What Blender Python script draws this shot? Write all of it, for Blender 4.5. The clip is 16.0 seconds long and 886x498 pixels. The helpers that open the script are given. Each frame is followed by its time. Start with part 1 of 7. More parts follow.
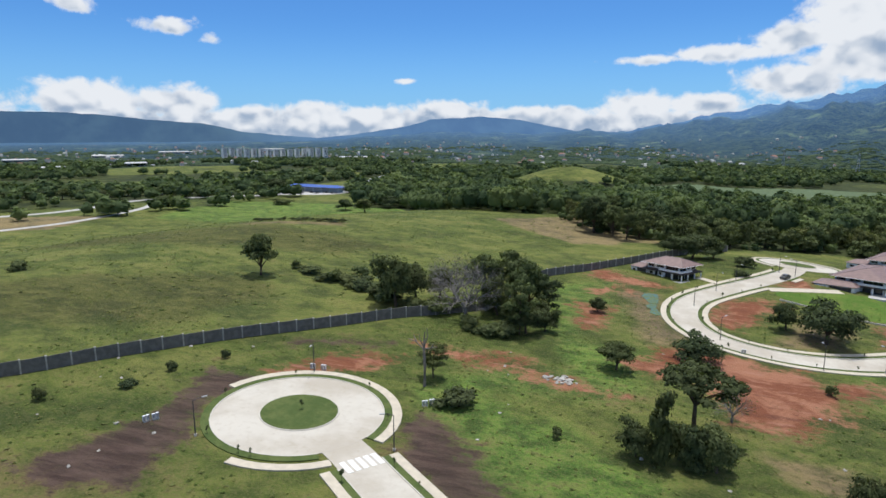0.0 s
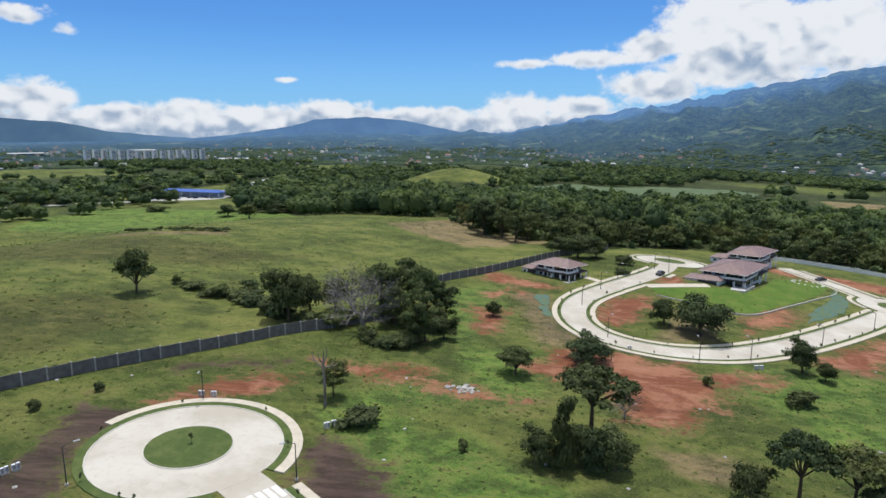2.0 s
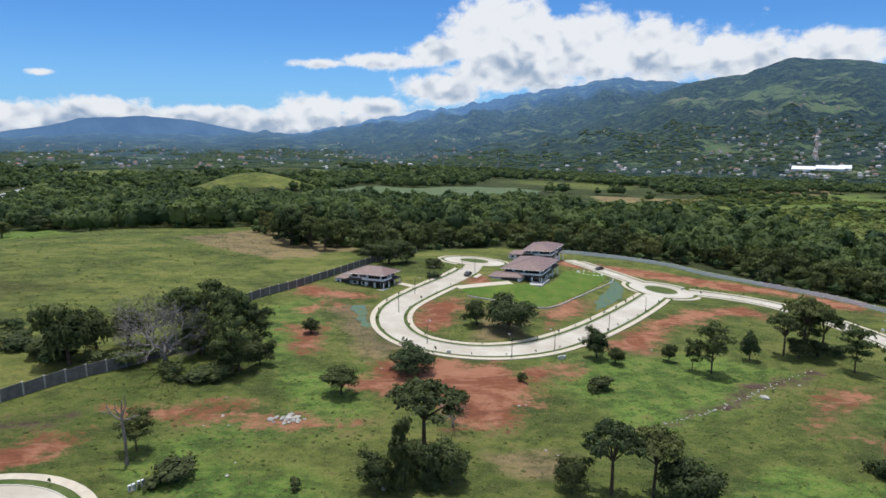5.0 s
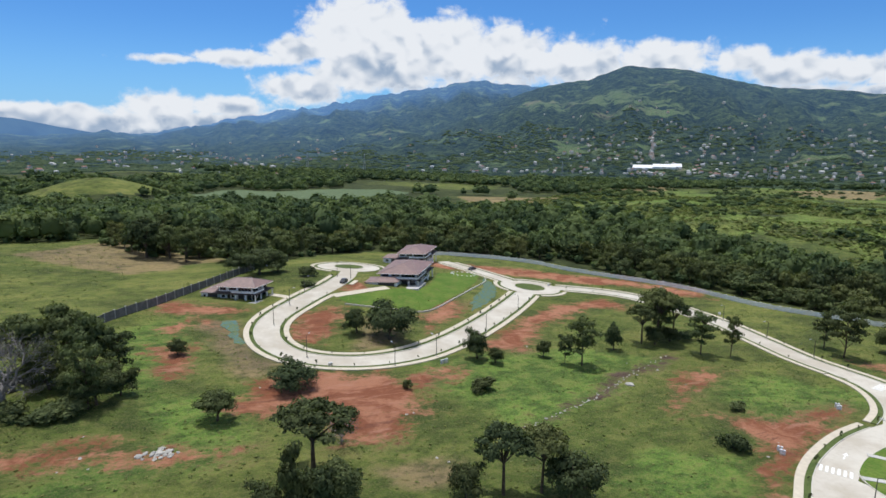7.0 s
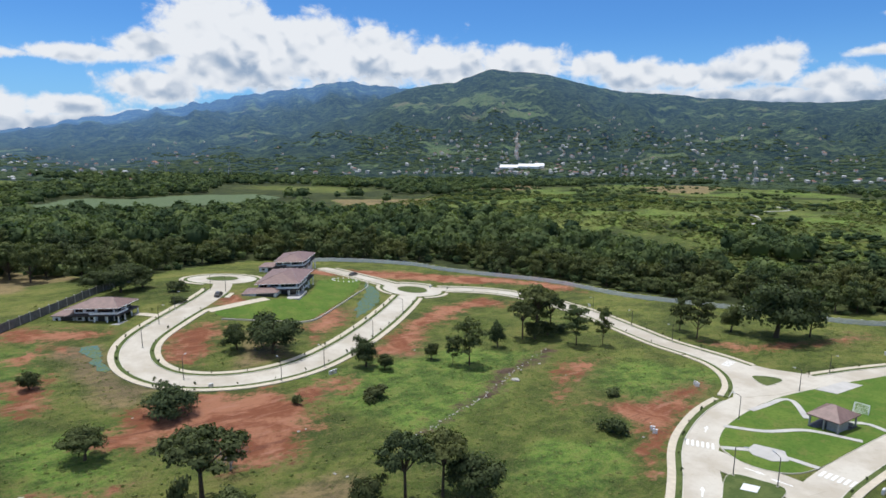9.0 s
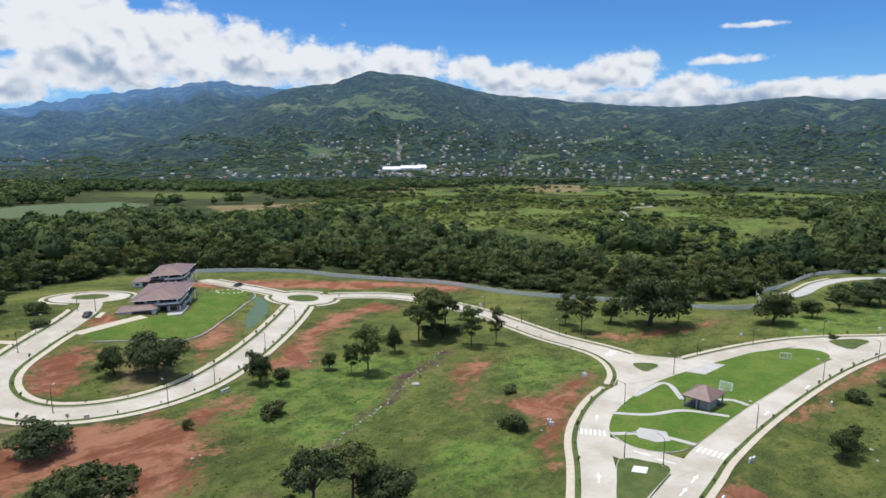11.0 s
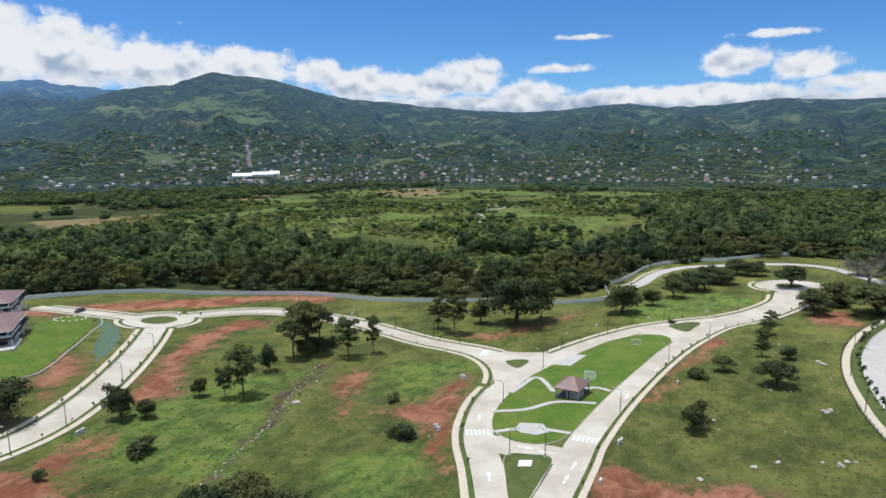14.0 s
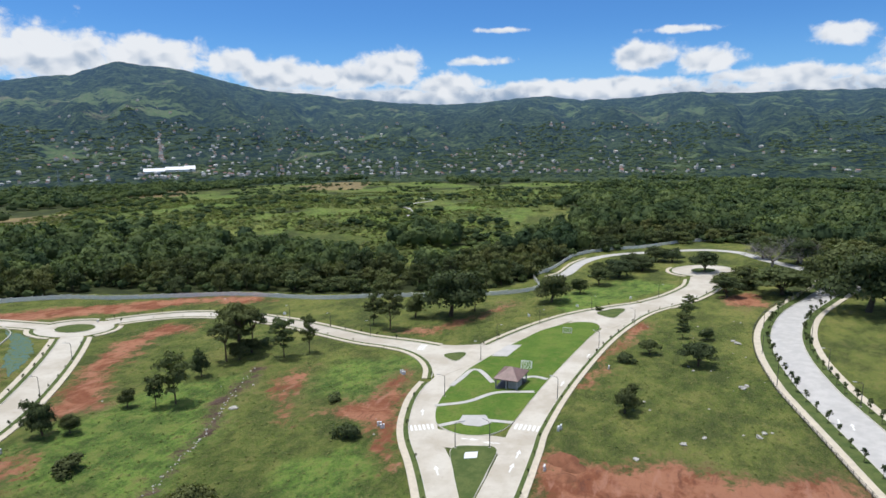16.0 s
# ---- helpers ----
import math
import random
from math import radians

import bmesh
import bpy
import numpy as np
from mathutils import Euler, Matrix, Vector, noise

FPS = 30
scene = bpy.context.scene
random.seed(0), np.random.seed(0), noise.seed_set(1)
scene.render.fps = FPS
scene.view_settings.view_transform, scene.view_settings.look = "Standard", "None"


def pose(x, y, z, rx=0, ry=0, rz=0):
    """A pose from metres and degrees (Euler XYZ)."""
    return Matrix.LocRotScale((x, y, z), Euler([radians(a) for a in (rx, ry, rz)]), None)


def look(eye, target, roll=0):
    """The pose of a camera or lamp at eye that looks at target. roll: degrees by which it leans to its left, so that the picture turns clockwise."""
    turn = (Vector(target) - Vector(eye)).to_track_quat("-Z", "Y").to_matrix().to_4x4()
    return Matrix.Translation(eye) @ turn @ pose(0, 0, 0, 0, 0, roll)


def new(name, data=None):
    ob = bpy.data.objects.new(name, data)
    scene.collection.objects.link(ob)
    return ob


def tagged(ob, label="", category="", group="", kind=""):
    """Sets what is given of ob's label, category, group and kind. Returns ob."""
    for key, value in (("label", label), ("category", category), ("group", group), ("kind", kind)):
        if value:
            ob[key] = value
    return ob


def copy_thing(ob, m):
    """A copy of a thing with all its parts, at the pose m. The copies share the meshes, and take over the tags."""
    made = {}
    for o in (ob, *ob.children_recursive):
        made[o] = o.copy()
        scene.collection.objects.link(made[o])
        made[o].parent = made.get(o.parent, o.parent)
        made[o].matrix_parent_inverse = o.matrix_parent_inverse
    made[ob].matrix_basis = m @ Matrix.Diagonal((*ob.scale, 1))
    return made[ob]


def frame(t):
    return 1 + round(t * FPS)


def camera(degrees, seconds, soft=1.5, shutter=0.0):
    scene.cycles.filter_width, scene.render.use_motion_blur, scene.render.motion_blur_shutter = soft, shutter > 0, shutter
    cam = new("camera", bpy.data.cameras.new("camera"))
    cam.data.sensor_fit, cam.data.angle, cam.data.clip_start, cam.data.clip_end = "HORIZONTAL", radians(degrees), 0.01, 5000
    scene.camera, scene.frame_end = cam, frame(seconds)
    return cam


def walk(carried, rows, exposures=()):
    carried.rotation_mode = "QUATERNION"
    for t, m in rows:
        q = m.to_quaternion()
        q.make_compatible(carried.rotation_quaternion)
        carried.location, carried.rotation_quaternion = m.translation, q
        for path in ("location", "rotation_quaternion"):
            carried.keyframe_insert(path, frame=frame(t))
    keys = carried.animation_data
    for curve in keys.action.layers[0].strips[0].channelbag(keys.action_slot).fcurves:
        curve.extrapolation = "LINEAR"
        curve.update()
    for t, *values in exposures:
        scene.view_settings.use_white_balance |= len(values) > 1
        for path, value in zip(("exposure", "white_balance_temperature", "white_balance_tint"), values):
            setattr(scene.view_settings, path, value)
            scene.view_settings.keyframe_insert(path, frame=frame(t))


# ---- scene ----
cam = camera(71.91, 16.0, soft=1.6)


def gaze(x, y, z, pitch, roll, yaw):
    return pose(x, y, z, 90 + pitch, 0, yaw) @ pose(0, 0, 0, 0, 0, roll)


PATH = [
    (0.0, gaze(0.00, 0.00, 52.93, -10.86, -0.06, 14.52)),
    (0.5, gaze(-0.49, 0.62, 53.35, -10.87, 0.02, 11.98)),
    (1.0, gaze(-0.99, 1.24, 53.77, -10.85, 0.06, 9.39)),
    (1.5, gaze(-1.57, 1.79, 54.17, -10.83, 0.12, 6.72)),
    (2.0, gaze(-2.14, 2.30, 54.63, -10.82, 0.17, 3.97)),
    (2.5, gaze(-2.66, 2.79, 55.14, -10.78, 0.22, 0.94)),
    (3.0, gaze(-3.16, 3.31, 55.56, -10.77, 0.29, -2.17)),
    (3.5, gaze(-3.59, 3.99, 55.95, -10.82, 0.32, -5.34)),
    (4.0, gaze(-4.03, 4.77, 56.31, -10.80, 0.28, -8.39)),
    (6.5, gaze(-6.37, 8.52, 58.10, -10.61, 0.42, -24.16)),
    (7.0, gaze(-6.88, 9.02, 58.43, -10.59, 0.43, -27.20)),
    (7.5, gaze(-7.35, 9.48, 58.76, -10.56, 0.37, -30.23)),
    (8.0, gaze(-7.76, 10.01, 59.06, -10.53, 0.32, -33.24)),
    (8.5, gaze(-8.25, 10.57, 59.30, -10.44, 0.27, -36.22)),
    (9.0, gaze(-8.73, 11.20, 59.51, -10.42, 0.22, -39.13)),
    (9.5, gaze(-9.16, 11.75, 59.77, -10.30, 0.17, -42.00)),
    (12.0, gaze(-11.33, 14.68, 61.14, -10.19, 0.05, -54.98)),
    (12.5, gaze(-11.87, 15.34, 61.44, -10.08, 0.02, -57.25)),
    (13.0, gaze(-12.35, 15.93, 61.69, -10.04, -0.00, -59.38)),
    (13.5, gaze(-12.78, 16.57, 61.94, -9.93, -0.11, -61.53)),
    (14.0, gaze(-13.18, 17.26, 62.16, -9.89, -0.17, -63.56)),
    (14.5, gaze(-13.55, 17.99, 62.41, -10.02, -0.24, -65.37)),
    (15.0, gaze(-13.97, 18.67, 62.62, -10.40, -0.25, -66.93)),
    (15.5, gaze(-14.37, 19.40, 62.93, -10.65, -0.32, -68.65)),
    (16.0, gaze(-14.69, 20.08, 63.20, -10.63, -0.42, -70.67)),
]
walk(cam, PATH, ((0.0, -0.10, 6200, 10), (16.0, -0.10, 6200, 10)))

# ---- world, sun ----
SUN_EL, SUN_AZ = 77.0, 0.0          # azimuth clockwise from +y, where the sun stands


class Nodes:
    """Short hand for building a node tree."""

    def __init__(self, tree):
        self.t = tree

    def add(self, kind, **props):
        n = self.t.nodes.new(kind)
        for k, v in props.items():
            setattr(n, k, v)
        return n

    def link(self, a, b):
        self.t.links.new(a, b)

    def put(self, sock, v):
        if isinstance(v, bpy.types.NodeSocket):
            self.link(v, sock)
        elif v is not None:
            sock.default_value = v

    def math(self, op, a, b=None, c=None, clamp=False):
        n = self.add("ShaderNodeMath", operation=op, use_clamp=clamp)
        for i, v in enumerate((a, b, c)):
            self.put(n.inputs[i], v)
        return n.outputs[0]

    def mix(self, fac, a, b, blend="MIX"):
        n = self.add("ShaderNodeMix", data_type="RGBA", blend_type=blend)
        self.put(n.inputs[0], fac)
        for i, v in ((6, a), (7, b)):
            if isinstance(v, tuple) and len(v) == 3:
                v = (*v, 1)
            self.put(n.inputs[i], v)
        return n.outputs[2]

    def noise(self, vec, scale, detail=4.0, rough=0.55, dist=0.0):
        n = self.add("ShaderNodeTexNoise")
        self.put(n.inputs["Vector"], vec)
        self.put(n.inputs["Scale"], scale)
        n.inputs["Detail"].default_value, n.inputs["Roughness"].default_value = detail, rough
        n.inputs["Distortion"].default_value = dist
        return n.outputs["Fac"]

    def ramp(self, x, a, b):
        n = self.add("ShaderNodeMapRange", interpolation_type="SMOOTHSTEP")
        for i, v in enumerate((x, a, b)):
            self.put(n.inputs[i], v)
        return n.outputs[0]

    def attr(self, name):
        return self.add("ShaderNodeAttribute", attribute_name=name).outputs["Fac"]


def make_world():
    w = bpy.data.worlds.new("sky")
    w.use_nodes = True
    scene.world = w
    n = Nodes(w.node_tree)
    w.node_tree.nodes.clear()
    sky = n.add("ShaderNodeTexSky", sky_type="NISHITA", sun_disc=False, sun_elevation=radians(SUN_EL),
                sun_rotation=radians(SUN_AZ), altitude=900, air_density=1.0, dust_density=0.5, ozone_density=2.5)
    d = n.add("ShaderNodeTexCoord").outputs["Generated"]
    sep = n.add("ShaderNodeSeparateXYZ")
    n.link(d, sep.inputs[0])
    az = n.math("DEGREES", n.math("ARCTAN2", sep.outputs[0], sep.outputs[1]))
    el = n.math("DEGREES", n.math("ARCSINE", sep.outputs[2]))
    # billows of the cumulus, in degrees of azimuth and elevation
    comb = n.add("ShaderNodeCombineXYZ")
    n.link(az, comb.inputs[0])
    n.put(comb.inputs[1], n.math("MULTIPLY", el, 1.25))
    flat = comb.outputs[0]
    warp = n.add("ShaderNodeTexNoise")
    n.link(flat, warp.inputs["Vector"])
    warp.inputs["Scale"].default_value, warp.inputs["Detail"].default_value = 0.45, 3.0
    off = n.add("ShaderNodeVectorMath", operation="MULTIPLY_ADD")
    n.link(warp.outputs["Color"], off.inputs[0])
    off.inputs[1].default_value = (1.6, 1.6, 0)
    n.link(flat, off.inputs[2])
    vec = off.outputs[0]

    def billow(v, scale, detail):
        k = n.add("ShaderNodeTexVoronoi", feature="SMOOTH_F1", voronoi_dimensions="2D", normalize=True)
        n.link(v, k.inputs["Vector"])
        for key, val in (("Scale", scale), ("Detail", detail), ("Roughness", 0.55), ("Lacunarity", 2.2), ("Smoothness", 0.35)):
            k.inputs[key].default_value = val
        return n.math("SUBTRACT", 1.0, k.outputs["Distance"])
    puff = billow(vec, 0.36, 4.0)
    wisp = n.noise(flat, 0.35, 8.0, 0.60, 0.3)
    # (azimuth, elevation, half width, half height, strength) of the cloud banks
    banks = ((-55, 2.4, 7, 1.6, 1), (-44.5, 2.5, 5, 1.6, 1), (-37.5, 2.3, 3.6, 1.7, 1), (-31.5, 1.4, 4, 0.9, 0.95), (-26.5, 1.5, 4, 1.2, 1), (-20, 1.5, 4, 1.0, 1), (-14, 1.8, 4, 1.1, 1),
             (-7, 1.4, 4, 0.9, 1), (-3.2, 1.5, 2, 0.9, 1), (3, 2.2, 3.2, 1.5, 1.05), (8, 2.3, 4, 1.0, 0.9), (14.5, 3.9, 4, 1.5, 1.05), (3.5, 6.0, 4.2, 0.5, 0.72), (9.5, 6.3, 4.5, 0.8, 0.9), (14, 7.2, 3, 1.3, 1.05),
             (20, 8.4, 5.2, 3.4, 1.25), (27, 7.4, 5.5, 3.0, 1.2), (21, 5.4, 7, 2.0, 1.0), (33, 6.8, 5, 2.5, 1.15), (39, 6.4, 4.5, 2.2, 1.05), (46, 6.4, 4.5, 1.7, 1.0), (52.5, 6.2, 2.2, 1.2, 0.95), (56.5, 5.2, 5, 1.5, 1.0),
             (62, 5.0, 4, 1.4, 0.95), (66.5, 5.8, 3, 1.7, 1.05), (71, 4.4, 4.5, 1.2, 0.9), (74.5, 6.4, 3, 0.5, 0.75), (80, 4.0, 5, 0.8, 0.9), (86.5, 4.0, 6, 0.9, 1.0), (88.5, 6.4, 3.2, 1.2, 1.0), (93.2, 5.9, 2.8, 1.1, 1.0),
             (91.5, 8.5, 3.5, 0.4, 0.7), (99, 4.5, 6, 0.9, 0.95), (103, 7.3, 2.2, 0.9, 0.9), (111, 5, 7, 2, 0.9), (-44, 9.6, 2.0, 0.9, 0.80), (-38, 8.5, 2.8, 0.8, 0.78), (-34.5, 7.8, 1.0, 0.6, 0.7), (-17.8, 4.5, 1.3, 0.35, 0.72), (75.9, 9.0, 2.6, 0.3, 0.68))
    cover, under, total = None, None, None
    for a, e, ra, re, s in banks:
        x = n.math("DIVIDE", n.math("SUBTRACT", az, a), ra)
        y = n.math("DIVIDE", n.math("SUBTRACT", el, e), re)
        r2 = n.math("ADD", n.math("MULTIPLY", x, x), n.math("MULTIPLY", y, y))
        g = n.math("MULTIPLY", n.math("EXPONENT", n.math("MULTIPLY", r2, -0.8)), s)
        cover = g if cover is None else n.math("MAXIMUM", cover, g)
        gy = n.math("MULTIPLY", g, y)
        under = gy if under is None else n.math("ADD", under, gy)
        total = g if total is None else n.math("ADD", total, g)
    # the long bank that lies along the horizon
    shore = n.math("MULTIPLY", n.ramp(n.math("SUBTRACT", el, n.math("MULTIPLY", n.ramp(az, 34.0, 50.0), 2.3)), 3.4, 0.8), n.math("ADD", 0.62, n.math("MULTIPLY", n.noise(flat, 0.22, 2.0), 0.45)))
    cover = n.math("MAXIMUM", cover, shore)
    depth = n.math("DIVIDE", under, n.math("ADD", total, 0.05))
    # a loose field of cumulus over the rest of the sky
    rest = n.math("MULTIPLY", n.ramp(n.noise(d, 2.2, 3.0), 0.33, 0.58), n.ramp(el, 14.0, 26.0))
    cover = n.math("MAXIMUM", cover, n.math("MULTIPLY", rest, 0.8))
    field = n.math("ADD", n.math("MULTIPLY", puff, 0.95), n.math("MULTIPLY", wisp, 0.85))
    dens = n.math("ADD", n.math("MULTIPLY", cover, 1.05), n.math("SUBTRACT", field, 1.58))
    mask = n.ramp(dens, -0.12, 0.24)
    # sunlit heads, blue-grey hollows and undersides where the bank is thick
    lift = n.add("ShaderNodeVectorMath", operation="ADD")
    n.link(vec, lift.inputs[0])
    lift.inputs[1].default_value = (0.3, 1.0, 0)
    rise = n.math("SUBTRACT", billow(lift.outputs[0], 0.36, 1.0), billow(vec, 0.36, 1.0))
    shade = n.math("ADD", n.math("MULTIPLY", rise, 1.3), n.math("ADD", n.math("MULTIPLY", depth, -0.34), n.math("MULTIPLY", n.math("SUBTRACT", n.noise(flat, 0.16, 3.0), 0.5), 1.2)))
    shade = n.math("MULTIPLY", n.ramp(shade, -0.12, 0.52), n.ramp(dens, 0.0, 0.42))
    cloud = n.mix(shade, (8.9, 9.0, 9.1), (3.3, 4.3, 5.7))
    low = n.ramp(el, 10.0, -1.0)
    haze = n.mix(n.math("MULTIPLY", low, 0.62), sky.outputs[0], (6.2, 7.0, 7.5))
    tint = n.mix(1.0, haze, (0.48, 0.86, 1.28), "MULTIPLY")
    col = n.mix(mask, tint, cloud)
    bg = n.add("ShaderNodeBackground")
    n.link(col, bg.inputs[0])
    bg.inputs[1].default_value = 0.10
    out = n.add("ShaderNodeOutputWorld")
    n.link(bg.outputs[0], out.inputs[0])


make_world()
sun = new("sun", bpy.data.lights.new("sun", "SUN"))
sun.data.energy, sun.data.angle, sun.data.color = 4.0, radians(0.53), (1.0, 0.96, 0.90)
sun_dir = Vector((math.sin(radians(SUN_AZ)) * math.cos(radians(SUN_EL)), math.cos(radians(SUN_AZ)) * math.cos(radians(SUN_EL)), math.sin(radians(SUN_EL))))
sun.matrix_world = look(sun_dir * 500, (0, 0, 0))


# ---- materials ----
def material(name, build, rough=0.9, spec=0.2, metal=0.0):
    m = bpy.data.materials.new(name)
    m.use_nodes = True
    n = Nodes(m.node_tree)
    m.node_tree.nodes.clear()
    b = n.add("ShaderNodeBsdfPrincipled")
    b.inputs["Roughness"].default_value, b.inputs["Metallic"].default_value = rough, metal
    b.inputs["Specular IOR Level"].default_value = spec
    out = n.add("ShaderNodeOutputMaterial")
    n.link(b.outputs[0], out.inputs[0])
    col = build(n, b)
    if isinstance(col, tuple):
        col = (*col, 1)
    n.put(b.inputs["Base Color"], col)
    return m


def place(n):
    return n.add("ShaderNodeNewGeometry").outputs["Position"]


def bump(n, b, height, strength=0.4, distance=0.1):
    k = n.add("ShaderNodeBump")
    k.inputs["Strength"].default_value, k.inputs["Distance"].default_value = strength, distance
    n.link(height, k.inputs["Height"])
    n.link(k.outputs[0], b.inputs["Normal"])


def plain(name, col, rough=0.7, spec=0.3, metal=0.0, wear=0.12, scale=1.5):
    def build(n, b):
        p = place(n)
        k = n.noise(p, scale, 5.0)
        f = n.noise(p, scale * 9, 3.0)
        c = n.mix(n.ramp(k, 0.3, 0.75), tuple(v * (1 - wear) for v in col), tuple(min(1, v * (1 + wear)) for v in col))
        bump(n, b, f, 0.15, 0.02)
        return n.mix(n.math("MULTIPLY", f, wear * 1.5), c, tuple(v * 0.6 for v in col))
    return material(name, build, rough, spec, metal)


def ground_build(n, b):
    p = place(n)
    # wind-combed grass: noise drawn out along two directions of the slope
    turn = n.add("ShaderNodeMapping")
    n.link(p, turn.inputs[0])
    turn.inputs["Rotation"].default_value = (0, 0, 0.45)
    turn.inputs["Scale"].default_value = (0.66, 1.0, 1.0)
    comb = turn.outputs[0]
    tracks = n.add("ShaderNodeMapping")
    n.link(p, tracks.inputs[0])
    tracks.inputs["Rotation"].default_value = (0, 0, -0.95)
    tracks.inputs["Scale"].default_value = (0.22, 1.0, 1.0)
    big, mid = n.noise(p, 0.016, 5, 0.55), n.noise(comb, 0.060, 7, 0.68, 0.3)
    fine, tuft, grain = n.noise(comb, 0.26, 8, 0.74), n.noise(p, 0.75, 7, 0.8), n.noise(p, 2.8, 5, 0.75)
    g = n.mix(n.ramp(big, 0.36, 0.64), (0.078, 0.122, 0.026), (0.128, 0.168, 0.040))
    g = n.mix(n.math("MULTIPLY", n.ramp(mid, 0.50, 0.64), 0.60), g, (0.172, 0.182, 0.060))
    g = n.mix(n.math("MULTIPLY", n.ramp(mid, 0.48, 0.36), 0.60), g, (0.052, 0.088, 0.022))
    lush = n.math("ADD", n.attr("lush"), n.math("MULTIPLY", n.math("SUBTRACT", mid, 0.5), 1.6))
    g = n.mix(n.math("MULTIPLY", n.ramp(lush, 0.20, 0.75), 0.88), g, n.mix(n.ramp(fine, 0.42, 0.58), (0.080, 0.170, 0.032), (0.135, 0.235, 0.046)))
    # darker grass colour stands in for cloud shade over the pasture
    olive = n.math("ADD", n.attr("olive"), n.math("MULTIPLY", n.math("SUBTRACT", mid, 0.5), 1.2))
    g = n.mix(n.math("MULTIPLY", n.ramp(olive, 0.25, 0.75), 0.85), g, (0.068, 0.079, 0.024))
    dry = n.math("ADD", n.attr("dry"), n.math("MULTIPLY", n.math("SUBTRACT", mid, 0.5), 1.6))
    g = n.mix(n.math("MULTIPLY", n.ramp(dry, 0.22, 0.70), 0.92), g, (0.229, 0.182, 0.103))
    g = n.mix(n.math("MULTIPLY", n.ramp(fine, 0.49, 0.38), 0.42), g, (0.049, 0.074, 0.019))
    # light and dark stands of grass at three sizes
    stand = n.math("ADD", n.math("ADD", n.math("MULTIPLY", mid, 0.40), n.math("MULTIPLY", fine, 0.36)), n.math("MULTIPLY", tuft, 0.24))
    g = n.mix(1.0, g, n.mix(n.ramp(stand, 0.445, 0.555), (0.70, 0.74, 0.74), (1.20, 1.22, 1.04)), "MULTIPLY")
    # thin worn grass where the soil shows through
    loose = n.math("ADD", n.math("MULTIPLY", n.math("SUBTRACT", mid, 0.5), 1.4), n.math("ADD", n.math("MULTIPLY", n.math("SUBTRACT", fine, 0.5), 1.5), n.math("MULTIPLY", n.math("SUBTRACT", tuft, 0.5), 0.9)))
    worn = n.math("ADD", n.math("ADD", n.attr("worn"), n.math("MULTIPLY", n.math("SUBTRACT", big, 0.5), 0.9)), loose)
    g = n.mix(n.math("MULTIPLY", n.ramp(worn, 0.30, 0.85), 0.85), g, (0.145, 0.088, 0.059))
    g = n.mix(n.math("MULTIPLY", n.ramp(fine, 0.50, 0.62), 0.45), g, (0.160, 0.165, 0.054))
    g = n.mix(n.math("MULTIPLY", n.ramp(tuft, 0.50, 0.62), 0.52), g, (0.043, 0.070, 0.018))
    g = n.mix(n.math("MULTIPLY", n.ramp(grain, 0.49, 0.60), 0.38), g, (0.210, 0.192, 0.087))
    # bare red earth and dark soil, with torn edges and drawn-out tyre marks
    rut = n.noise(tracks.outputs[0], 0.55, 6, 0.7, 0.4)
    ragged = n.math("ADD", n.math("MULTIPLY", n.math("SUBTRACT", mid, 0.5), 0.9), n.math("ADD", n.math("MULTIPLY", n.math("SUBTRACT", fine, 0.5), 2.0), n.math("MULTIPLY", n.math("SUBTRACT", tuft, 0.5), 1.3)))
    soil = n.mix(n.ramp(n.noise(p, 0.09, 7, 0.7, 0.6), 0.42, 0.58), (0.205, 0.084, 0.042), (0.350, 0.178, 0.098))
    soil = n.mix(n.math("MULTIPLY", n.ramp(rut, 0.52, 0.68), 0.55), soil, (0.420, 0.245, 0.160))
    soil = n.mix(n.math("MULTIPLY", n.ramp(rut, 0.47, 0.32), 0.65), soil, (0.107, 0.048, 0.033))
    soil = n.mix(n.math("MULTIPLY", n.ramp(tuft, 0.52, 0.75), 0.45), soil, (0.112, 0.060, 0.040))
    g = n.mix(n.math("MULTIPLY", n.ramp(n.math("ADD", n.attr("dirt"), ragged), 0.36, 0.80), 0.95), g, soil)
    mud = n.mix(n.ramp(rut, 0.35, 0.7), (0.049, 0.036, 0.031), (0.121, 0.090, 0.070))
    g = n.mix(n.math("MULTIPLY", n.ramp(n.math("ADD", n.attr("mud"), ragged), 0.34, 0.80), 0.88), g, mud)
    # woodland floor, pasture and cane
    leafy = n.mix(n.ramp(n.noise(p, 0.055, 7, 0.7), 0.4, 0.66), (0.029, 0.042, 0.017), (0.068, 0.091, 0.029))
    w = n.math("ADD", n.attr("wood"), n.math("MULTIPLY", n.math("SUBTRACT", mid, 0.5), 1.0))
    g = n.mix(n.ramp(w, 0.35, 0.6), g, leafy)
    cane = n.mix(n.ramp(fine, 0.3, 0.7), (0.083, 0.132, 0.064), (0.118, 0.169, 0.083))
    g = n.mix(n.ramp(n.attr("cane"), 0.4, 0.6), g, cane)
    bump(n, b, n.math("ADD", n.math("MULTIPLY", tuft, 0.6), n.math("ADD", n.math("MULTIPLY", fine, 0.8), n.math("MULTIPLY", grain, 0.2))), 1.0, 0.8)
    return n.mix(1.0, g, (1.07, 0.965, 1.04), "MULTIPLY")


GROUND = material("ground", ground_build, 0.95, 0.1)


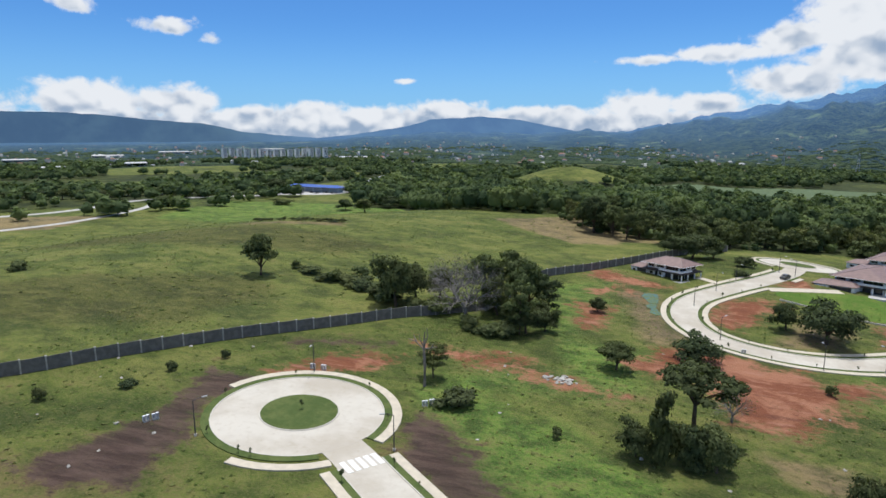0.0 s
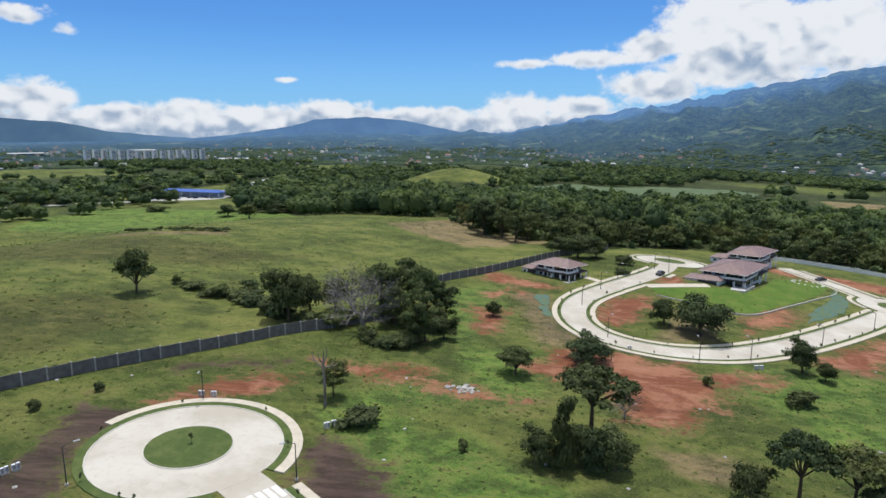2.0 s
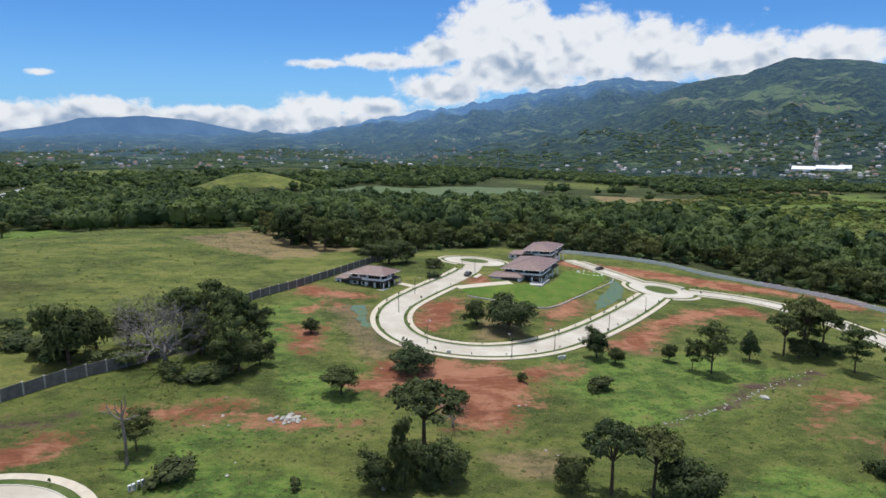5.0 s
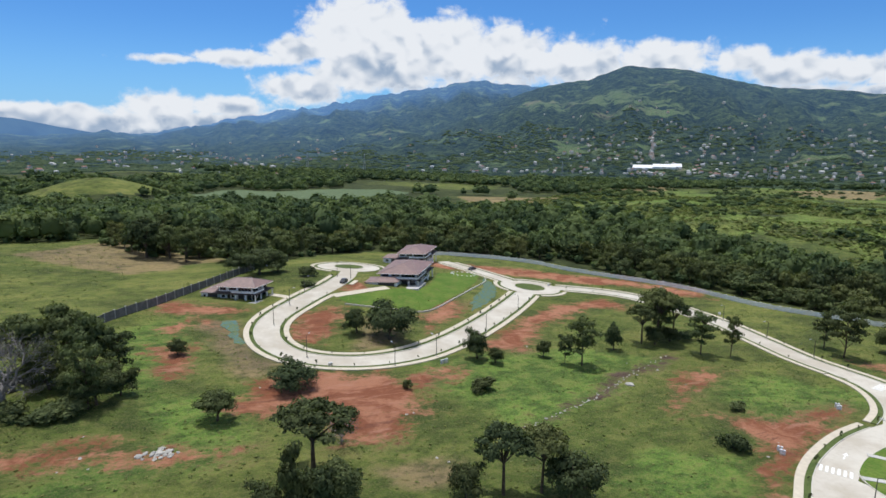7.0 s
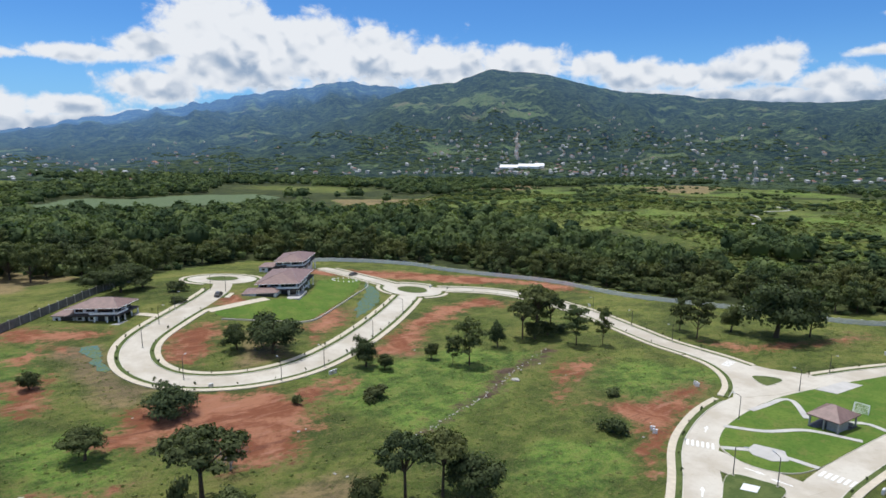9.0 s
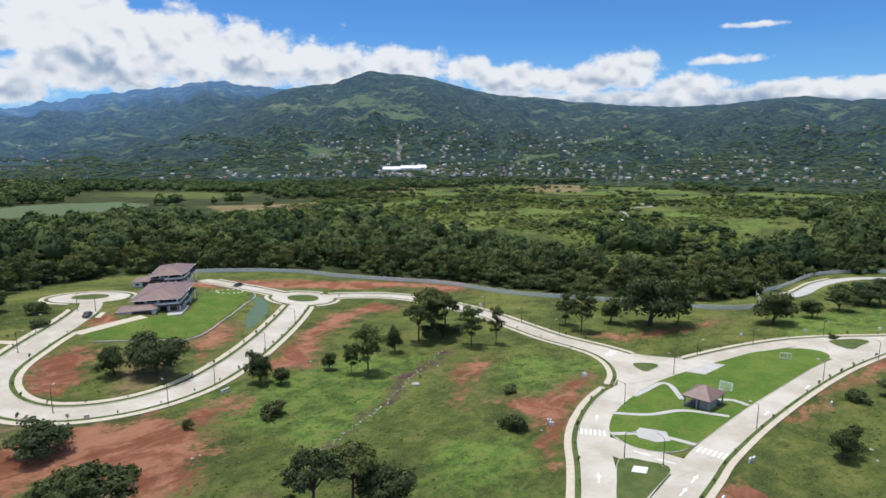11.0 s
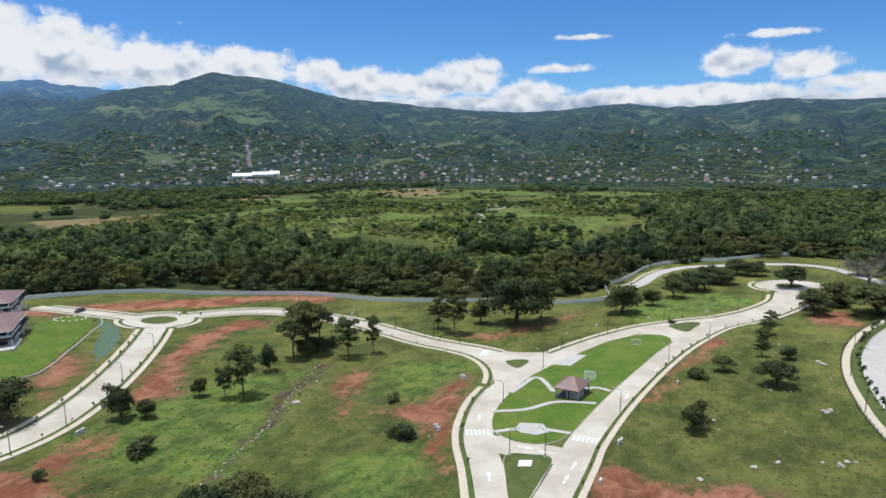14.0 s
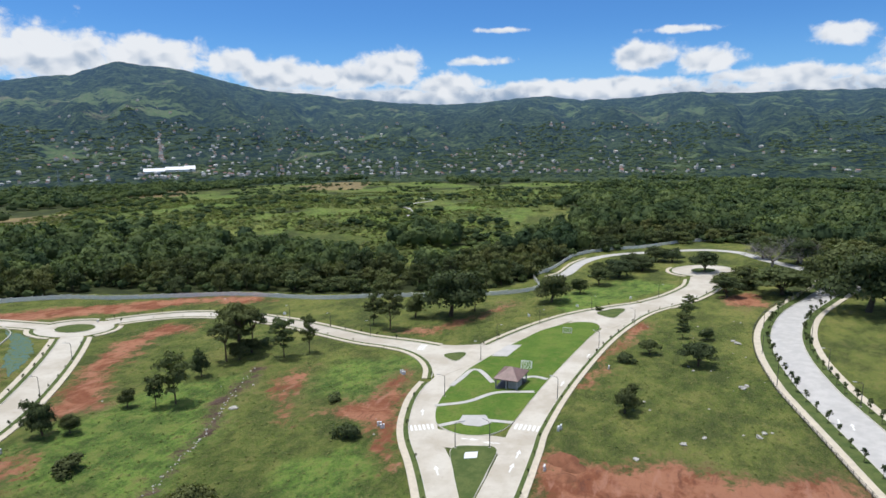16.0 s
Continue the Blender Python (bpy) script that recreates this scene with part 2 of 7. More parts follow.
def crowns(n, p, size):
    """Tree crowns seen from afar: round cells about size metres across; their height and a random tone."""
    k = n.add("ShaderNodeTexVoronoi", feature="F1", voronoi_dimensions="3D")
    warp = n.add("ShaderNodeTexNoise")
    n.link(p, warp.inputs["Vector"])
    warp.inputs["Scale"].default_value = 0.9 / size
    push = n.add("ShaderNodeVectorMath", operation="MULTIPLY_ADD")
    n.link(warp.outputs["Color"], push.inputs[0])
    push.inputs[1].default_value = (size * 0.9,) * 3
    n.link(p, push.inputs[2])
    n.link(push.outputs[0], k.inputs["Vector"])
    k.inputs["Scale"].default_value = 1.0 / size
    sep = n.add("ShaderNodeSeparateColor")
    n.link(k.outputs["Color"], sep.inputs[0])
    return n.math("SUBTRACT", 1.0, k.outputs["Distance"]), sep.outputs[0]


def mountain_build(n, b):
    p = place(n)
    a, c, f = n.noise(p, 0.0030, 8, 0.62, 0.4), n.noise(p, 0.012, 8, 0.70, 0.3), n.noise(p, 0.050, 6, 0.75)
    tree, tone = crowns(n, p, 15.0)
    g = n.mix(n.ramp(n.math("ADD", n.math("MULTIPLY", c, 0.7), n.math("MULTIPLY", tone, 0.3)), 0.36, 0.66), (0.016, 0.029, 0.017), (0.062, 0.088, 0.036))
    # pasture and scrub between the woods, with torn edges
    glade = n.math("ADD", n.math("MULTIPLY", n.attr("glade"), 0.30), n.math("ADD", n.math("MULTIPLY", n.math("SUBTRACT", a, 0.5), 2.2), n.math("MULTIPLY", n.math("SUBTRACT", c, 0.5), 3.0)))
    open_land = n.ramp(glade, 0.24, 0.46)
    g = n.mix(n.math("MULTIPLY", open_land, 0.85), g, n.mix(n.ramp(f, 0.4, 0.6), (0.085, 0.135, 0.045), (0.150, 0.180, 0.075)))
    g = n.mix(n.math("MULTIPLY", n.ramp(n.math("ADD", a, n.math("MULTIPLY", f, 0.3)), 0.78, 0.86), 0.6), g, (0.21, 0.18, 0.11))
    g = n.mix(n.math("MULTIPLY", n.ramp(f, 0.52, 0.66), 0.55), g, (0.013, 0.026, 0.014))
    wooded = n.math("SUBTRACT", 1.0, n.math("MULTIPLY", open_land, 0.8))
    bump(n, b, n.math("ADD", n.math("MULTIPLY", c, 1.6), n.math("ADD", n.math("MULTIPLY", n.math("MULTIPLY", tree, wooded), 0.85), n.math("MULTIPLY", f, 0.5))), 1.0, 14.0)
    # distance haze put in as emission: the backdrop glows with the blue of the air in front of it, more of it farther
    # away
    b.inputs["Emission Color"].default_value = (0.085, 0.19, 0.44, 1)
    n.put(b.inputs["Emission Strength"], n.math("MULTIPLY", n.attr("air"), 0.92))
    return g


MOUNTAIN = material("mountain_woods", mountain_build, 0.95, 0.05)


def volcano_build(n, b):
    p = place(n)
    a = n.noise(p, 0.0035, 7, 0.6, 0.3)
    # blue distance haze is put in as the slopes' own glow
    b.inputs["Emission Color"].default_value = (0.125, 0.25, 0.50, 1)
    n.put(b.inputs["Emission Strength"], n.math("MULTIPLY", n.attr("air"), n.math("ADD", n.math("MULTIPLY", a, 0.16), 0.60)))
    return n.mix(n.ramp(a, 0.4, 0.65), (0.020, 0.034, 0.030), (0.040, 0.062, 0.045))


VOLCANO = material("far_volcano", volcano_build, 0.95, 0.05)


def concrete_build(n, b):
    p = place(n)
    a, c, f = n.noise(p, 0.10, 5, 0.6), n.noise(p, 0.9, 6, 0.65), n.noise(p, 9.0, 4)
    g = n.mix(n.ramp(a, 0.35, 0.65), (0.43, 0.385, 0.315), (0.55, 0.515, 0.445))
    g = n.mix(n.math("MULTIPLY", n.ramp(c, 0.5, 0.78), 0.50), g, (0.36, 0.305, 0.23))
    bump(n, b, f, 0.2, 0.01)
    return n.mix(n.math("MULTIPLY", f, 0.12), g, (0.36, 0.32, 0.25))


CONCRETE = material("road_concrete", concrete_build, 0.85, 0.25)
NEWROAD = plain("grey_concrete", (0.47, 0.455, 0.43), 0.85, 0.25, wear=0.10, scale=0.4)
WALK = plain("sidewalk_concrete", (0.54, 0.48, 0.38), 0.85, 0.2, wear=0.10, scale=0.8)
KERB = plain("kerb_concrete", (0.55, 0.52, 0.45), 0.85, 0.2)


def verge_build(n, b):
    p = place(n)
    a, f = n.noise(p, 0.35, 5, 0.65), n.noise(p, 3.0, 4, 0.7)
    g = n.mix(n.ramp(a, 0.35, 0.65), (0.066, 0.098, 0.030), (0.105, 0.132, 0.044))
    bump(n, b, f, 0.8, 0.08)
    return n.mix(n.math("MULTIPLY", n.ramp(f, 0.45, 0.75), 0.6), g, (0.06, 0.07, 0.02))


VERGE = material("mown_grass", verge_build, 0.95, 0.1)


def lawn_build(n, b):
    p = place(n)
    a, f = n.noise(p, 0.12, 6, 0.6), n.noise(p, 1.6, 5, 0.7)
    g = n.mix(n.ramp(a, 0.35, 0.7), (0.078, 0.142, 0.024), (0.130, 0.185, 0.036))
    bump(n, b, f, 0.7, 0.1)
    g = n.mix(n.math("MULTIPLY", n.ramp(n.noise(p, 0.25, 7, 0.7, 0.4), 0.50, 0.64), 0.55), g, (0.165, 0.165, 0.050))
    return n.mix(n.math("MULTIPLY", n.ramp(f, 0.48, 0.62), 0.55), g, (0.052, 0.098, 0.016))


LAWN = material("lawn_grass", lawn_build, 0.95, 0.1)


def let_through(m, share=0.26):
    """Thin leaves: part of the light passes through them."""
    n = Nodes(m.node_tree)
    b = next(k for k in m.node_tree.nodes if k.type == "BSDF_PRINCIPLED")
    out = next(k for k in m.node_tree.nodes if k.type == "OUTPUT_MATERIAL")
    t = n.add("ShaderNodeBsdfTranslucent")
    n.link(n.mix(1.0, b.inputs["Base Color"].links[0].from_socket, (1.25, 1.35, 0.75), "MULTIPLY"), t.inputs[0])
    k = n.add("ShaderNodeMixShader")
    k.inputs[0].default_value = share
    n.link(b.outputs[0], k.inputs[1])
    n.link(t.outputs[0], k.inputs[2])
    n.link(k.outputs[0], out.inputs[0])
    return m


def leaf_material(name, dark, light):
    def build(n, b):
        info = n.add("ShaderNodeObjectInfo").outputs["Random"]
        r = n.add("ShaderNodeNewGeometry").outputs["Random Per Island"]
        g = n.mix(n.math("POWER", r, 1.6), dark, light)
        return n.mix(n.math("MULTIPLY", info, 0.45), g, tuple(0.5 * (u + v) * k for u, v, k in zip(dark, light, (1.5, 1.15, 0.9))))
    return let_through(material(name, build, 0.75, 0.12))


LEAF = leaf_material("leaves", (0.056, 0.082, 0.034), (0.150, 0.185, 0.080))
LEAF_DARK = leaf_material("dark_leaves", (0.037, 0.056, 0.028), (0.102, 0.133, 0.057))
LEAF_PALE = leaf_material("pale_leaves", (0.070, 0.092, 0.036), (0.150, 0.175, 0.070))
TWIG = plain("bare_twigs", (0.205, 0.190, 0.180), 0.9, 0.1)
BARK = plain("bark", (0.105, 0.082, 0.060), 0.95, 0.1, wear=0.3, scale=2.0)


def woods_build(n, b):
    p = place(n)
    r = n.add("ShaderNodeNewGeometry").outputs["Random Per Island"]
    tone, stand = n.attr("tone"), n.noise(p, 0.02, 3, 0.6)
    g = n.mix(n.math("POWER", tone, 1.5), (0.052, 0.084, 0.039), (0.162, 0.208, 0.075))
    g = n.mix(n.math("MULTIPLY", n.ramp(stand, 0.52, 0.64), 0.35), g, (0.150, 0.180, 0.066))
    g = n.mix(n.math("MULTIPLY", n.ramp(stand, 0.50, 0.38), 0.40), g, (0.036, 0.064, 0.036))
    return n.mix(n.math("MULTIPLY", r, 0.22), g, (0.060, 0.090, 0.038))


WOODS = let_through(material("woodland_leaves", woods_build, 0.8, 0.1), 0.28)


def slope_build(n, b):
    tone, r = n.attr("tone"), n.add("ShaderNodeNewGeometry").outputs["Random Per Island"]
    # leaf colours lightened and blued to stand in for distance haze
    g = n.mix(tone, (0.055, 0.088, 0.054), (0.110, 0.145, 0.076))
    return n.mix(n.math("MULTIPLY", r, 0.35), g, (0.052, 0.080, 0.055))


SLOPEWOODS = let_through(material("slope_leaves", slope_build, 0.9, 0.05), 0.25)


def tuft_build(n, b):
    tone, r = n.attr("tone"), n.add("ShaderNodeNewGeometry").outputs["Random Per Island"]
    g = n.mix(tone, (0.110, 0.160, 0.042), (0.235, 0.240, 0.095))
    return n.mix(n.math("MULTIPLY", r, 0.5), g, (0.135, 0.170, 0.050))


TUFT = let_through(material("grass_tufts", tuft_build, 0.9, 0.05), 0.3)
PANEL = plain("dark_wall_panel", (0.165, 0.158, 0.152), 0.9, 0.15, wear=0.25, scale=0.9)
POST = plain("wall_post", (0.42, 0.40, 0.37), 0.9, 0.15, wear=0.2)
FENCE = plain("grey_fence_sheet", (0.86, 0.85, 0.82), 0.6, 0.3, wear=0.15)
PLASTER = plain("white_plaster", (0.80, 0.81, 0.82), 0.8, 0.3, wear=0.06)
ROOF = plain("brown_roof_tiles", (0.215, 0.138, 0.122), 0.5, 0.45, wear=0.18, scale=0.8)
ROOF_SIDE = plain("roof_ridge_tiles", (0.27, 0.22, 0.21), 0.6, 0.4, wear=0.15)
DARKTILE = plain("dark_eave_tiles", (0.060, 0.050, 0.050), 0.7, 0.3, wear=0.2)
GLASS = plain("dark_glass", (0.020, 0.024, 0.030), 0.12, 0.5, wear=0.1)
TRIM = plain("white_trim", (0.84, 0.84, 0.84), 0.7, 0.3, wear=0.05)
DARKMETAL = plain("dark_metal", (0.05, 0.05, 0.055), 0.5, 0.4, wear=0.2)
STEEL = plain("galvanised_steel", (0.45, 0.46, 0.47), 0.45, 0.5, metal=0.6)
PAINT = plain("white_road_paint", (0.78, 0.78, 0.76), 0.8, 0.2, wear=0.06)
STONE = plain("pale_stone", (0.42, 0.40, 0.36), 0.9, 0.2, wear=0.25)


def tarp_build(n, b):
    p = place(n)
    k = n.noise(p, 0.55, 7, 0.75, 1.5)
    g = n.mix(n.ramp(k, 0.46, 0.56), (0.105, 0.140, 0.045), (0.060, 0.140, 0.140))
    bump(n, b, k, 0.6, 0.2)
    return n.mix(n.math("MULTIPLY", n.ramp(n.noise(p, 1.8, 5), 0.5, 0.66), 0.7), g, (0.060, 0.105, 0.060))


TARP = material("teal_sheet", tarp_build, 0.7, 0.3)
WHITE = plain("white_enamel", (0.75, 0.76, 0.78), 0.4, 0.5, wear=0.05)
EARTH = plain("red_earth", (0.215, 0.095, 0.055), 0.95, 0.1, wear=0.35, scale=0.5)


# ---- the land ----
def smooth(a, b, x):
    t = np.clip((x - a) / (b - a), 0, 1)
    return t * t * (3 - 2 * t)


def ridge(table, az):
    return np.interp(az, table[0], table[1])


# skyline heights in degrees against azimuth: the near mountain, the long ridge behind it, the far volcanoes
NEAR_RIDGE = ((-60, 10, 16, 19, 23, 28, 32, 35.6, 40, 43, 45.6, 48.3, 52, 55, 58, 61.4, 67.5, 71, 74, 77, 80, 83, 88.5, 91.3, 95, 103, 106, 125, 140, 180),
              (-2.5, -2.2, -1.3, -0.4, 0.7, 1.75, 3.0, 4.3, 4.95, 6.03, 5.87, 5.48, 4.55, 3.92, 3.8, 3.37, 2.87, 2.8, 2.92, 3.29, 3.44, 3.0, 3.25, 3.55, 3.35, 3.34, 3.3, 3.0, 2.0, 0))
LONG_RIDGE = ((-180, -60, -40, -26, -19, -14.7, -10.6, -4.4, -1.4, 1, 4, 8.7, 14.3, 18.7, 22, 26.6, 30, 34, 40, 50, 60, 180),
              (-1.2, -1.0, -1.0, -0.8, -0.3, 0.0, -0.13, -0.18, 0.16, -0.1, 0.35, 1.36, 2.27, 3.0, 3.6, 4.3, 4.9, 4.5, 4.2, 3, 1.5, -1))
FAR_RIDGE = ((-180, -62, -49.8, -46, -43, -39, -35.5, -32.3, -26, -23, -17.8, -15.7, -11, -7.5, -3.4, -0.4, 6, 20),
             (1.0, 1.6, 1.5, 1.48, 1.3, 0.9, 0.67, -0.05, -0.6, -0.32, 0.44, 1.05, 1.3, 1.03, 0.17, -0.33, -0.8, -1.0))
EYE_Z = 58.0


def hash_noise(x, y, seed=0):
    """Smooth value noise on arrays, 0 to 1."""
    xi, yi = np.floor(x).astype(np.int64), np.floor(y).astype(np.int64)
    fx, fy = x - xi, y - yi
    fx, fy = fx * fx * (3 - 2 * fx), fy * fy * (3 - 2 * fy)

    def h(a, b):
        k = (a * 374761393 + b * 668265263 + seed * 1442695041) & 0xFFFFFFFF
        k = ((k ^ (k >> 13)) * 1274126177) & 0xFFFFFFFF
        return ((k ^ (k >> 16)) & 0xFFFF) / 65535.0
    return (h(xi, yi) * (1 - fx) + h(xi + 1, yi) * fx) * (1 - fy) + (h(xi, yi + 1) * (1 - fx) + h(xi + 1, yi + 1) * fx) * fy


def fbm(x, y, octaves=5, seed=0):
    v, a = 0, 0.5
    for i in range(octaves):
        v = v + a * hash_noise(x * 2 ** i, y * 2 ** i, seed + i)
        a *= 0.5
    return v / (1 - 0.5 ** octaves)


def land(x, y):
    """The ground's height at x, y (numbers or arrays)."""
    x, y = np.asarray(x, float), np.asarray(y, float)
    u, v = 2.6 * np.tanh(x / 260), 2.6 * np.tanh(y / 260)
    near = 6.8 - 5.2 * u - 4.8 * v - 0.1 * u * u - 1.3 * u * v + 2.1 * v * v
    w = smooth(230, 430, np.hypot(x - 90, y - 100))
    r, az = np.hypot(x, y), np.degrees(np.arctan2(x, y))
    low = np.interp(az, (-180, 0, 30, 110, 180), (-15, -15, -45, -40, -15))
    plain_z = -6 + (low + 6) * smooth(450, 1600, r) + 10 * (fbm(x / 160, y / 160, 3, 5) - 0.5) * smooth(450, 900, r)
    z = near * (1 - w) + plain_z * w
    # the raised ground round the houses
    z = z + 4.5 * np.exp(-((x - 65) / 55) ** 2 - ((y - 232) / 45) ** 2)
    # the round green knoll in the plain
    z = z + 22 * np.exp(-(((x + 36) / 62) ** 2 + ((y - 690) / 55) ** 2))
    base_el = np.degrees(np.arctan2(plain_z - EYE_Z, np.maximum(r, 1)))
    rough = 0.8 * (fbm(az * 0.55, r / 420, 5, 9) - 0.5) + 0.9 * (0.25 - np.abs(fbm(az * 0.28 + r / 2600, r / 1500, 4, 31) - 0.5))
    best = base_el
    for table, r0, r1 in ((NEAR_RIDGE, 1500, 3700), (LONG_RIDGE, 2300, 4550)):
        t = np.clip((r - r0) / (r1 - r0), 0, 1)
        top = ridge(table, az) + (0.5 if r1 > 4000 else 0.22) * (fbm(az * 1.4, az * 0, 4, 13) - 0.5) * smooth(-2, 1, ridge(table, az))
        rise = base_el + (top - base_el) * t ** 0.9 + rough * 2.6 * np.minimum(1, 4 * t * (1 - t)) * np.clip((top - base_el) / 4, 0, 1)
        rise = np.where(r > r1, top - (r - r1) / 90.0, rise)
        best = np.maximum(best, np.where(r > r0, rise, -90))
    far = EYE_Z + r * np.tan(np.radians(best))
    return np.where(r > 1500, np.maximum(far, -60), z)


def ground_z(x, y):
    return float(land(x, y))


def blotch(x, y, spots):
    """Soft ellipses (x, y, half length, half width, turn in degrees)."""
    v = np.zeros_like(x)
    wob = fbm(x / 9, y / 9, 4, 41)
    for cx, cy, a, b, turn in spots:
        c, s = math.cos(radians(turn)), math.sin(radians(turn))
        dx, dy = x - cx, y - cy
        q = ((dx * c + dy * s) / a) ** 2 + ((dy * c - dx * s) / b) ** 2 + 2.6 * (wob - 0.5)
        v = np.maximum(v, np.clip(1.35 - q * 0.85, 0, 1))
    return v


def inside(x, y, poly):
    ok = np.zeros(x.shape, bool)
    for (x0, y0), (x1, y1) in zip(poly, poly[1:] + poly[:1]):
        cut = ((y0 > y) != (y1 > y)) & (x < (x1 - x0) * (y - y0) / ((y1 - y0) or 1e-9) + x0)
        ok ^= cut
    return ok


WOOD_A = [(-8, 300), (12, 282), (31, 275), (57, 283), (84, 297), (110, 305), (138, 299), (160, 287), (184, 267), (193, 244), (206, 220), (219, 198), (226, 161), (238, 130), (252, 100), (272, 80), (305, 74), (352, 64), (378, 40),
          (395, 10), (405, -25), (360, -62), (310, -95), (330, -150), (560, -220), (800, -150), (780, 40), (700, 90), (595, 96), (479, 66), (431, 92), (330, 112), (312, 128), (292, 150), (290, 180), (308, 213), (320, 262), (334, 300),
          (328, 330), (328, 385), (284, 428), (210, 432), (195, 484), (123, 505), (70, 560), (20, 575), (-34, 590), (-60, 610), (-150, 690), (-234, 683), (-192, 448), (-157, 456), (-87, 362), (-50, 345), (-20, 350)]
GROVE = [(355, 196), (352, 172), (362, 150), (392, 148), (420, 172), (400, 196)]
MEADOW = [(341, 537), (448, 608), (771, 764), (1013, 778), (1418, 649), (1002, 298), (1500, 249), (1500, 68), (1033, 111), (700, 120), (593, 105), (495, 119), (370, 121), (325, 134), (312, 165), (322, 190), (338, 240), (345, 306), (338, 400), (290, 440), (215, 450), (230, 520)]
# outlines on the plan of bare earth, dark soil, worn, lush and dry ground, of cloud shade painted on the pasture, and
# of open fields in the far plain
DIRT_HILL = [[(8, 133), (16, 143.5), (31, 147.5), (40, 142.5), (47, 142), (47, 129), (47.5, 117), (40, 113), (38, 108), (24, 108.5), (25, 120), (20, 127), (12, 125.5)], [(-2, 216), (16, 208.5), (24, 201.5), (17, 196.5), (4.5, 199), (-3, 206)], [(4, 199), (10.5, 193), (12.5, 183), (9.5, 183), (7.5, 191)], [(48, 134), (58, 138), (69, 143.5), (58, 131), (50, 129.5)], [(-7, 176), (-2, 174), (5.5, 174), (1.5, 152), (-4, 148), (-3, 162)],
             [(30, 180), (40, 194), (53, 197), (52, 188), (43, 179), (36, 165.5), (30.5, 168)], [(73, 180), (89, 194.5), (95.5, 196), (85, 179), (71, 168)], [(68, 220), (67, 211), (56, 210), (62, 216)], [(-2, 185), (3, 196), (8, 192), (2, 180)]]
DIRT_EAST = [[(92, 163), (112, 176), (131, 187), (158, 190), (163, 177), (142, 178), (114, 166), (90, 146), (79, 149)], [(119, 270), (152, 256), (177, 235), (204, 212), (196, 200), (170, 216), (140, 240), (116, 255)],
             [(190, 196), (204, 208), (212, 186), (206, 176)], [(179, 106), (192, 90), (217, 81), (233, 75), (203, 80), (176, 94)], [(253, -8), (260, -22), (236, -22), (236, -10)]]
DIRT_PARK = [[(103, 95), (113, 89), (140, 83), (124, 78), (98, 73), (84, 64), (90, 74), (103, 82)], [(122, 119), (134, 115), (114, 106), (96, 98), (106, 107)],
             [(85, 39), (94, 39), (101, 36), (98, 32), (99, 24), (102, 14), (99, 6), (100, -2), (104, -12), (88, -24), (80, 0), (76, 34)]]
DIRT_VERGE = [[(206, 23), (204, 19.5), (186, 26), (161, 31.5), (138, 35), (138, 37), (161, 34.5), (186, 29)], [(-34, 126), (-6, 118), (4, 112), (-10, 113), (-26, 119)]]
DIRT_WEST = [[(-60, 98), (-54, 108), (-48, 116), (-36, 117), (-40, 110), (-48, 102)], [(-40, 127), (-30, 124.5), (-16, 125), (-6, 114), (-16, 116), (-24, 119), (-33, 120)], [(-14, 615), (26, 621), (24, 535), (-11, 548)]]
MUD = [[(-31, 87), (-28, 92), (-20, 86), (-9, 75), (-18, 71), (-25, 77)], [(-75, 58), (-69, 70), (-67, 86), (-70, 96), (-58, 96), (-62, 84), (-58, 71), (-56, 60), (-65, 56)], [(-62, 112), (-44, 121), (-42, 124), (-64, 116)], [(57, 101.5), (74, 107), (88, 111.8), (128, 128), (128, 129.6), (104, 121), (74, 108)]]
LUSH = [[(-29, 97), (-20, 103), (-9, 97), (7, 88), (20, 78), (-7, 74), (-16, 80)], [(120, 109), (144, 107), (154, 88), (146, 80), (117, 88), (111, 99)], [(79, 86), (91, 76), (74, 62), (60, 80)], [(-11, 186), (7, 207), (6, 172), (-2, 145), (-12, 138)],
        [(60, 150), (80, 143), (104, 140), (122, 128), (90, 112), (62, 104), (54, 120)], [(-10, 142), (12, 138), (2, 112), (-30, 100), (-24, 112), (-4, 122)], [(240, 62), (290, 30), (270, 12), (220, 50)], [(-330, 470), (-160, 470), (-90, 400), (-120, 330), (-300, 360)]]
OLIVE_SHADE = [[(-170, 120), (-134, 143), (-111, 157), (-88, 150), (-82, 138), (-98, 112), (-116, 104), (-140, 96)], [(-240, 210), (-150, 240), (-70, 215), (-90, 195), (-200, 180)]]
DRY = [[(-53, 302), (-11, 342), (6, 305), (28, 280), (-10, 260), (-36, 283)], [(8, 196), (16.5, 190.5), (19.5, 169), (22.5, 151), (15, 146), (10, 163), (6, 183)], [(26, 98.5), (34, 98), (41, 95), (38, 91), (30, 92.5)], [(600, 730), (760, 860), (930, 930), (840, 770), (700, 690)], [(-160, 256), (-110, 250), (-108, 243), (-165, 246)], [(44, 158), (56, 186), (66, 180), (60, 160)], [(323, 613), (444, 582), (365, 500), (293, 534)],
       [(1015, 675), (1245, 629), (899, 483), (817, 550)], [(-420, 240), (-330, 300), (-338, 360), (-420, 330)]]
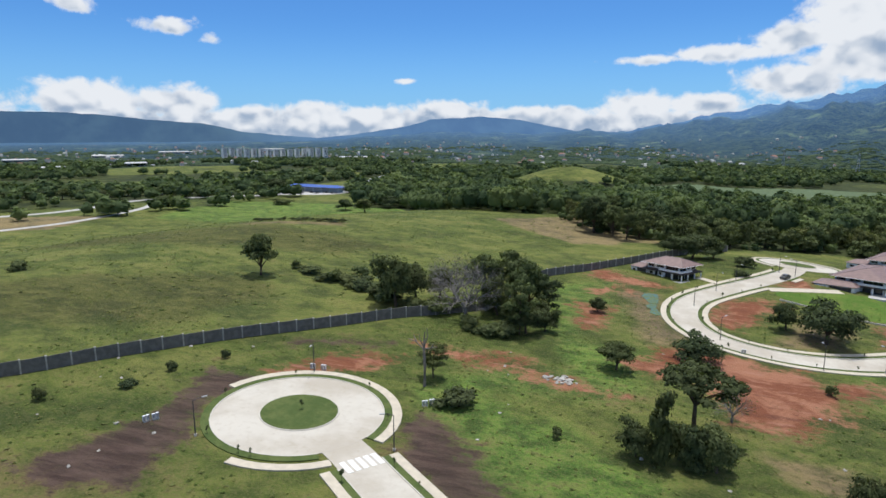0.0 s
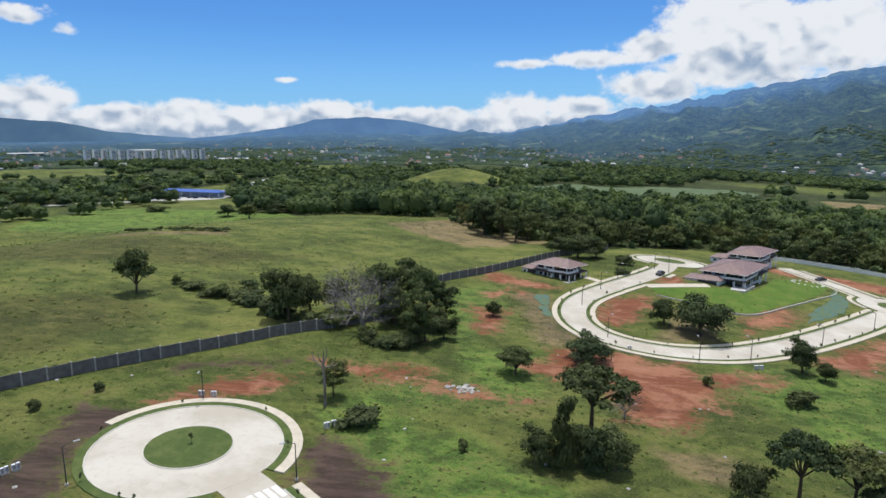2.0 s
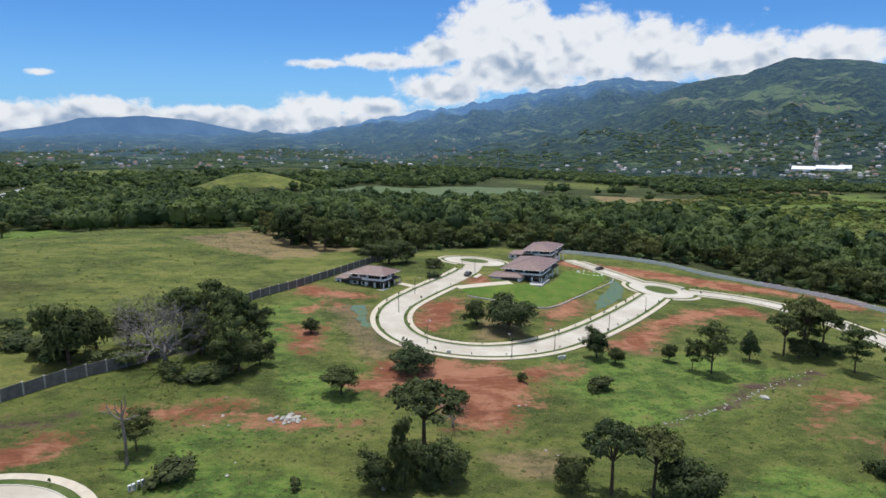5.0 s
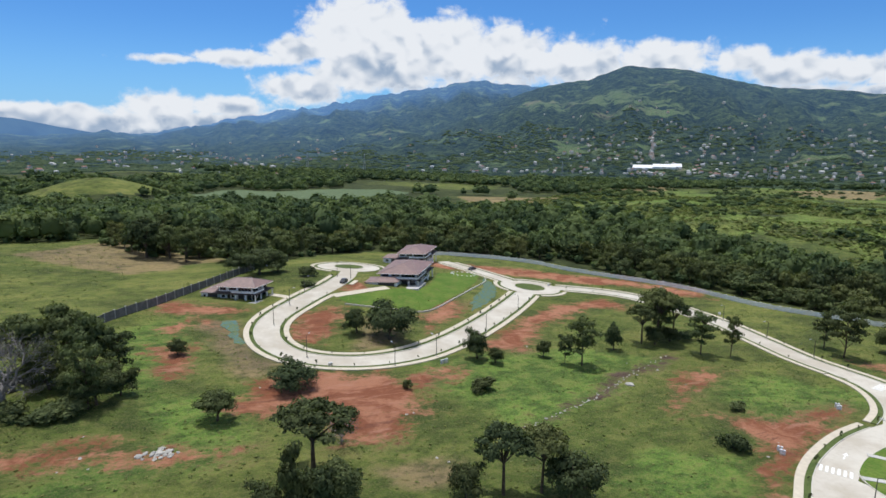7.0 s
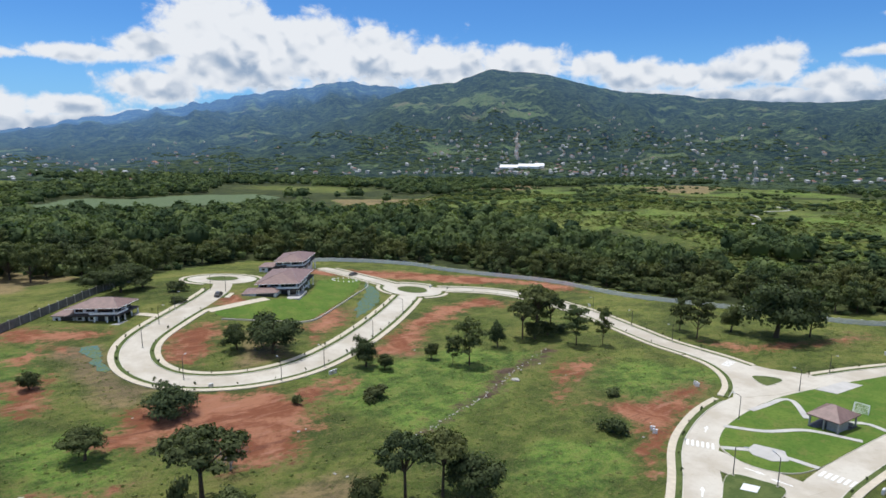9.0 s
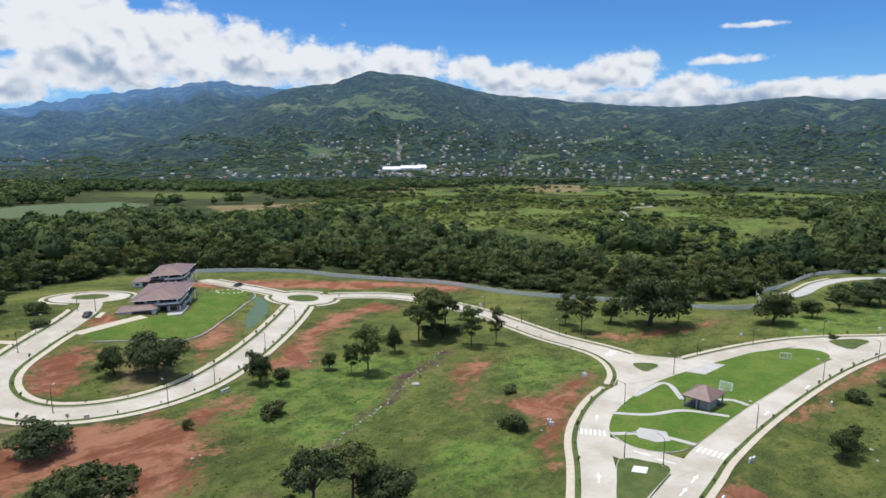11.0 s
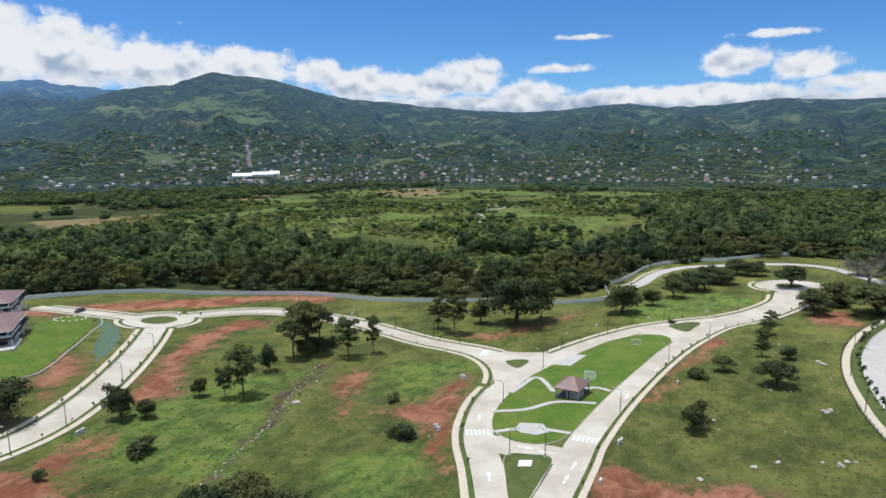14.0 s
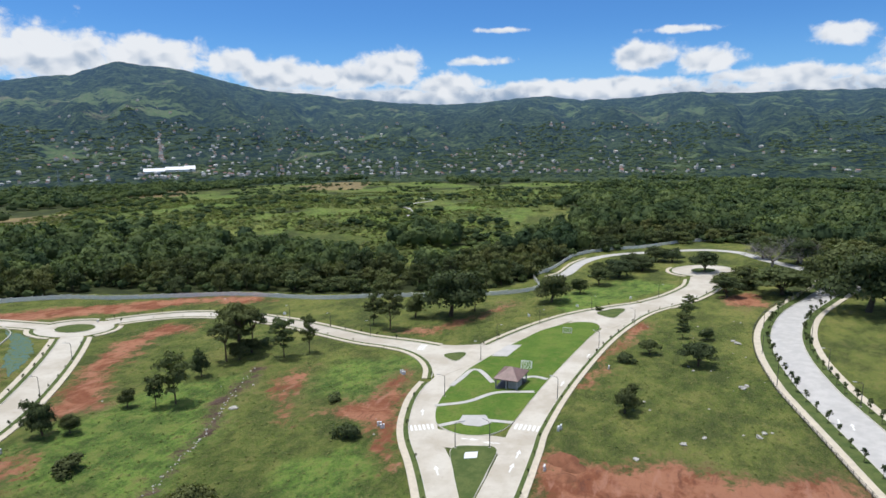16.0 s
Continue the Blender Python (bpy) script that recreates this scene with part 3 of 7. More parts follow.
FIELDS = [[(-897, 949), (-718, 1115), (-560, 930), (-700, 749)], [(-450, 330), (-389, 457), (-339, 487), (-300, 440), (-353, 380), (-396, 300)], [(-340, 535), (-240, 530), (-258, 620), (-262, 800), (-300, 800), (-330, 610)], [(44, 1300), (250, 1300), (252, 1200), (73, 1094)],
          [(-446, 1258), (-300, 1290), (-101, 1000), (-319, 1060)], [(-190, 500), (-90, 540), (-120, 480)], [(-640, 640), (-500, 720), (-470, 640), (-590, 560)], [(-420, 780), (-300, 860), (-330, 960), (-460, 900)], [(700, 0), (820, 30), (800, -20)], [(1250, -150), (1300, 200), (1100, 100)]]


def patch(x, y, outlines, soft):
    """1 inside the outlines, 0 outside, with a soft rim."""
    v = np.zeros_like(x)
    wx, wy = 7 * (fbm(x / 11, y / 11, 4, 61) - 0.5), 7 * (fbm(x / 11, y / 11, 4, 62) - 0.5)
    for poly in outlines:
        p = np.array(poly, float)
        lo, hi = p.min(0) - 25, p.max(0) + 25
        near = np.nonzero((x > lo[0]) & (x < hi[0]) & (y > lo[1]) & (y < hi[1]))[0]
        px, py = x[near] + wx[near], y[near] + wy[near]
        best = np.full(len(near), 1e9)
        for a, b in zip(p, np.roll(p, -1, 0)):
            d = b - a
            t = np.clip(((px - a[0]) * d[0] + (py - a[1]) * d[1]) / (d @ d), 0, 1)
            best = np.minimum(best, np.hypot(px - a[0] - t * d[0], py - a[1] - t * d[1]))
        s = np.where(inside(px, py, poly), best, -best)
        v[near] = np.maximum(v[near], np.clip(0.5 + s / (2 * soft), 0, 1))
    return v


DIRT = DIRT_VERGE + DIRT_HILL + DIRT_EAST + DIRT_PARK + DIRT_WEST
CANE = [(30, 650), (91, 790), (222, 810), (300, 755), (300, 700), (253, 618), (187, 655), (111, 670), (50, 640)]


# clearings on the mountain's flank: azimuth, distance, half width and half depth in metres
GLADES = [[(r * math.sin(radians(az)) + w * math.cos(k) * math.cos(radians(az)) + h * math.sin(k) * math.sin(radians(az)), r * math.cos(radians(az)) - w * math.cos(k) * math.sin(radians(az)) + h * math.sin(k) * math.cos(radians(az)))
           for k in np.linspace(0, math.tau, 9)[:-1]] for az, r, w, h in ((38.5, 1960, 55, 150), (46.5, 2600, 120, 200), (41.5, 2900, 90, 220), (52, 2750, 80, 160), (36, 2850, 70, 160), (57.5, 3000, 70, 120), (68.5, 2900, 60, 160), (74, 3200, 90, 180), (83, 3100, 80, 160), (92, 3000, 80, 150), (16, 3300, 60, 120), (22, 3500, 60, 140))]


def build_ground():
    az = np.concatenate([np.arange(-180, -64, 4.0), np.arange(-64, 116, 0.3), np.arange(116, 180, 4.0)])
    rr = [0.0, 20.0, 40.0]
    while rr[-1] < 4850:
        rr.append(rr[-1] * (1.0105 if rr[-1] < 800 else 1.016) + 0.25)
    rr = np.array(rr)
    a, r = np.meshgrid(np.radians(az), rr)
    x, y = r * np.sin(a), r * np.cos(a)
    z = land(x, y)
    na, nr = len(az), len(rr)
    co = np.stack([x, y, z], -1).reshape(-1, 3)
    i, j = np.meshgrid(np.arange(nr - 1), np.arange(na), indexing="ij")
    j2 = (j + 1) % na
    quads = np.stack([i * na + j, i * na + j2, (i + 1) * na + j2, (i + 1) * na + j], -1).reshape(-1, 4)[:, ::-1]
    x, y, z, r, a = x.ravel(), y.ravel(), z.ravel(), r.ravel(), np.degrees(a.ravel())
    fields = patch(x, y, FIELDS, 18)
    masks = dict(dirt=patch(x, y, DIRT, 5.5), mud=patch(x, y, MUD, 3.5), dry=patch(x, y, DRY, 5.5), lush=patch(x, y, LUSH, 8), olive=patch(x, y, OLIVE_SHADE, 12),
                 cane=inside(x, y, CANE).astype(float), glade=patch(x, y, GLADES, 30),
                 worn=patch(x, y, DIRT + MUD, 11) * 0.95,
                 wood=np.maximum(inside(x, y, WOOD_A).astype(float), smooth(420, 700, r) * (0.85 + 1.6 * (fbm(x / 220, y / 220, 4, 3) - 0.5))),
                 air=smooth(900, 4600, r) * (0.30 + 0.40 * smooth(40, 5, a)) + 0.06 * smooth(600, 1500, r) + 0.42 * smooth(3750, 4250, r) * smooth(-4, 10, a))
    meadow = inside(x, y, MEADOW) | (np.hypot((x + 36) / 66, (y - 690) / 52) < 1) | (fields > 0.5)
    masks["wood"] = np.where(meadow, 1.5 * (fbm(x / 70, y / 70, 5, 8) - 0.34), masks["wood"])
    masks["wood"] = np.where(masks["dry"] > 0.3, 0, masks["wood"])
    masks["lush"] = np.where(inside(x, y, MEADOW), 0.95 * fbm(x / 90, y / 90, 4, 18), masks["lush"])
    far = r[quads].mean(-1) > 1300
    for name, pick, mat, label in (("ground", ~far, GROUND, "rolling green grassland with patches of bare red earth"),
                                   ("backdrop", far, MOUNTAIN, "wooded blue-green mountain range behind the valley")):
        q = quads[pick]
        used, back = np.unique(q, return_inverse=True)
        me = bpy.data.meshes.new(name)
        me.from_pydata(co[used].tolist(), [], back.reshape(-1, 4).tolist())
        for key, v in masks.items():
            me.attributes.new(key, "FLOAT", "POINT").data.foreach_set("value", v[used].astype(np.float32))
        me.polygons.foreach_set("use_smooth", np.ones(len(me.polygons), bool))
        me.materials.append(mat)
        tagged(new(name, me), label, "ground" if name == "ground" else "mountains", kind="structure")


build_ground()


def build_far_range():
    """The volcanoes on the horizon, beyond the plain."""
    az = np.arange(-75, 22, 0.25)
    top = ridge(FAR_RIDGE, az) + 0.10 * (fbm(az * 1.1, az * 0, 4, 21) - 0.5)
    rows = [(4700, None), (4760, 0.0), (4830, 0.5), (4900, 1.0)]
    co = []
    for k, (r, f) in enumerate(rows):
        el = np.full_like(az, -1.6) if f is None else -1.4 + (top + 1.4) * f + 0.12 * (fbm(az * 0.9, az * 0 + k * 3.7, 4, 4) - 0.5) * (f < 1)
        co.append(np.stack([r * np.sin(np.radians(az)), r * np.cos(np.radians(az)), EYE_Z + r * np.tan(np.radians(el))], -1))
    co = np.concatenate(co)
    n = len(az)
    faces = [(k * n + i, (k + 1) * n + i, (k + 1) * n + i + 1, k * n + i + 1) for k in range(3) for i in range(n - 1)]
    me = bpy.data.meshes.new("backdrop")
    me.from_pydata(co.tolist(), [], [f[::-1] for f in faces])
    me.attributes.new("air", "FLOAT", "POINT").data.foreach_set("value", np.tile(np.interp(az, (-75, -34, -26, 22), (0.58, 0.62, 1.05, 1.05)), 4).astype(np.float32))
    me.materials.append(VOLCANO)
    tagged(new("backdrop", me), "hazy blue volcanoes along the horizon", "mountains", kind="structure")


build_far_range()


# ---- mesh helpers ----
def mesh(name, verts, faces, mat, parent=None, label="", soft=False):
    me = bpy.data.meshes.new(name)
    me.from_pydata([tuple(v) for v in verts], [], faces)
    me.materials.append(mat)
    if soft:
        me.polygons.foreach_set("use_smooth", np.ones(len(me.polygons), bool))
    ob = new(name, me)
    ob.parent = parent
    return tagged(ob, label)


def part(name, bm, mat, parent, label=""):
    me = bpy.data.meshes.new(name)
    bm.to_mesh(me)
    bm.free()
    me.materials.append(mat)
    ob = new(name, me)
    ob.parent = parent
    return tagged(ob, label)


def empty(name, m, label, category, group="", kind=""):
    ob = new(name)
    ob.matrix_world = m
    ob.empty_display_size = 0.5
    return tagged(ob, label, category, group, kind)


def bar(bm, x0, x1, y0, y1, z0, z1, bevel=0.0):
    g = bmesh.ops.create_cube(bm, size=1, matrix=Matrix.LocRotScale(((x0 + x1) / 2, (y0 + y1) / 2, (z0 + z1) / 2), None, (x1 - x0, y1 - y0, z1 - z0)))
    if bevel:
        es = list({e for v in g["verts"] for e in v.link_edges})
        bmesh.ops.bevel(bm, geom=es, offset=bevel, segments=1, affect="EDGES")
    return bm


def tube(bm, pts, radii, sides=8):
    """A tapered round bar through pts."""
    rings = []
    for i, p in enumerate(pts):
        p = Vector(p)
        d = (Vector(pts[min(i + 1, len(pts) - 1)]) - Vector(pts[max(i - 1, 0)])).normalized()
        q = d.to_track_quat("Z", "Y")
        rings.append([bm.verts.new(p + q @ Vector((radii[i] * math.cos(k * math.tau / sides), radii[i] * math.sin(k * math.tau / sides), 0))) for k in range(sides)])
    for a, b in zip(rings, rings[1:]):
        for k in range(sides):
            bm.faces.new((a[k], a[(k + 1) % sides], b[(k + 1) % sides], b[k]))
    bm.faces.new(rings[-1])
    bm.faces.new(rings[0][::-1])
    return bm


def curve(pts, step=2.0, closed=False):
    """Evenly spaced points on a smooth line through pts."""
    p = np.array(pts, float)
    n = len(p)
    ext = np.concatenate([p[-1:], p, p[:2]]) if closed else np.concatenate([2 * p[:1] - p[1:2], p, 2 * p[-1:] - p[-2:-1]])
    out = []
    for i in range(n if closed else n - 1):
        a, b, c, d = ext[i:i + 4]
        for t in np.linspace(0, 1, 24, endpoint=False):
            out.append(0.5 * (2 * b + (c - a) * t + (2 * a - 5 * b + 4 * c - d) * t * t + (3 * b - a - 3 * c + d) * t ** 3))
    out.append(p[0] if closed else p[-1])
    out = np.array(out)
    s = np.concatenate([[0], np.cumsum(np.hypot(*np.diff(out, axis=0).T))])
    k = np.arange(0, s[-1], step)
    k = np.append(k, s[-1]) if s[-1] - k[-1] > 0.3 * step else np.append(k[:-1], s[-1])
    return np.stack([np.interp(k, s, out[:, 0]), np.interp(k, s, out[:, 1])], -1)


def sides(line):
    """Unit normals to the left of the line's way."""
    d = np.gradient(line, axis=0)
    d /= np.hypot(d[:, 0], d[:, 1])[:, None]
    return np.stack([-d[:, 1], d[:, 0]], -1)


def ribbon(name, line, left, right, lift, mat, parent=None, label="", category="", kind="", thick=0.35):
    """A slab laid on the land along line, from right to left of it."""
    nrm, k = sides(line), max(2, int((left - right) / 2.5) + 2)
    off = np.linspace(right, left, k)
    xy = line[:, None, :] + nrm[:, None, :] * off[None, :, None]
    z = land(xy[..., 0], xy[..., 1]) + lift
    top = np.concatenate([xy, z[..., None]], -1)
    n = len(line)
    verts = top.reshape(-1, 3).tolist()
    faces = [(i * k + j, (i + 1) * k + j, (i + 1) * k + j + 1, i * k + j + 1)[::-1] for i in range(n - 1) for j in range(k - 1)]
    edge = [i * k for i in range(n)] + [(n - 1) * k + j for j in range(1, k)] + [i * k + k - 1 for i in range(n - 2, -1, -1)] + [j for j in range(k - 2, 0, -1)]
    base = len(verts)
    verts += [(verts[e][0], verts[e][1], verts[e][2] - thick) for e in edge]
    m = len(edge)
    faces += [(edge[i], edge[(i + 1) % m], base + (i + 1) % m, base + i) for i in range(m)]
    ob = mesh(name, verts, faces, mat, parent)
    return tagged(ob, label, category, kind=kind)


def slab(name, outline, lift, mat, parent=None, label="", category="", kind="", thick=0.35, step=2.0):
    """A flat-topped sheet with the given smooth closed outline, draped on the land."""
    line = np.array(outline, float)
    c = line.mean(0)
    rings = max(3, int(np.hypot(*(line - c).T).max() / 3))
    verts, faces, n = [], [], len(line)
    for k in range(rings, 0, -1):
        xy = c + (line - c) * k / rings
        verts += np.column_stack([xy, land(xy[:, 0], xy[:, 1]) + lift]).tolist()
    verts.append((c[0], c[1], ground_z(*c) + lift))
    for k in range(rings - 1):
        faces += [(k * n + i, k * n + (i + 1) % n, (k + 1) * n + (i + 1) % n, (k + 1) * n + i) for i in range(n)]
    faces += [((rings - 1) * n + i, (rings - 1) * n + (i + 1) % n, len(verts) - 1) for i in range(n)]
    base = len(verts)
    verts += [(v[0], v[1], v[2] - thick) for v in verts[:n]]
    faces += [(i, base + i, base + (i + 1) % n, (i + 1) % n) for i in range(n)]
    area = sum(line[i][0] * line[(i + 1) % n][1] - line[(i + 1) % n][0] * line[i][1] for i in range(n))
    if area < 0:
        faces = [f[::-1] for f in faces]
    ob = mesh(name, verts, faces, mat, parent)
    return tagged(ob, label, category, kind=kind)


def circle(cx, cy, r, n=48):
    return [(cx + r * math.cos(math.tau * i / n), cy + r * math.sin(math.tau * i / n)) for i in range(n)]


# ---- roads ----
LOOP = curve([(72.5, 247), (65.4, 231), (59.7, 222.6), (53.1, 215.1), (41.0, 203.6), (30.1, 191.5), (25.0, 181), (23.8, 169.8), (26.5, 160.4), (32.0, 154.4), (39.8, 150.8), (48.6, 149.9), (59.2, 152.0),
              (70.7, 157.5), (85.7, 167.1), (105.9, 182.6), (124.7, 199), (139.6, 213.8)])
BACK = curve([(128, 272), (132, 250), (135.5, 230), (139.6, 213.8), (155, 209.5), (171, 197), (178, 178), (177, 152), (171, 130), (165.5, 112), (163, 92), (158, 78), (150, 70)])
LEFT = curve([(62, 45), (77.2, 52.2), (89.1, 58.5), (99.4, 64.6), (109.3, 68.6), (123.5, 72), (139.1, 72.5), (158.7, 69.5), (185.8, 60.8), (207.5, 50.5), (221.6, 39.5), (236, 22)])
RIGHT = curve([(60, 44.2), (79.6, 44.0), (98.2, 44.4), (110.3, 44.8), (135.6, 43.1), (169, 38.6), (196.3, 32.9), (221.7, 24.5), (236, 15.5)])
MAIN = curve([(222, 30), (236, 18.5), (250, 8.5), (270, -0.5), (288, -3), (306, -3.8)])
SIDE = curve([(330, -62), (300, -58), (273, -53.5), (250, -42), (225, -29.3), (200, -21.9), (175, -19.1), (150, -19.6), (137, -21), (118, -23.5), (98, -26), (70, -30)])
FARLANE = curve([(288, 67), (300.3, 61.9), (330.1, 58), (352, 47), (362.6, 27), (370.7, 3), (371.4, -12.5), (361.8, -27), (340, -35), (324, -42), (300, -52)])
STEM = curve([(-46.8, 85.6), (-34.9, 77.2), (-25, 68.6), (-10, 56), (10, 44), (40, 42), (62, 44.5)])
ROAD = "pale concrete residential street between grass verges"
for line, half, lift, mat in ((LOOP, 3.4, 0.060, CONCRETE), (BACK, 3.4, 0.066, CONCRETE), (LEFT, 3.2, 0.072, CONCRETE), (RIGHT, 3.1, 0.078, CONCRETE), (MAIN, 6.0, 0.084, CONCRETE),
                              (SIDE, 4.2, 0.060, NEWROAD), (FARLANE, 3.0, 0.066, NEWROAD), (STEM, 3.4, 0.090, CONCRETE)):
    ribbon("road", line, half, -half, lift, mat, label=ROAD, category="road", kind="structure")
slab("road", [(96, 60), (104, 64), (104, 44), (96, 46)], 0.096, CONCRETE, label="concrete cross lane between the two carriageways", category="road", kind="structure")
slab("road", [(159.4, 97), (157.2, 91.5), (151.5, 84.6), (143.5, 79.2), (135.5, 75.4), (148, 69.5), (163, 66.5), (173, 66), (167, 80), (166, 92)], 0.098, CONCRETE, label="concrete road junction", category="road", kind="structure")
slab("road", [(198, 50), (212, 45), (224, 37), (236, 24), (240, 15), (228, 19), (212, 26), (196, 33.5), (204, 42)], 0.100, CONCRETE, label="concrete road junction", category="road", kind="structure")
RINGS = ((-46.8, 85.6, 13.9, 6.3), (72.6, 250, 12.8, 6.0), (139.6, 213.9, 12.3, 6.3), (309, -3.8, 14.4, 5.6))
for cx, cy, r, island in RINGS:
    slab("road", circle(cx, cy, r), 0.102, CONCRETE, label="round concrete turning circle at the road's end", category="road", kind="structure")
    slab("kerb", circle(cx, cy, island + 0.2), 0.22, KERB, label="concrete kerb round a traffic island", category="kerb", kind="structure")
    slab("traffic_island", circle(cx, cy, island), 0.26, VERGE, label="round grass traffic island", category="island", kind="structure")


# ---- verges, sidewalks, islands ----
def stretch(line, s0, s1):
    s = np.concatenate([[0], np.cumsum(np.hypot(*np.diff(line, axis=0).T))])
    k = np.arange(s0, min(s1, s[-1]), 2.0)
    return np.stack([np.interp(k, s, line[:, 0]), np.interp(k, s, line[:, 1])], -1)


def along(line, pt):
    """Metres along line to its nearest place to pt."""
    s = np.concatenate([[0], np.cumsum(np.hypot(*np.diff(line, axis=0).T))])
    return float(s[np.hypot(line[:, 0] - pt[0], line[:, 1] - pt[1]).argmin()])


def edging(line, s0, s1, side, half, strip=1.3, walk_w=1.5):
    """Kerb, grass strip and sidewalk beside a road; side 1 is left of its way, -1 right."""
    part_line = stretch(line, s0, s1)
    a, b, c, d = half, half + 0.18, half + strip, half + strip + walk_w
    for name, p, q, lift, mat, label in (("kerb", a, b, 0.20, KERB, "low concrete kerb along the street"),
                                         ("verge", b, c, 0.17, VERGE, "narrow mown grass verge beside the street"),
                                         ("sidewalk", c, d, 0.22, WALK, "cream concrete sidewalk beside the verge")):
        lo, hi = (p, q) if side > 0 else (-q, -p)
        ribbon(name, part_line, hi, lo, lift, mat, label=label, category=name, kind="structure", thick=0.3)


L_LOOP, L_BACK = along(LOOP, (139.6, 213.8)), along(BACK, (150, 70))
edging(LOOP, along(LOOP, (64, 229)), L_LOOP - 14, -1, 3.4)
edging(LOOP, along(LOOP, (62, 226)), along(LOOP, (57, 219)), 1, 3.4)
edging(LOOP, along(LOOP, (48, 210)), L_LOOP - 14, 1, 3.4)
RB2 = along(BACK, (139.6, 213.8))
edging(BACK, 4, RB2 - 13, 1, 3.4)
edging(BACK, 4, RB2 - 13, -1, 3.4)
edging(BACK, RB2 + 13, along(BACK, (161, 86)), 1, 3.4)
edging(BACK, RB2 + 13, along(BACK, (164, 100)), -1, 3.4)
edging(curve([(160.6, 101), (158, 92.5), (152, 84.8), (143.5, 79.0), (133.5, 75.6)]), 0, 60, -1, 0.1)
edging(LEFT, 0, along(LEFT, (134, 72)), 1, 3.2)
edging(LEFT, along(LEFT, (170, 66)), 400, 1, 3.2)
edging(RIGHT, 0, 400, -1, 3.1, 1.1, 1.3)
edging(MAIN, 18, along(MAIN, (288, -3)), 1, 6.0)
edging(MAIN, 18, along(MAIN, (288, -3)), -1, 6.0)
edging(SIDE, 45, 300, 1, 4.2, 2.5, 1.8)
edging(SIDE, 45, 300, -1, 4.2, 3.0, 1.9)
edging(FARLANE, 0, 60, 1, 3.0)
edging(STEM, 19, 200, 1, 3.4)
edging(STEM, 19, 200, -1, 3.4)


def arc(cx, cy, r, a0, a1):
    n = max(6, int(abs(a1 - a0) * r * math.pi / 180 / 2))
    return np.array([(cx + r * math.cos(radians(a)), cy + r * math.sin(radians(a))) for a in np.linspace(a0, a1, n)])


def ring_edge(cx, cy, r, a0, a1, w0=None, w1=None):
    for name, p, q, lift, mat, b0, b1 in (("kerb", 0, 0.18, 0.20, KERB, a0, a1), ("verge", 0.18, 1.5, 0.17, VERGE, a0, a1), ("sidewalk", 1.5, 3.1, 0.22, WALK, w0 or a0, w1 or a1)):
        ribbon(name, arc(cx, cy, r, b0, b1), -p, -q, lift, mat, label={"kerb": "curved concrete kerb of the turning circle", "verge": "curved grass verge round the turning circle",
               "sidewalk": "curved cream sidewalk round the turning circle"}[name], category=name, kind="structure", thick=0.3)


ring_edge(-46.8, 85.6, 13.9, -17, 308, -17, 165)
ring_edge(72.6, 250, 12.8, -50, 225)
ring_edge(139.6, 213.9, 12.3, 16, 80)
ring_edge(139.6, 213.9, 12.3, 125, 199)
ring_edge(139.6, 213.9, 12.3, 252, 314)
ring_edge(309, -3.8, 14.4, -160, 160, 60, 150)
ribbon("sidewalk", arc(-46.8, 85.6, 17.0, 262, 312), 0.8, -0.8, 0.2, WALK, label="curved cream sidewalk round the turning circle", category="sidewalk", kind="structure")

PARK = [(105.8, 63.6), (110, 66), (116.6, 67.9), (126, 69.0), (137, 69.0), (147.5, 68.2), (166.9, 63.6), (180, 59.5), (191.6, 55.5), (203, 47.5), (205.4, 42.5), (204.0, 38.4), (197.9, 36.6), (181.2, 39.4), (160, 42.6), (141.6, 45.2),
        (125, 46.9), (113.5, 47.9), (107, 49.6), (103.6, 53.0), (102.8, 58.0)]
MEDIAN = [(95.6, 57.2), (98.2, 52.5), (98.0, 48.3), (88, 47.7), (77, 47.4), (70, 47.2), (76.5, 49.4), (86, 53.6)]
TRI = ([(155.9, 80.0), (159.6, 77), (159.8, 73.8), (155, 73.6), (151.4, 74.8)], [(219.4, 39.5), (225, 36), (228, 32.5), (227.1, 29.2), (220, 30.6), (213.0, 33.0)])


def rounded(poly):
    return curve(poly, 1.2, closed=True)[:-1]


def grown(poly, d):
    p = np.array(poly, float)
    c = p.mean(0)
    v = p - c
    return c + v * (1 + d / np.hypot(v[:, 0], v[:, 1]))[:, None]


for poly, mat, label in ((PARK, LAWN, "long park lawn between the two carriageways"), (MEDIAN, VERGE, "pointed grass median between the carriageways"),
                         (TRI[0], VERGE, "small triangular grass island at the junction"), (TRI[1], VERGE, "small triangular grass island at the junction")):
    slab("kerb", grown(rounded(poly), 0.25), 0.20, KERB, label="concrete kerb round a grass island", category="kerb", kind="structure")
    slab("traffic_island", rounded(poly), 0.24, mat, label=label, category="lawn", kind="structure")
for pts in ([(116.5, 68.4), (121.1, 61.6), (129, 56.2), (132.1, 47.0)], [(130.6, 69.0), (137, 68.2), (144.3, 67.5), (144.5, 64.9), (136, 59)], [(141, 52.4), (143.5, 49.5), (142.3, 45.4)],
            [(105.6, 63.4), (109.4, 59.1), (111.3, 54.2), (111.7, 48.0)]):
    ribbon("footpath", curve(pts, 1.5), 0.7, -0.7, 0.30, NEWROAD, label="grey concrete footpath across the park lawn", category="path", kind="structure", thick=0.1)
slab("footpath", [(112.6, 60.2), (114.2, 55.0), (110.2, 52.6), (107.6, 54.6), (107.4, 58.2), (109.0, 60)], 0.305, NEWROAD, label="grey concrete paved resting place", category="paving", kind="structure", thick=0.1)
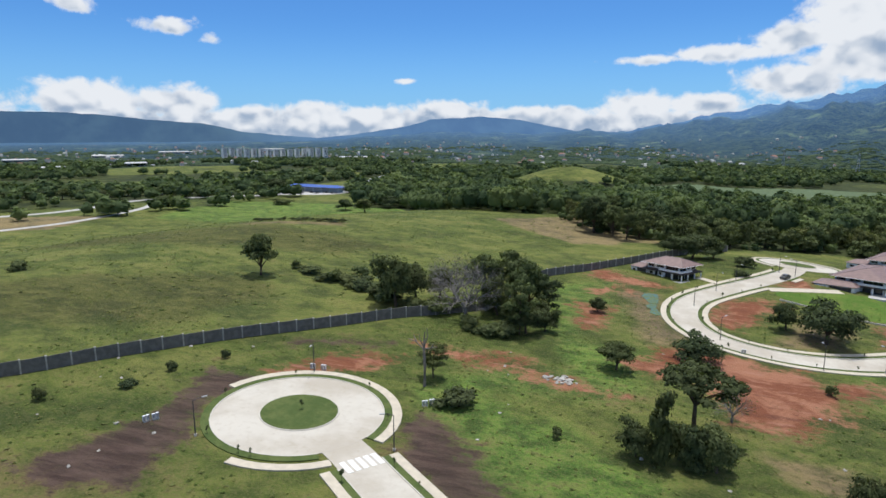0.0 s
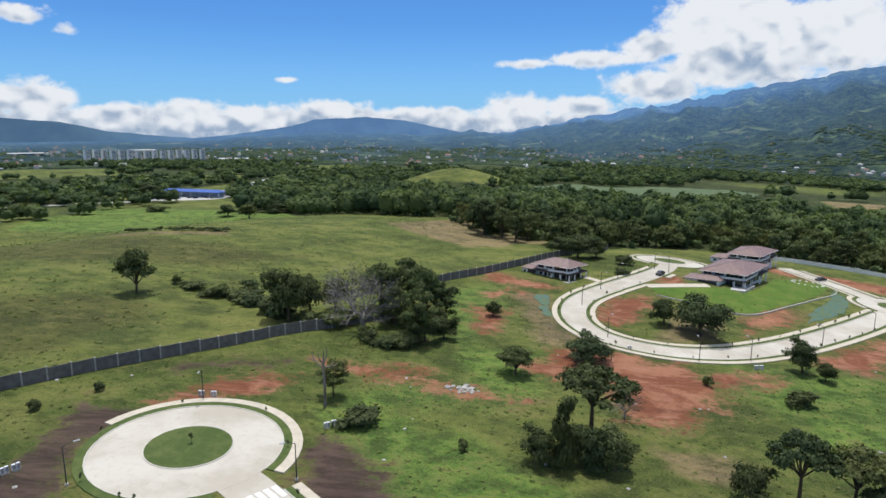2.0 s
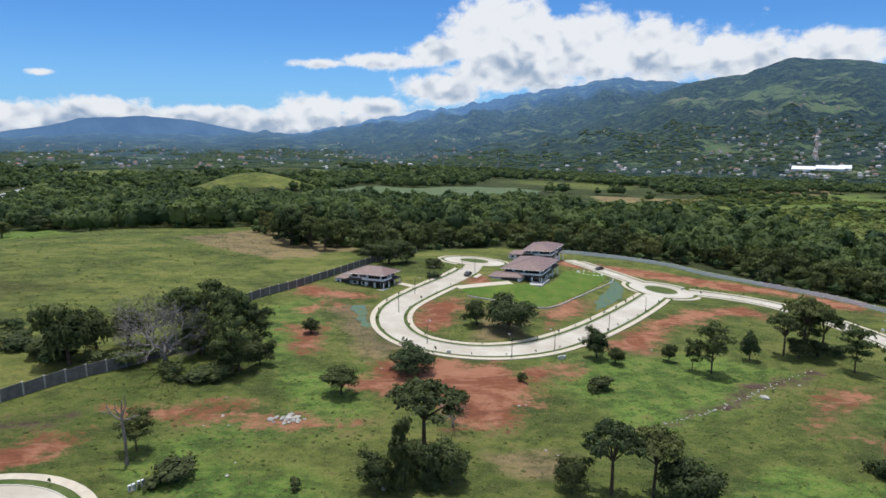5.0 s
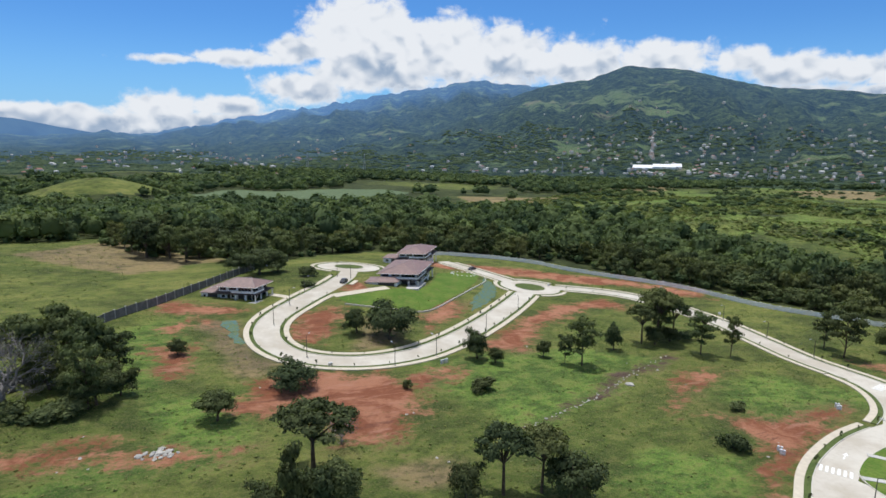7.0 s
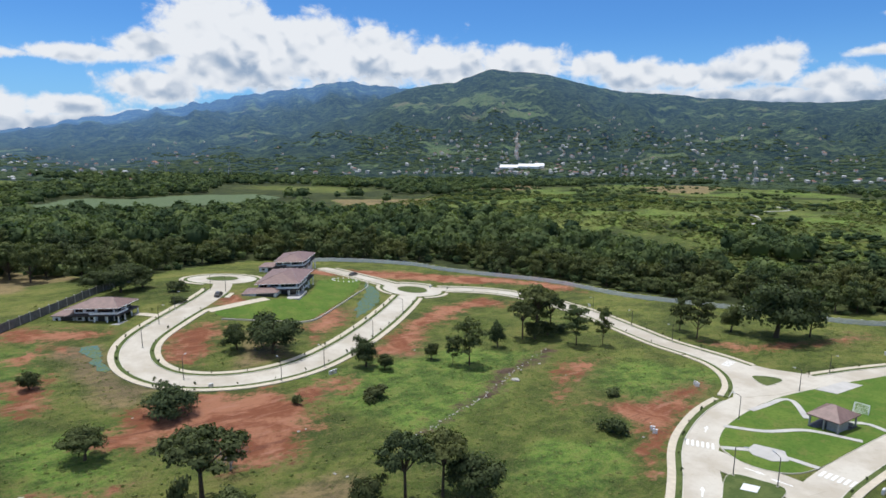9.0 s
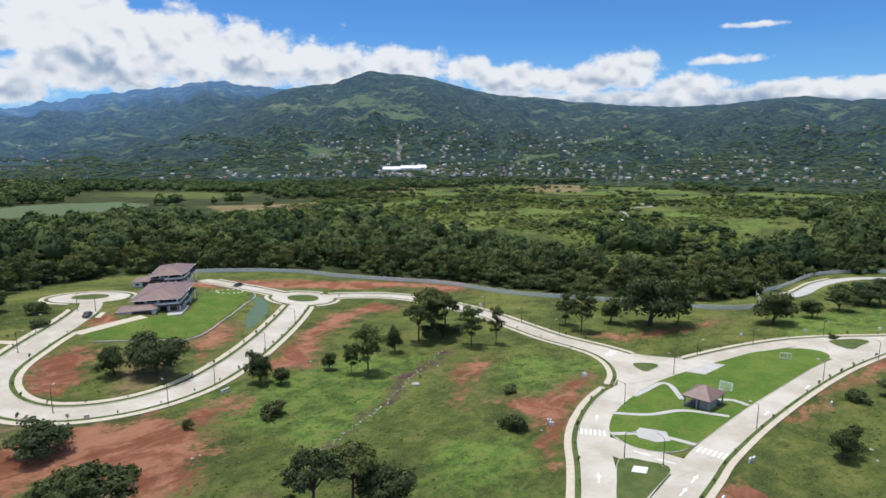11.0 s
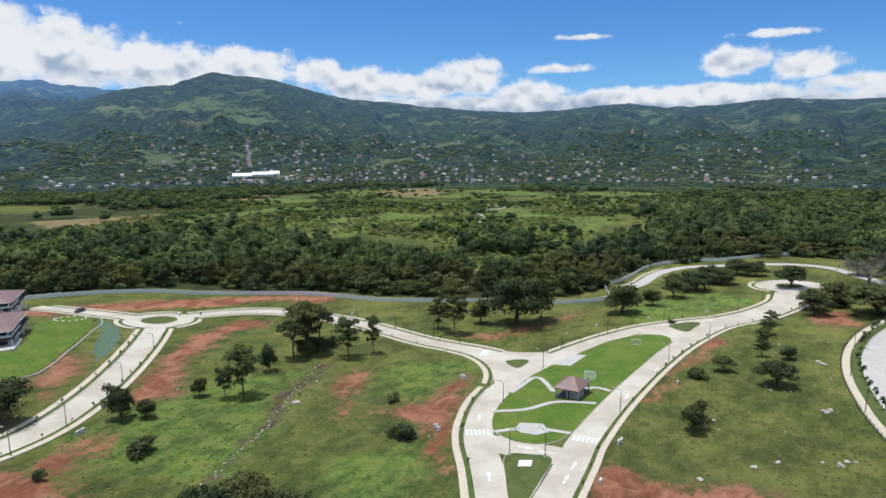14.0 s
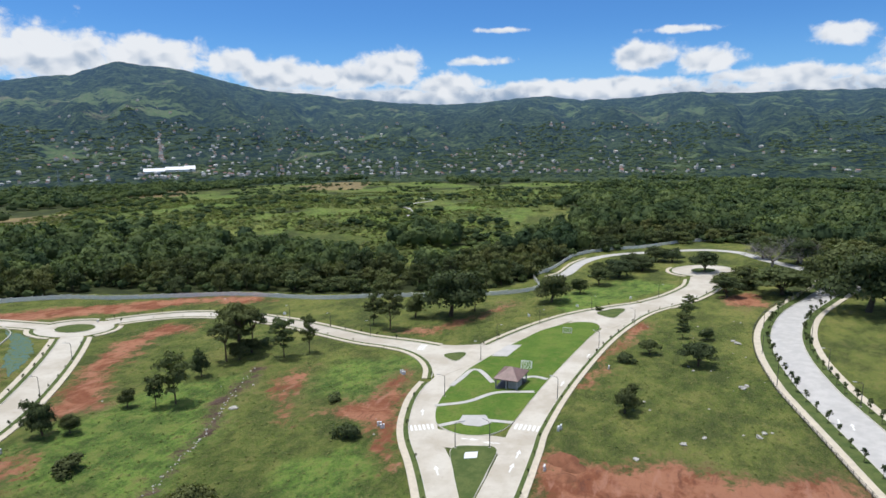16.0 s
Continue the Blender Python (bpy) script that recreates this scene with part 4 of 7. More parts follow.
slab("footpath", [(158.6, 65.4), (171.4, 63.2), (172.2, 58.8), (159.4, 60.6)], 0.31, NEWROAD, label="pale concrete play court on the lawn", category="paving", kind="structure", thick=0.1)
slab("footpath", [(91.9, 53.4), (94.5, 54.0), (95.6, 51.6), (93.0, 51.0)], 0.31, WHITE, label="white concrete pad on the median", category="paving", kind="structure", thick=0.1)


# ---- road paint ----
def stripes(cx, cy, heading, n, length, width, pitch):
    """A row of bars across a road that runs along heading (degrees from +x)."""
    c, s = math.cos(radians(heading)), math.sin(radians(heading))
    for i in range(n):
        o = (i - (n - 1) / 2) * pitch
        x, y = cx - s * o, cy + c * o
        line = np.array([(x - c * length / 2, y - s * length / 2), (x, y), (x + c * length / 2, y + s * length / 2)])
        ribbon("crosswalk_bar", line, width / 2, -width / 2, 0.125, PAINT, label="white painted crosswalk bar on concrete", category="road marking", kind="structure", thick=0.05)


stripes(-31.3, 74.6, -40, 5, 3.0, 0.8, 1.25)
stripes(103.9, 67.0, 28, 6, 2.8, 0.5, 0.95)
stripes(110.2, 44.4, 0, 6, 2.8, 0.55, 1.0)
stripes(162, 89.5, 98, 6, 2.4, 0.5, 1.0)


for x, y, h in ((86, 57, 27), (97, 43.6, 0), (91, 43.6, 0), (112, 70, 22), (140, 41, -5), (166, 37, -7), (128, -19.5, 174), (126, -21.5, -6), (101, 55, -85), (100.6, 50, 95)):
    c, s = math.cos(radians(h)), math.sin(radians(h))
    pts = [(-1.8, -0.15), (0.4, -0.15), (0.4, -0.5), (2.0, 0), (0.4, 0.5), (0.4, 0.15), (-1.8, 0.15)]
    v = [(x + a * c - b * s, y + a * s + b * c) for a, b in pts]
    tagged(mesh("road_arrow", [(px, py, ground_z(px, py) + 0.13) for px, py in v], [(0, 1, 5, 6), (2, 3, 4)], PAINT), "white painted arrow on the road", "road marking", kind="structure")


# ---- boundary walls ----
def panel_wall(name, line, high, pitch, mat, post_mat, label, stepped=True, thick=0.14):
    """A wall of precast panels between posts, following the land; each panel and post a piece."""
    pts = curve(line, pitch)
    root = empty(name, Matrix(), label, "wall", kind="structure")
    bm = bar(bmesh.new(), 0, 1, -thick / 2, thick / 2, -0.8, 1)
    pane = bpy.data.meshes.new("panel")
    bm.to_mesh(pane)
    bm.free()
    pane.materials.append(mat)
    bm = bar(bmesh.new(), -0.14, 0.14, -0.15, 0.15, -0.8, 1)
    bar(bm, -0.18, 0.18, -0.19, 0.19, 1, 1.05)
    pole = bpy.data.meshes.new("post")
    bm.to_mesh(pole)
    bm.free()
    pole.materials.append(post_mat)
    for i in range(len(pts)):
        x, y = pts[i]
        z = ground_z(x, y)
        d = pts[min(i + 1, len(pts) - 1)] - pts[max(i - 1, 0)]
        p = new("post", pole)
        p.parent = root
        p.matrix_basis = Matrix.LocRotScale((x, y, z), Euler((0, 0, math.atan2(d[1], d[0]))), (1, 1, high + 0.12))
        if i + 1 < len(pts):
            e = pts[i + 1] - pts[i]
            zz = max(z, ground_z(*pts[i + 1])) if stepped else (z + ground_z(*pts[i + 1])) / 2
            q = new("panel", pane)
            q.parent = root
            q.matrix_basis = Matrix.LocRotScale((x, y, zz), Euler((0, 0, math.atan2(e[1], e[0]))), (np.hypot(*e), 1, high + random.uniform(-0.05, 0.05)))
    return root


panel_wall("wall_west", [(-150, 30), (-125, 56), (-101.7, 79.1), (-90.9, 93.5), (-76.8, 109.9), (-58.5, 127.8), (-48.3, 138.6), (-36, 148.5), (-25.7, 161), (-19, 193), (-1, 213.5), (17.2, 233), (38, 257), (52, 272)],
           2.5, 4.0, PANEL, POST, "dark grey precast concrete boundary wall with posts")
panel_wall("wall_east", [(112, 290), (134, 291), (146, 287), (163, 275.5), (176, 261), (182, 243), (196, 220.5), (209.5, 196), (215, 160), (228, 133), (238.5, 104.4), (247, 82), (262, 70), (288, 77), (306, 72), (320, 69.5), (352, 64), (371, 46), (379, 27), (397, 6), (412, -18)],
           1.8, 3.6, FENCE, FENCE, "pale grey sheet fence along the woodland edge", stepped=False, thick=0.08)


def railing():
    line = stretch(SIDE, 55, 300)
    nrm = sides(line)
    line = curve(line - nrm * 9.5, 2.4)
    root = empty("railing", Matrix(), "low rail fence with dark posts along the sidewalk", "railing", kind="structure")
    bm = bar(bmesh.new(), -0.05, 0.05, -0.05, 0.05, -0.3, 1.25)
    po = bpy.data.meshes.new("post")
    bm.to_mesh(po)
    bm.free()
    po.materials.append(DARKMETAL)
    bm = bar(bmesh.new(), 0, 1, -0.02, 0.02, -0.03, 0.03)
    ra = bpy.data.meshes.new("rail")
    bm.to_mesh(ra)
    bm.free()
    ra.materials.append(DARKMETAL)
    for i, (x, y) in enumerate(line):
        z = ground_z(x, y)
        o = new("post", po)
        o.parent, o.matrix_basis = root, pose(x, y, z)
        if i + 1 < len(line):
            a, b = Vector((x, y, z)), Vector((*line[i + 1], ground_z(*line[i + 1])))
            for h in (0.45, 0.8, 1.15):
                o = new("rail", ra)
                o.parent = root
                o.matrix_basis = Matrix.LocRotScale(a + Vector((0, 0, h)), (b - a).to_track_quat("X", "Z"), ((b - a).length, 1, 1))


railing()


# ---- houses ----
def lerp2(quad, u, v):
    a, b, c, d = [Vector(q) for q in quad]
    return (a * (1 - u) + b * u) * (1 - v) + (d * (1 - u) + c * u) * v


def hip_roof(bm, quad, z0, z1, u0, u1, v0=0.5, v1=0.5, thick=0.22):
    """A hipped roof over a four-sided plan with its ridge from (u0, v0) to (u1, v1)."""
    e = [bm.verts.new((*q, z0)) for q in quad]
    r = [bm.verts.new((*lerp2(quad, u0, v0), z1)), bm.verts.new((*lerp2(quad, u1, v1), z1))]
    bm.faces.new((e[0], e[1], r[1], r[0]))
    bm.faces.new((e[1], e[2], r[1]))
    bm.faces.new((e[2], e[3], r[0], r[1]))
    bm.faces.new((e[3], e[0], r[0]))
    lo = [bm.verts.new((*q, z0 - thick)) for q in quad]
    for i in range(4):
        bm.faces.new((e[i], lo[i], lo[(i + 1) % 4], e[(i + 1) % 4]))
    bm.faces.new(lo[::-1])
    return bm


def inset(quad, d):
    c = sum((Vector(q) for q in quad), Vector((0, 0))) / 4
    out = []
    for q in quad:
        v = Vector(q) - c
        out.append(tuple(c + v * max(0.1, 1 - d * 1.35 / v.length)))
    return out


def prism(bm, quad, z0, z1):
    lo = [bm.verts.new((*q, z0)) for q in quad]
    hi = [bm.verts.new((*q, z1)) for q in quad]
    for i in range(4):
        bm.faces.new((lo[i], lo[(i + 1) % 4], hi[(i + 1) % 4], hi[i]))
    bm.faces.new(hi)
    bm.faces.new(lo[::-1])
    return bm


def facade(root, a, b, z0, z1, holes):
    """Windows on the wall from a to b: (start, end, sill, head, kind) in shares of length and metres above z0."""
    a, b = Vector(a), Vector(b)
    d = b - a
    n = Vector((d.y, -d.x)).normalized()
    turn = math.atan2(d.y, d.x)
    for s, e, lo, hi, kind in holes:
        p, w = a + d * s + n * 0.03, d.length * (e - s)
        m = pose(p.x, p.y, z0 + lo, 0, 0, math.degrees(turn))
        bm = bmesh.new()
        h = hi - lo
        for x0, x1, y0, y1 in ((-0.08, 0, 0, h), (w, w + 0.08, 0, h), (-0.08, w + 0.08, h, h + 0.08), (-0.08, w + 0.08, -0.08, 0)):
            bar(bm, x0, x1, -0.07, 0.03, y0, y1)
        win = part("window" if kind == "w" else ("garage_door" if kind == "g" else "doorway"), bm, TRIM if kind == "w" else DARKMETAL, root)
        win.matrix_basis = m
        k = max(1, round(w / 1.2)) if kind == "w" else 1
        for i in range(k):
            bm = bar(bmesh.new(), w * i / k + 0.03, w * (i + 1) / k - 0.03, -0.02, 0.02, 0, h)
            part("pane", bm, GLASS if kind != "g" else DARKMETAL, win)


def house(quad, ridge_uv, wing, wing_ridge, label, z, base_drop=2.0):
    """A two-storey house: lower storey with open porch, dark skirt roof, upper storey with a balcony, wide hipped roof, low tiled wing."""
    root = empty("house", Matrix(), label, "house", group="white houses of the estate")
    low, mid, eave, top = 2.3, 2.62, 4.65, 6.75
    inner, up, out, ins = inset(quad, 1.9), inset(quad, 1.7), inset(quad, -0.1), inset(quad, 1.66)
    part("lower_wall", prism(bmesh.new(), inner, z - base_drop, z + low), PLASTER, root)
    part("upper_wall", prism(bmesh.new(), up, z + low, z + eave - 0.1), PLASTER, root)
    bm = bmesh.new()
    for i in range(4):
        p = [(*out[i], z + low + 0.12), (*out[(i + 1) % 4], z + low + 0.12), (*ins[(i + 1) % 4], z + mid + 0.3), (*ins[i], z + mid + 0.3)]
        t = [bm.verts.new(q) for q in p]
        bm.faces.new(t)
        l = [bm.verts.new((q[0], q[1], z + low - 0.12)) for q in p[:2]]
        bm.faces.new((t[0], l[0], l[1], t[1]))
        bm.faces.new((l[0], bm.verts.new((*ins[i], z + low - 0.12)), bm.verts.new((*ins[(i + 1) % 4], z + low - 0.12)), l[1]))
    part("skirt_roof", bm, DARKTILE, root, "dark lower eave between the storeys")
    roof = part("roof", hip_roof(bmesh.new(), quad, z + eave, z + top, *ridge_uv, thick=0.16), ROOF, root, "brown tiled hipped roof")
    bm = bmesh.new()
    r0, r1 = lerp2(quad, ridge_uv[0], ridge_uv[2]), lerp2(quad, ridge_uv[1], ridge_uv[3])
    for q, r in ((quad[0], r0), (quad[3], r0), (quad[1], r1), (quad[2], r1)):
        tube(bm, [(*q, z + eave + 0.04), (*r, z + top + 0.03)], [0.09, 0.09], 6)
    tube(bm, [(*r0, z + top + 0.03), (*r1, z + top + 0.03)], [0.10, 0.10], 6)
    part("ridge_tiles", bm, ROOF_SIDE, roof)
    bm = bmesh.new()
    for i in range(4):
        a, b = Vector(quad[i]), Vector(quad[(i + 1) % 4])
        tube(bm, [(*a, z + eave - 0.09), (*b, z + eave - 0.09)], [0.07, 0.07], 5)
    part("gutter", bm, TRIM, roof)
    facade(root, inner[0], inner[1], z, 0, [(0.05, 0.16, 0.8, 1.7, "w"), (0.24, 0.31, 0.0, 1.9, "d"), (0.36, 0.50, 0.8, 1.7, "w"), (0.58, 0.74, 0.0, 2.0, "g"), (0.80, 0.98, 0.0, 2.1, "d")])
    facade(root, inner[1], inner[2], z, 0, [(0.03, 0.34, 0.05, 2.1, "d"), (0.40, 0.60, 0.1, 2.0, "d"), (0.66, 0.96, 0.05, 2.1, "d")])
    facade(root, up[0], up[1], z + mid + 0.3, 0, [(0.03, 0.22, 0.35, 1.35, "w"), (0.30, 0.52, 0.45, 1.2, "w"), (0.58, 0.97, 0.15, 1.4, "w")])
    facade(root, up[1], up[2], z + mid + 0.3, 0, [(0.03, 0.40, 0.1, 1.4, "w"), (0.46, 0.66, 0.35, 1.3, "w"), (0.72, 0.97, 0.1, 1.4, "w")])
    # white balcony parapet wrapped round the porch corner
    edge = inset(quad, 0.55)
    for (ua, va), (ub, vb) in (((0.42, 0.0), (1.0, 0.0)), ((1.0, 0.0), (1.0, 0.55))):
        a, b = lerp2(edge, ua, va), lerp2(edge, ub, vb)
        d = b - a
        bm = bar(bmesh.new(), 0, d.length, -0.08, 0.08, 0, 0.62, 0.02)
        part("balcony_parapet", bm, TRIM, root).matrix_basis = pose(a.x, a.y, z + mid - 0.02, 0, 0, math.degrees(math.atan2(d.y, d.x)))
    for u, v in ((0.52, 0.03), (0.76, 0.03), (0.975, 0.03), (0.975, 0.33), (0.975, 0.66), (0.975, 0.97)):
        p = lerp2(quad, u, v)
        part("column", bar(bmesh.new(), p.x - 0.18, p.x + 0.18, p.y - 0.18, p.y + 0.18, z - base_drop, z + low - 0.1), TRIM, root)
    w_in = inset(wing, 0.5)
    part("wing_wall", prism(bmesh.new(), w_in, z - base_drop, z + low - 0.05), PLASTER, root)
    part("wing_roof", hip_roof(bmesh.new(), wing, z + low + 0.02, z + low + 1.25, *wing_ridge, thick=0.14), ROOF, root, "brown tiled roof of the low wing")
    facade(root, w_in[0], w_in[1], z, 0, [(0.12, 0.26, 0.8, 1.6, "w"), (0.40, 0.92, 0.0, 1.9, "g")])
    terrace = [tuple(lerp2(quad, u, v)) for u, v in ((0.42, -0.16), (1.06, -0.16), (1.06, 0.3), (0.42, 0.3))]
    part("terrace", prism(bmesh.new(), terrace, z - base_drop, z + 0.08), NEWROAD, root, "pale concrete terrace")
    return root


house([(14.3, 215.0), (26.8, 206.6), (34.1, 214.2), (21.5, 222.8)], (0.36, 0.70, 0.5, 0.5), [(10.8, 218.6), (16.6, 214.6), (20.4, 219.6), (14.6, 223.6)], (0.35, 0.8), "white two-storey house with a brown hipped roof", 4.75, 2.5)
house([(73.6, 220.6), (87.2, 212.1), (103.0, 231.2), (90.0, 241.5)], (0.46, 0.56, 0.36, 0.70), [(68.0, 218.6), (79.2, 213.0), (84.0, 219.4), (73.4, 226.0)], (0.4, 0.8), "large white two-storey house with a brown hipped roof", 2.1, 2.8)
house([(99.4, 263.0), (111.4, 256.5), (125.5, 273.0), (113.3, 281.8)], (0.46, 0.58, 0.36, 0.68), [(94.5, 268.0), (103.2, 262.0), (109, 270), (101, 276)], (0.4, 0.8), "white two-storey house behind its neighbour, brown roof", 0.0, 4.5)


GREYPLASTER = plain("grey_plaster", (0.30, 0.31, 0.32), 0.85, 0.2, wear=0.1)


def gazebo():
    quad = [(131.6, 57.8), (131.4, 51.2), (140.2, 50.0), (140.6, 57.0)]
    z = ground_z(136, 54) + 0.25
    root = empty("gazebo", Matrix(), "small grey park pavilion with a brown hipped roof", "pavilion")
    # the floor's dark colour paints in the shade under the roof
    part("floor_slab", prism(bmesh.new(), inset(quad, 0.3), z - 0.4, z + 0.1), DARKMETAL, root, "floor slab coloured dark for the shade under the roof")
    part("roof", hip_roof(bmesh.new(), quad, z + 2.9, z + 5.0, 0.45, 0.55), ROOF, root, "brown tiled hipped roof")
    for u, v in ((0.08, 0.08), (0.92, 0.08), (0.92, 0.92), (0.08, 0.92), (0.5, 0.08), (0.5, 0.92)):
        p = lerp2(quad, u, v)
        part("column", bar(bmesh.new(), p.x - 0.16, p.x + 0.16, p.y - 0.16, p.y + 0.16, z, z + 2.9), GREYPLASTER, root)
    room = [tuple(lerp2(quad, u, v)) for u, v in ((0.55, 0.15), (0.9, 0.15), (0.9, 0.6), (0.55, 0.6))]
    part("room_wall", prism(bmesh.new(), room, z, z + 2.8), GREYPLASTER, root, "grey plastered store room")
    back = [tuple(lerp2(quad, u, v)) for u, v in ((0.1, 0.82), (0.9, 0.82), (0.9, 0.86), (0.1, 0.86))]
    part("low_wall", prism(bmesh.new(), back, z, z + 0.9), GREYPLASTER, root)


gazebo()


# ---- street furniture ----
def street_lamp():
    root = empty("street_lamp", Matrix(), "slim grey street lamp with a single arm", "street lamp", group="street lamps of the estate")
    part("base", bar(bmesh.new(), -0.2, 0.2, -0.2, 0.2, -0.2, 0.25, 0.03), KERB, root, "concrete footing")
    part("pole", tube(bmesh.new(), [(0, 0, 0.2), (0, 0, 2.5), (0, 0, 5.6)], [0.10, 0.085, 0.06], 8), DARKMETAL, root)
    part("arm", tube(bmesh.new(), [(0, 0, 5.5), (0.5, 0, 5.75), (1.5, 0, 5.85)], [0.05, 0.045, 0.04], 6), DARKMETAL, root)
    part("lamp_head", bar(bmesh.new(), 1.3, 2.1, -0.16, 0.16, 5.78, 5.92, 0.04), STEEL, root, "flat grey lamp head")
    return root


LAMP = street_lamp()
spots = [(-57.6, 73.2, 45), (-28.2, 79.6, 200), (-51.9, 101.4, -80), (64.9, 224.8, 150), (36.2, 200.6, -40), (27.6, 183.8, 0), (30.2, 156.8, 50), (49.5, 144.8, 95), (63.0, 148.4, 110), (88, 164, 120), (112, 182, 120),
         (123.0, 68.2, 90), (154.6, 67.6, 100), (128.9, 40.6, 85), (96.1, 56.6, -60), (98.2, 49.8, 60), (173.7, 34.6, 80), (205, 25, 75), (182.8, 182, 180), (181, 152, 180), (175.6, 131, 170), (170, 112, 160), (176, 68, -110), (200, 58, -120), (225, 42, -125),
         (250, 17, -120), (272, 8, -100), (195, -28, 80), (164, -25.5, 90), (138, -26, 90), (205, -16, -80), (176, -11.5, -90), (149, -11, -95), (61, 229, -40), (44, 212, -45)]
for i, (x, y, a) in enumerate(spots):
    m = pose(x, y, ground_z(x, y) + 0.1, 0, 0, a)
    if i == 0:
        LAMP.matrix_world = m
    else:
        copy_thing(LAMP, m)


def goal_frame():
    root = empty("football_goal", Matrix(), "small white football goal with a net", "goal", group="goals on the park lawn")
    bm = bmesh.new()
    for p, q in (((-1.5, 0, 0), (-1.5, 0, 2)), ((1.5, 0, 0), (1.5, 0, 2)), ((-1.5, 0, 2), (1.5, 0, 2)), ((-1.5, 0, 2), (-1.5, 0.9, 0)), ((1.5, 0, 2), (1.5, 0.9, 0)), ((-1.5, 0.9, 0), (1.5, 0.9, 0))):
        tube(bm, [p, q], [0.08, 0.08], 6)
    part("frame", bm, WHITE, root)
    bm = bmesh.new()
    for i in range(13):
        x = -1.5 + i * 0.25
        tube(bm, [(x, 0, 2), (x, 0.9, 0)], [0.018, 0.018], 3)
    for i in range(8):
        f = i / 8
        tube(bm, [(-1.5, 0.9 * f, 2 - 2 * f), (1.5, 0.9 * f, 2 - 2 * f)], [0.018, 0.018], 3)
    part("net", bm, WHITE, root)
    return root


g = goal_frame()
g.matrix_world = pose(150.6, 52.8, ground_z(150.6, 52.8) + 0.24, 0, 0, 95)
copy_thing(g, pose(189, 46.5, ground_z(189, 46.5) + 0.24, 0, 0, 280))


def meter_box():
    root = empty("utility_box", Matrix(), "white utility meter boxes on a low plinth", "utility box", group="utility boxes beside the sidewalks")
    part("plinth", bar(bmesh.new(), -0.5, 0.5, -0.25, 0.25, -0.2, 0.25, 0.02), KERB, root)
    for x in (-0.28, 0.28):
        b = part("cabinet", bar(bmesh.new(), x - 0.22, x + 0.22, -0.18, 0.18, 0.25, 1.05, 0.03), WHITE, root)
        part("door", bar(bmesh.new(), x - 0.18, x + 0.18, -0.2, -0.18, 0.32, 0.98), STEEL, b)
    return root


box = meter_box()
spots = [(101.0, 75.4, 120), (102.0, 76.6, 120), (92.1, 37.4, 0), (110.6, 37.6, 0), (111.6, 37.2, 0), (-28, 95.5, 30), (-27, 96.5, 30), (-66.5, 75.5, 60), (-67.3, 74.4, 60), (-53, 103, 0), (-50.8, 103.2, 0), (136, 85, 130), (137, 86, 130), (155, 30.2, 0),
         (62, 143.0, 10), (63.4, 143.4, 10), (186.5, 158, 90), (229, 48, 60), (246, 28, 50), (210, 64, 50), (150, 215, 20), (34, 149, 0)]
for i, (x, y, a) in enumerate(spots):
    m = pose(x, y, ground_z(x, y), 0, 0, a)
    if i == 0:
        box.matrix_world = m
    else:
        copy_thing(box, m)


def car(paint):
    root = empty("car", Matrix(), "parked dark car on the concrete street", "car", group="parked cars")
    bm = bmesh.new()
    prof = [(-2.15, 0.35), (-2.2, 0.75), (-1.95, 0.95), (-1.25, 1.0), (-0.75, 1.45), (0.75, 1.5), (1.45, 1.02), (2.1, 0.9), (2.2, 0.55), (2.1, 0.32)]
    L = [bm.verts.new((x, -0.85 + 0.12 * (z > 1.1), z)) for x, z in prof]
    R = [bm.verts.new((x, 0.85 - 0.12 * (z > 1.1), z)) for x, z in prof]
    for i in range(len(prof)):
        j = (i + 1) % len(prof)
        bm.faces.new((L[i], L[j], R[j], R[i]))
    bm.faces.new(L[::-1])
    bm.faces.new(R)
    part("body", bm, paint, root)
    bm = bmesh.new()
    for s in (-1, 1):
        bm.faces.new([bm.verts.new((x, s * 0.80, z)) for x, z in ((-1.1, 1.02), (-0.7, 1.4), (0.7, 1.44), (1.25, 1.04))])
    part("side_glass", bm, GLASS, root)
    for x in (-1.35, 1.35):
        for y in (-0.8, 0.8):
            w = part("wheel", tube(bmesh.new(), [(0, -0.1, 0), (0, 0.1, 0)], [0.33, 0.33], 14), DARKMETAL, root)
            w.location = (x, y, 0.33)
            part("rim", tube(bmesh.new(), [(0, -0.11, 0), (0, 0.11, 0)], [0.19, 0.19], 10), STEEL, w)
    return root


CARDARK = plain("dark_car_paint", (0.03, 0.032, 0.038), 0.3, 0.5)
c = car(CARDARK)
c.matrix_world = pose(60.8, 220.5, ground_z(60.8, 220.5) + 0.08, 0, 0, 52)
k = copy_thing(c, pose(131.8, 249.2, ground_z(131.8, 249.2) + 0.1, 0, 0, 20))
tagged(k, "dark pickup parked on the gravel beside the lawn")


# ---- trees ----
def clone(ob, m):
    """A copy of a thing at the pose m, whatever the first one's own scale."""
    return copy_thing(ob, m @ Matrix.Diagonal((1 / ob.scale[0], 1 / ob.scale[1], 1 / ob.scale[2], 1)))


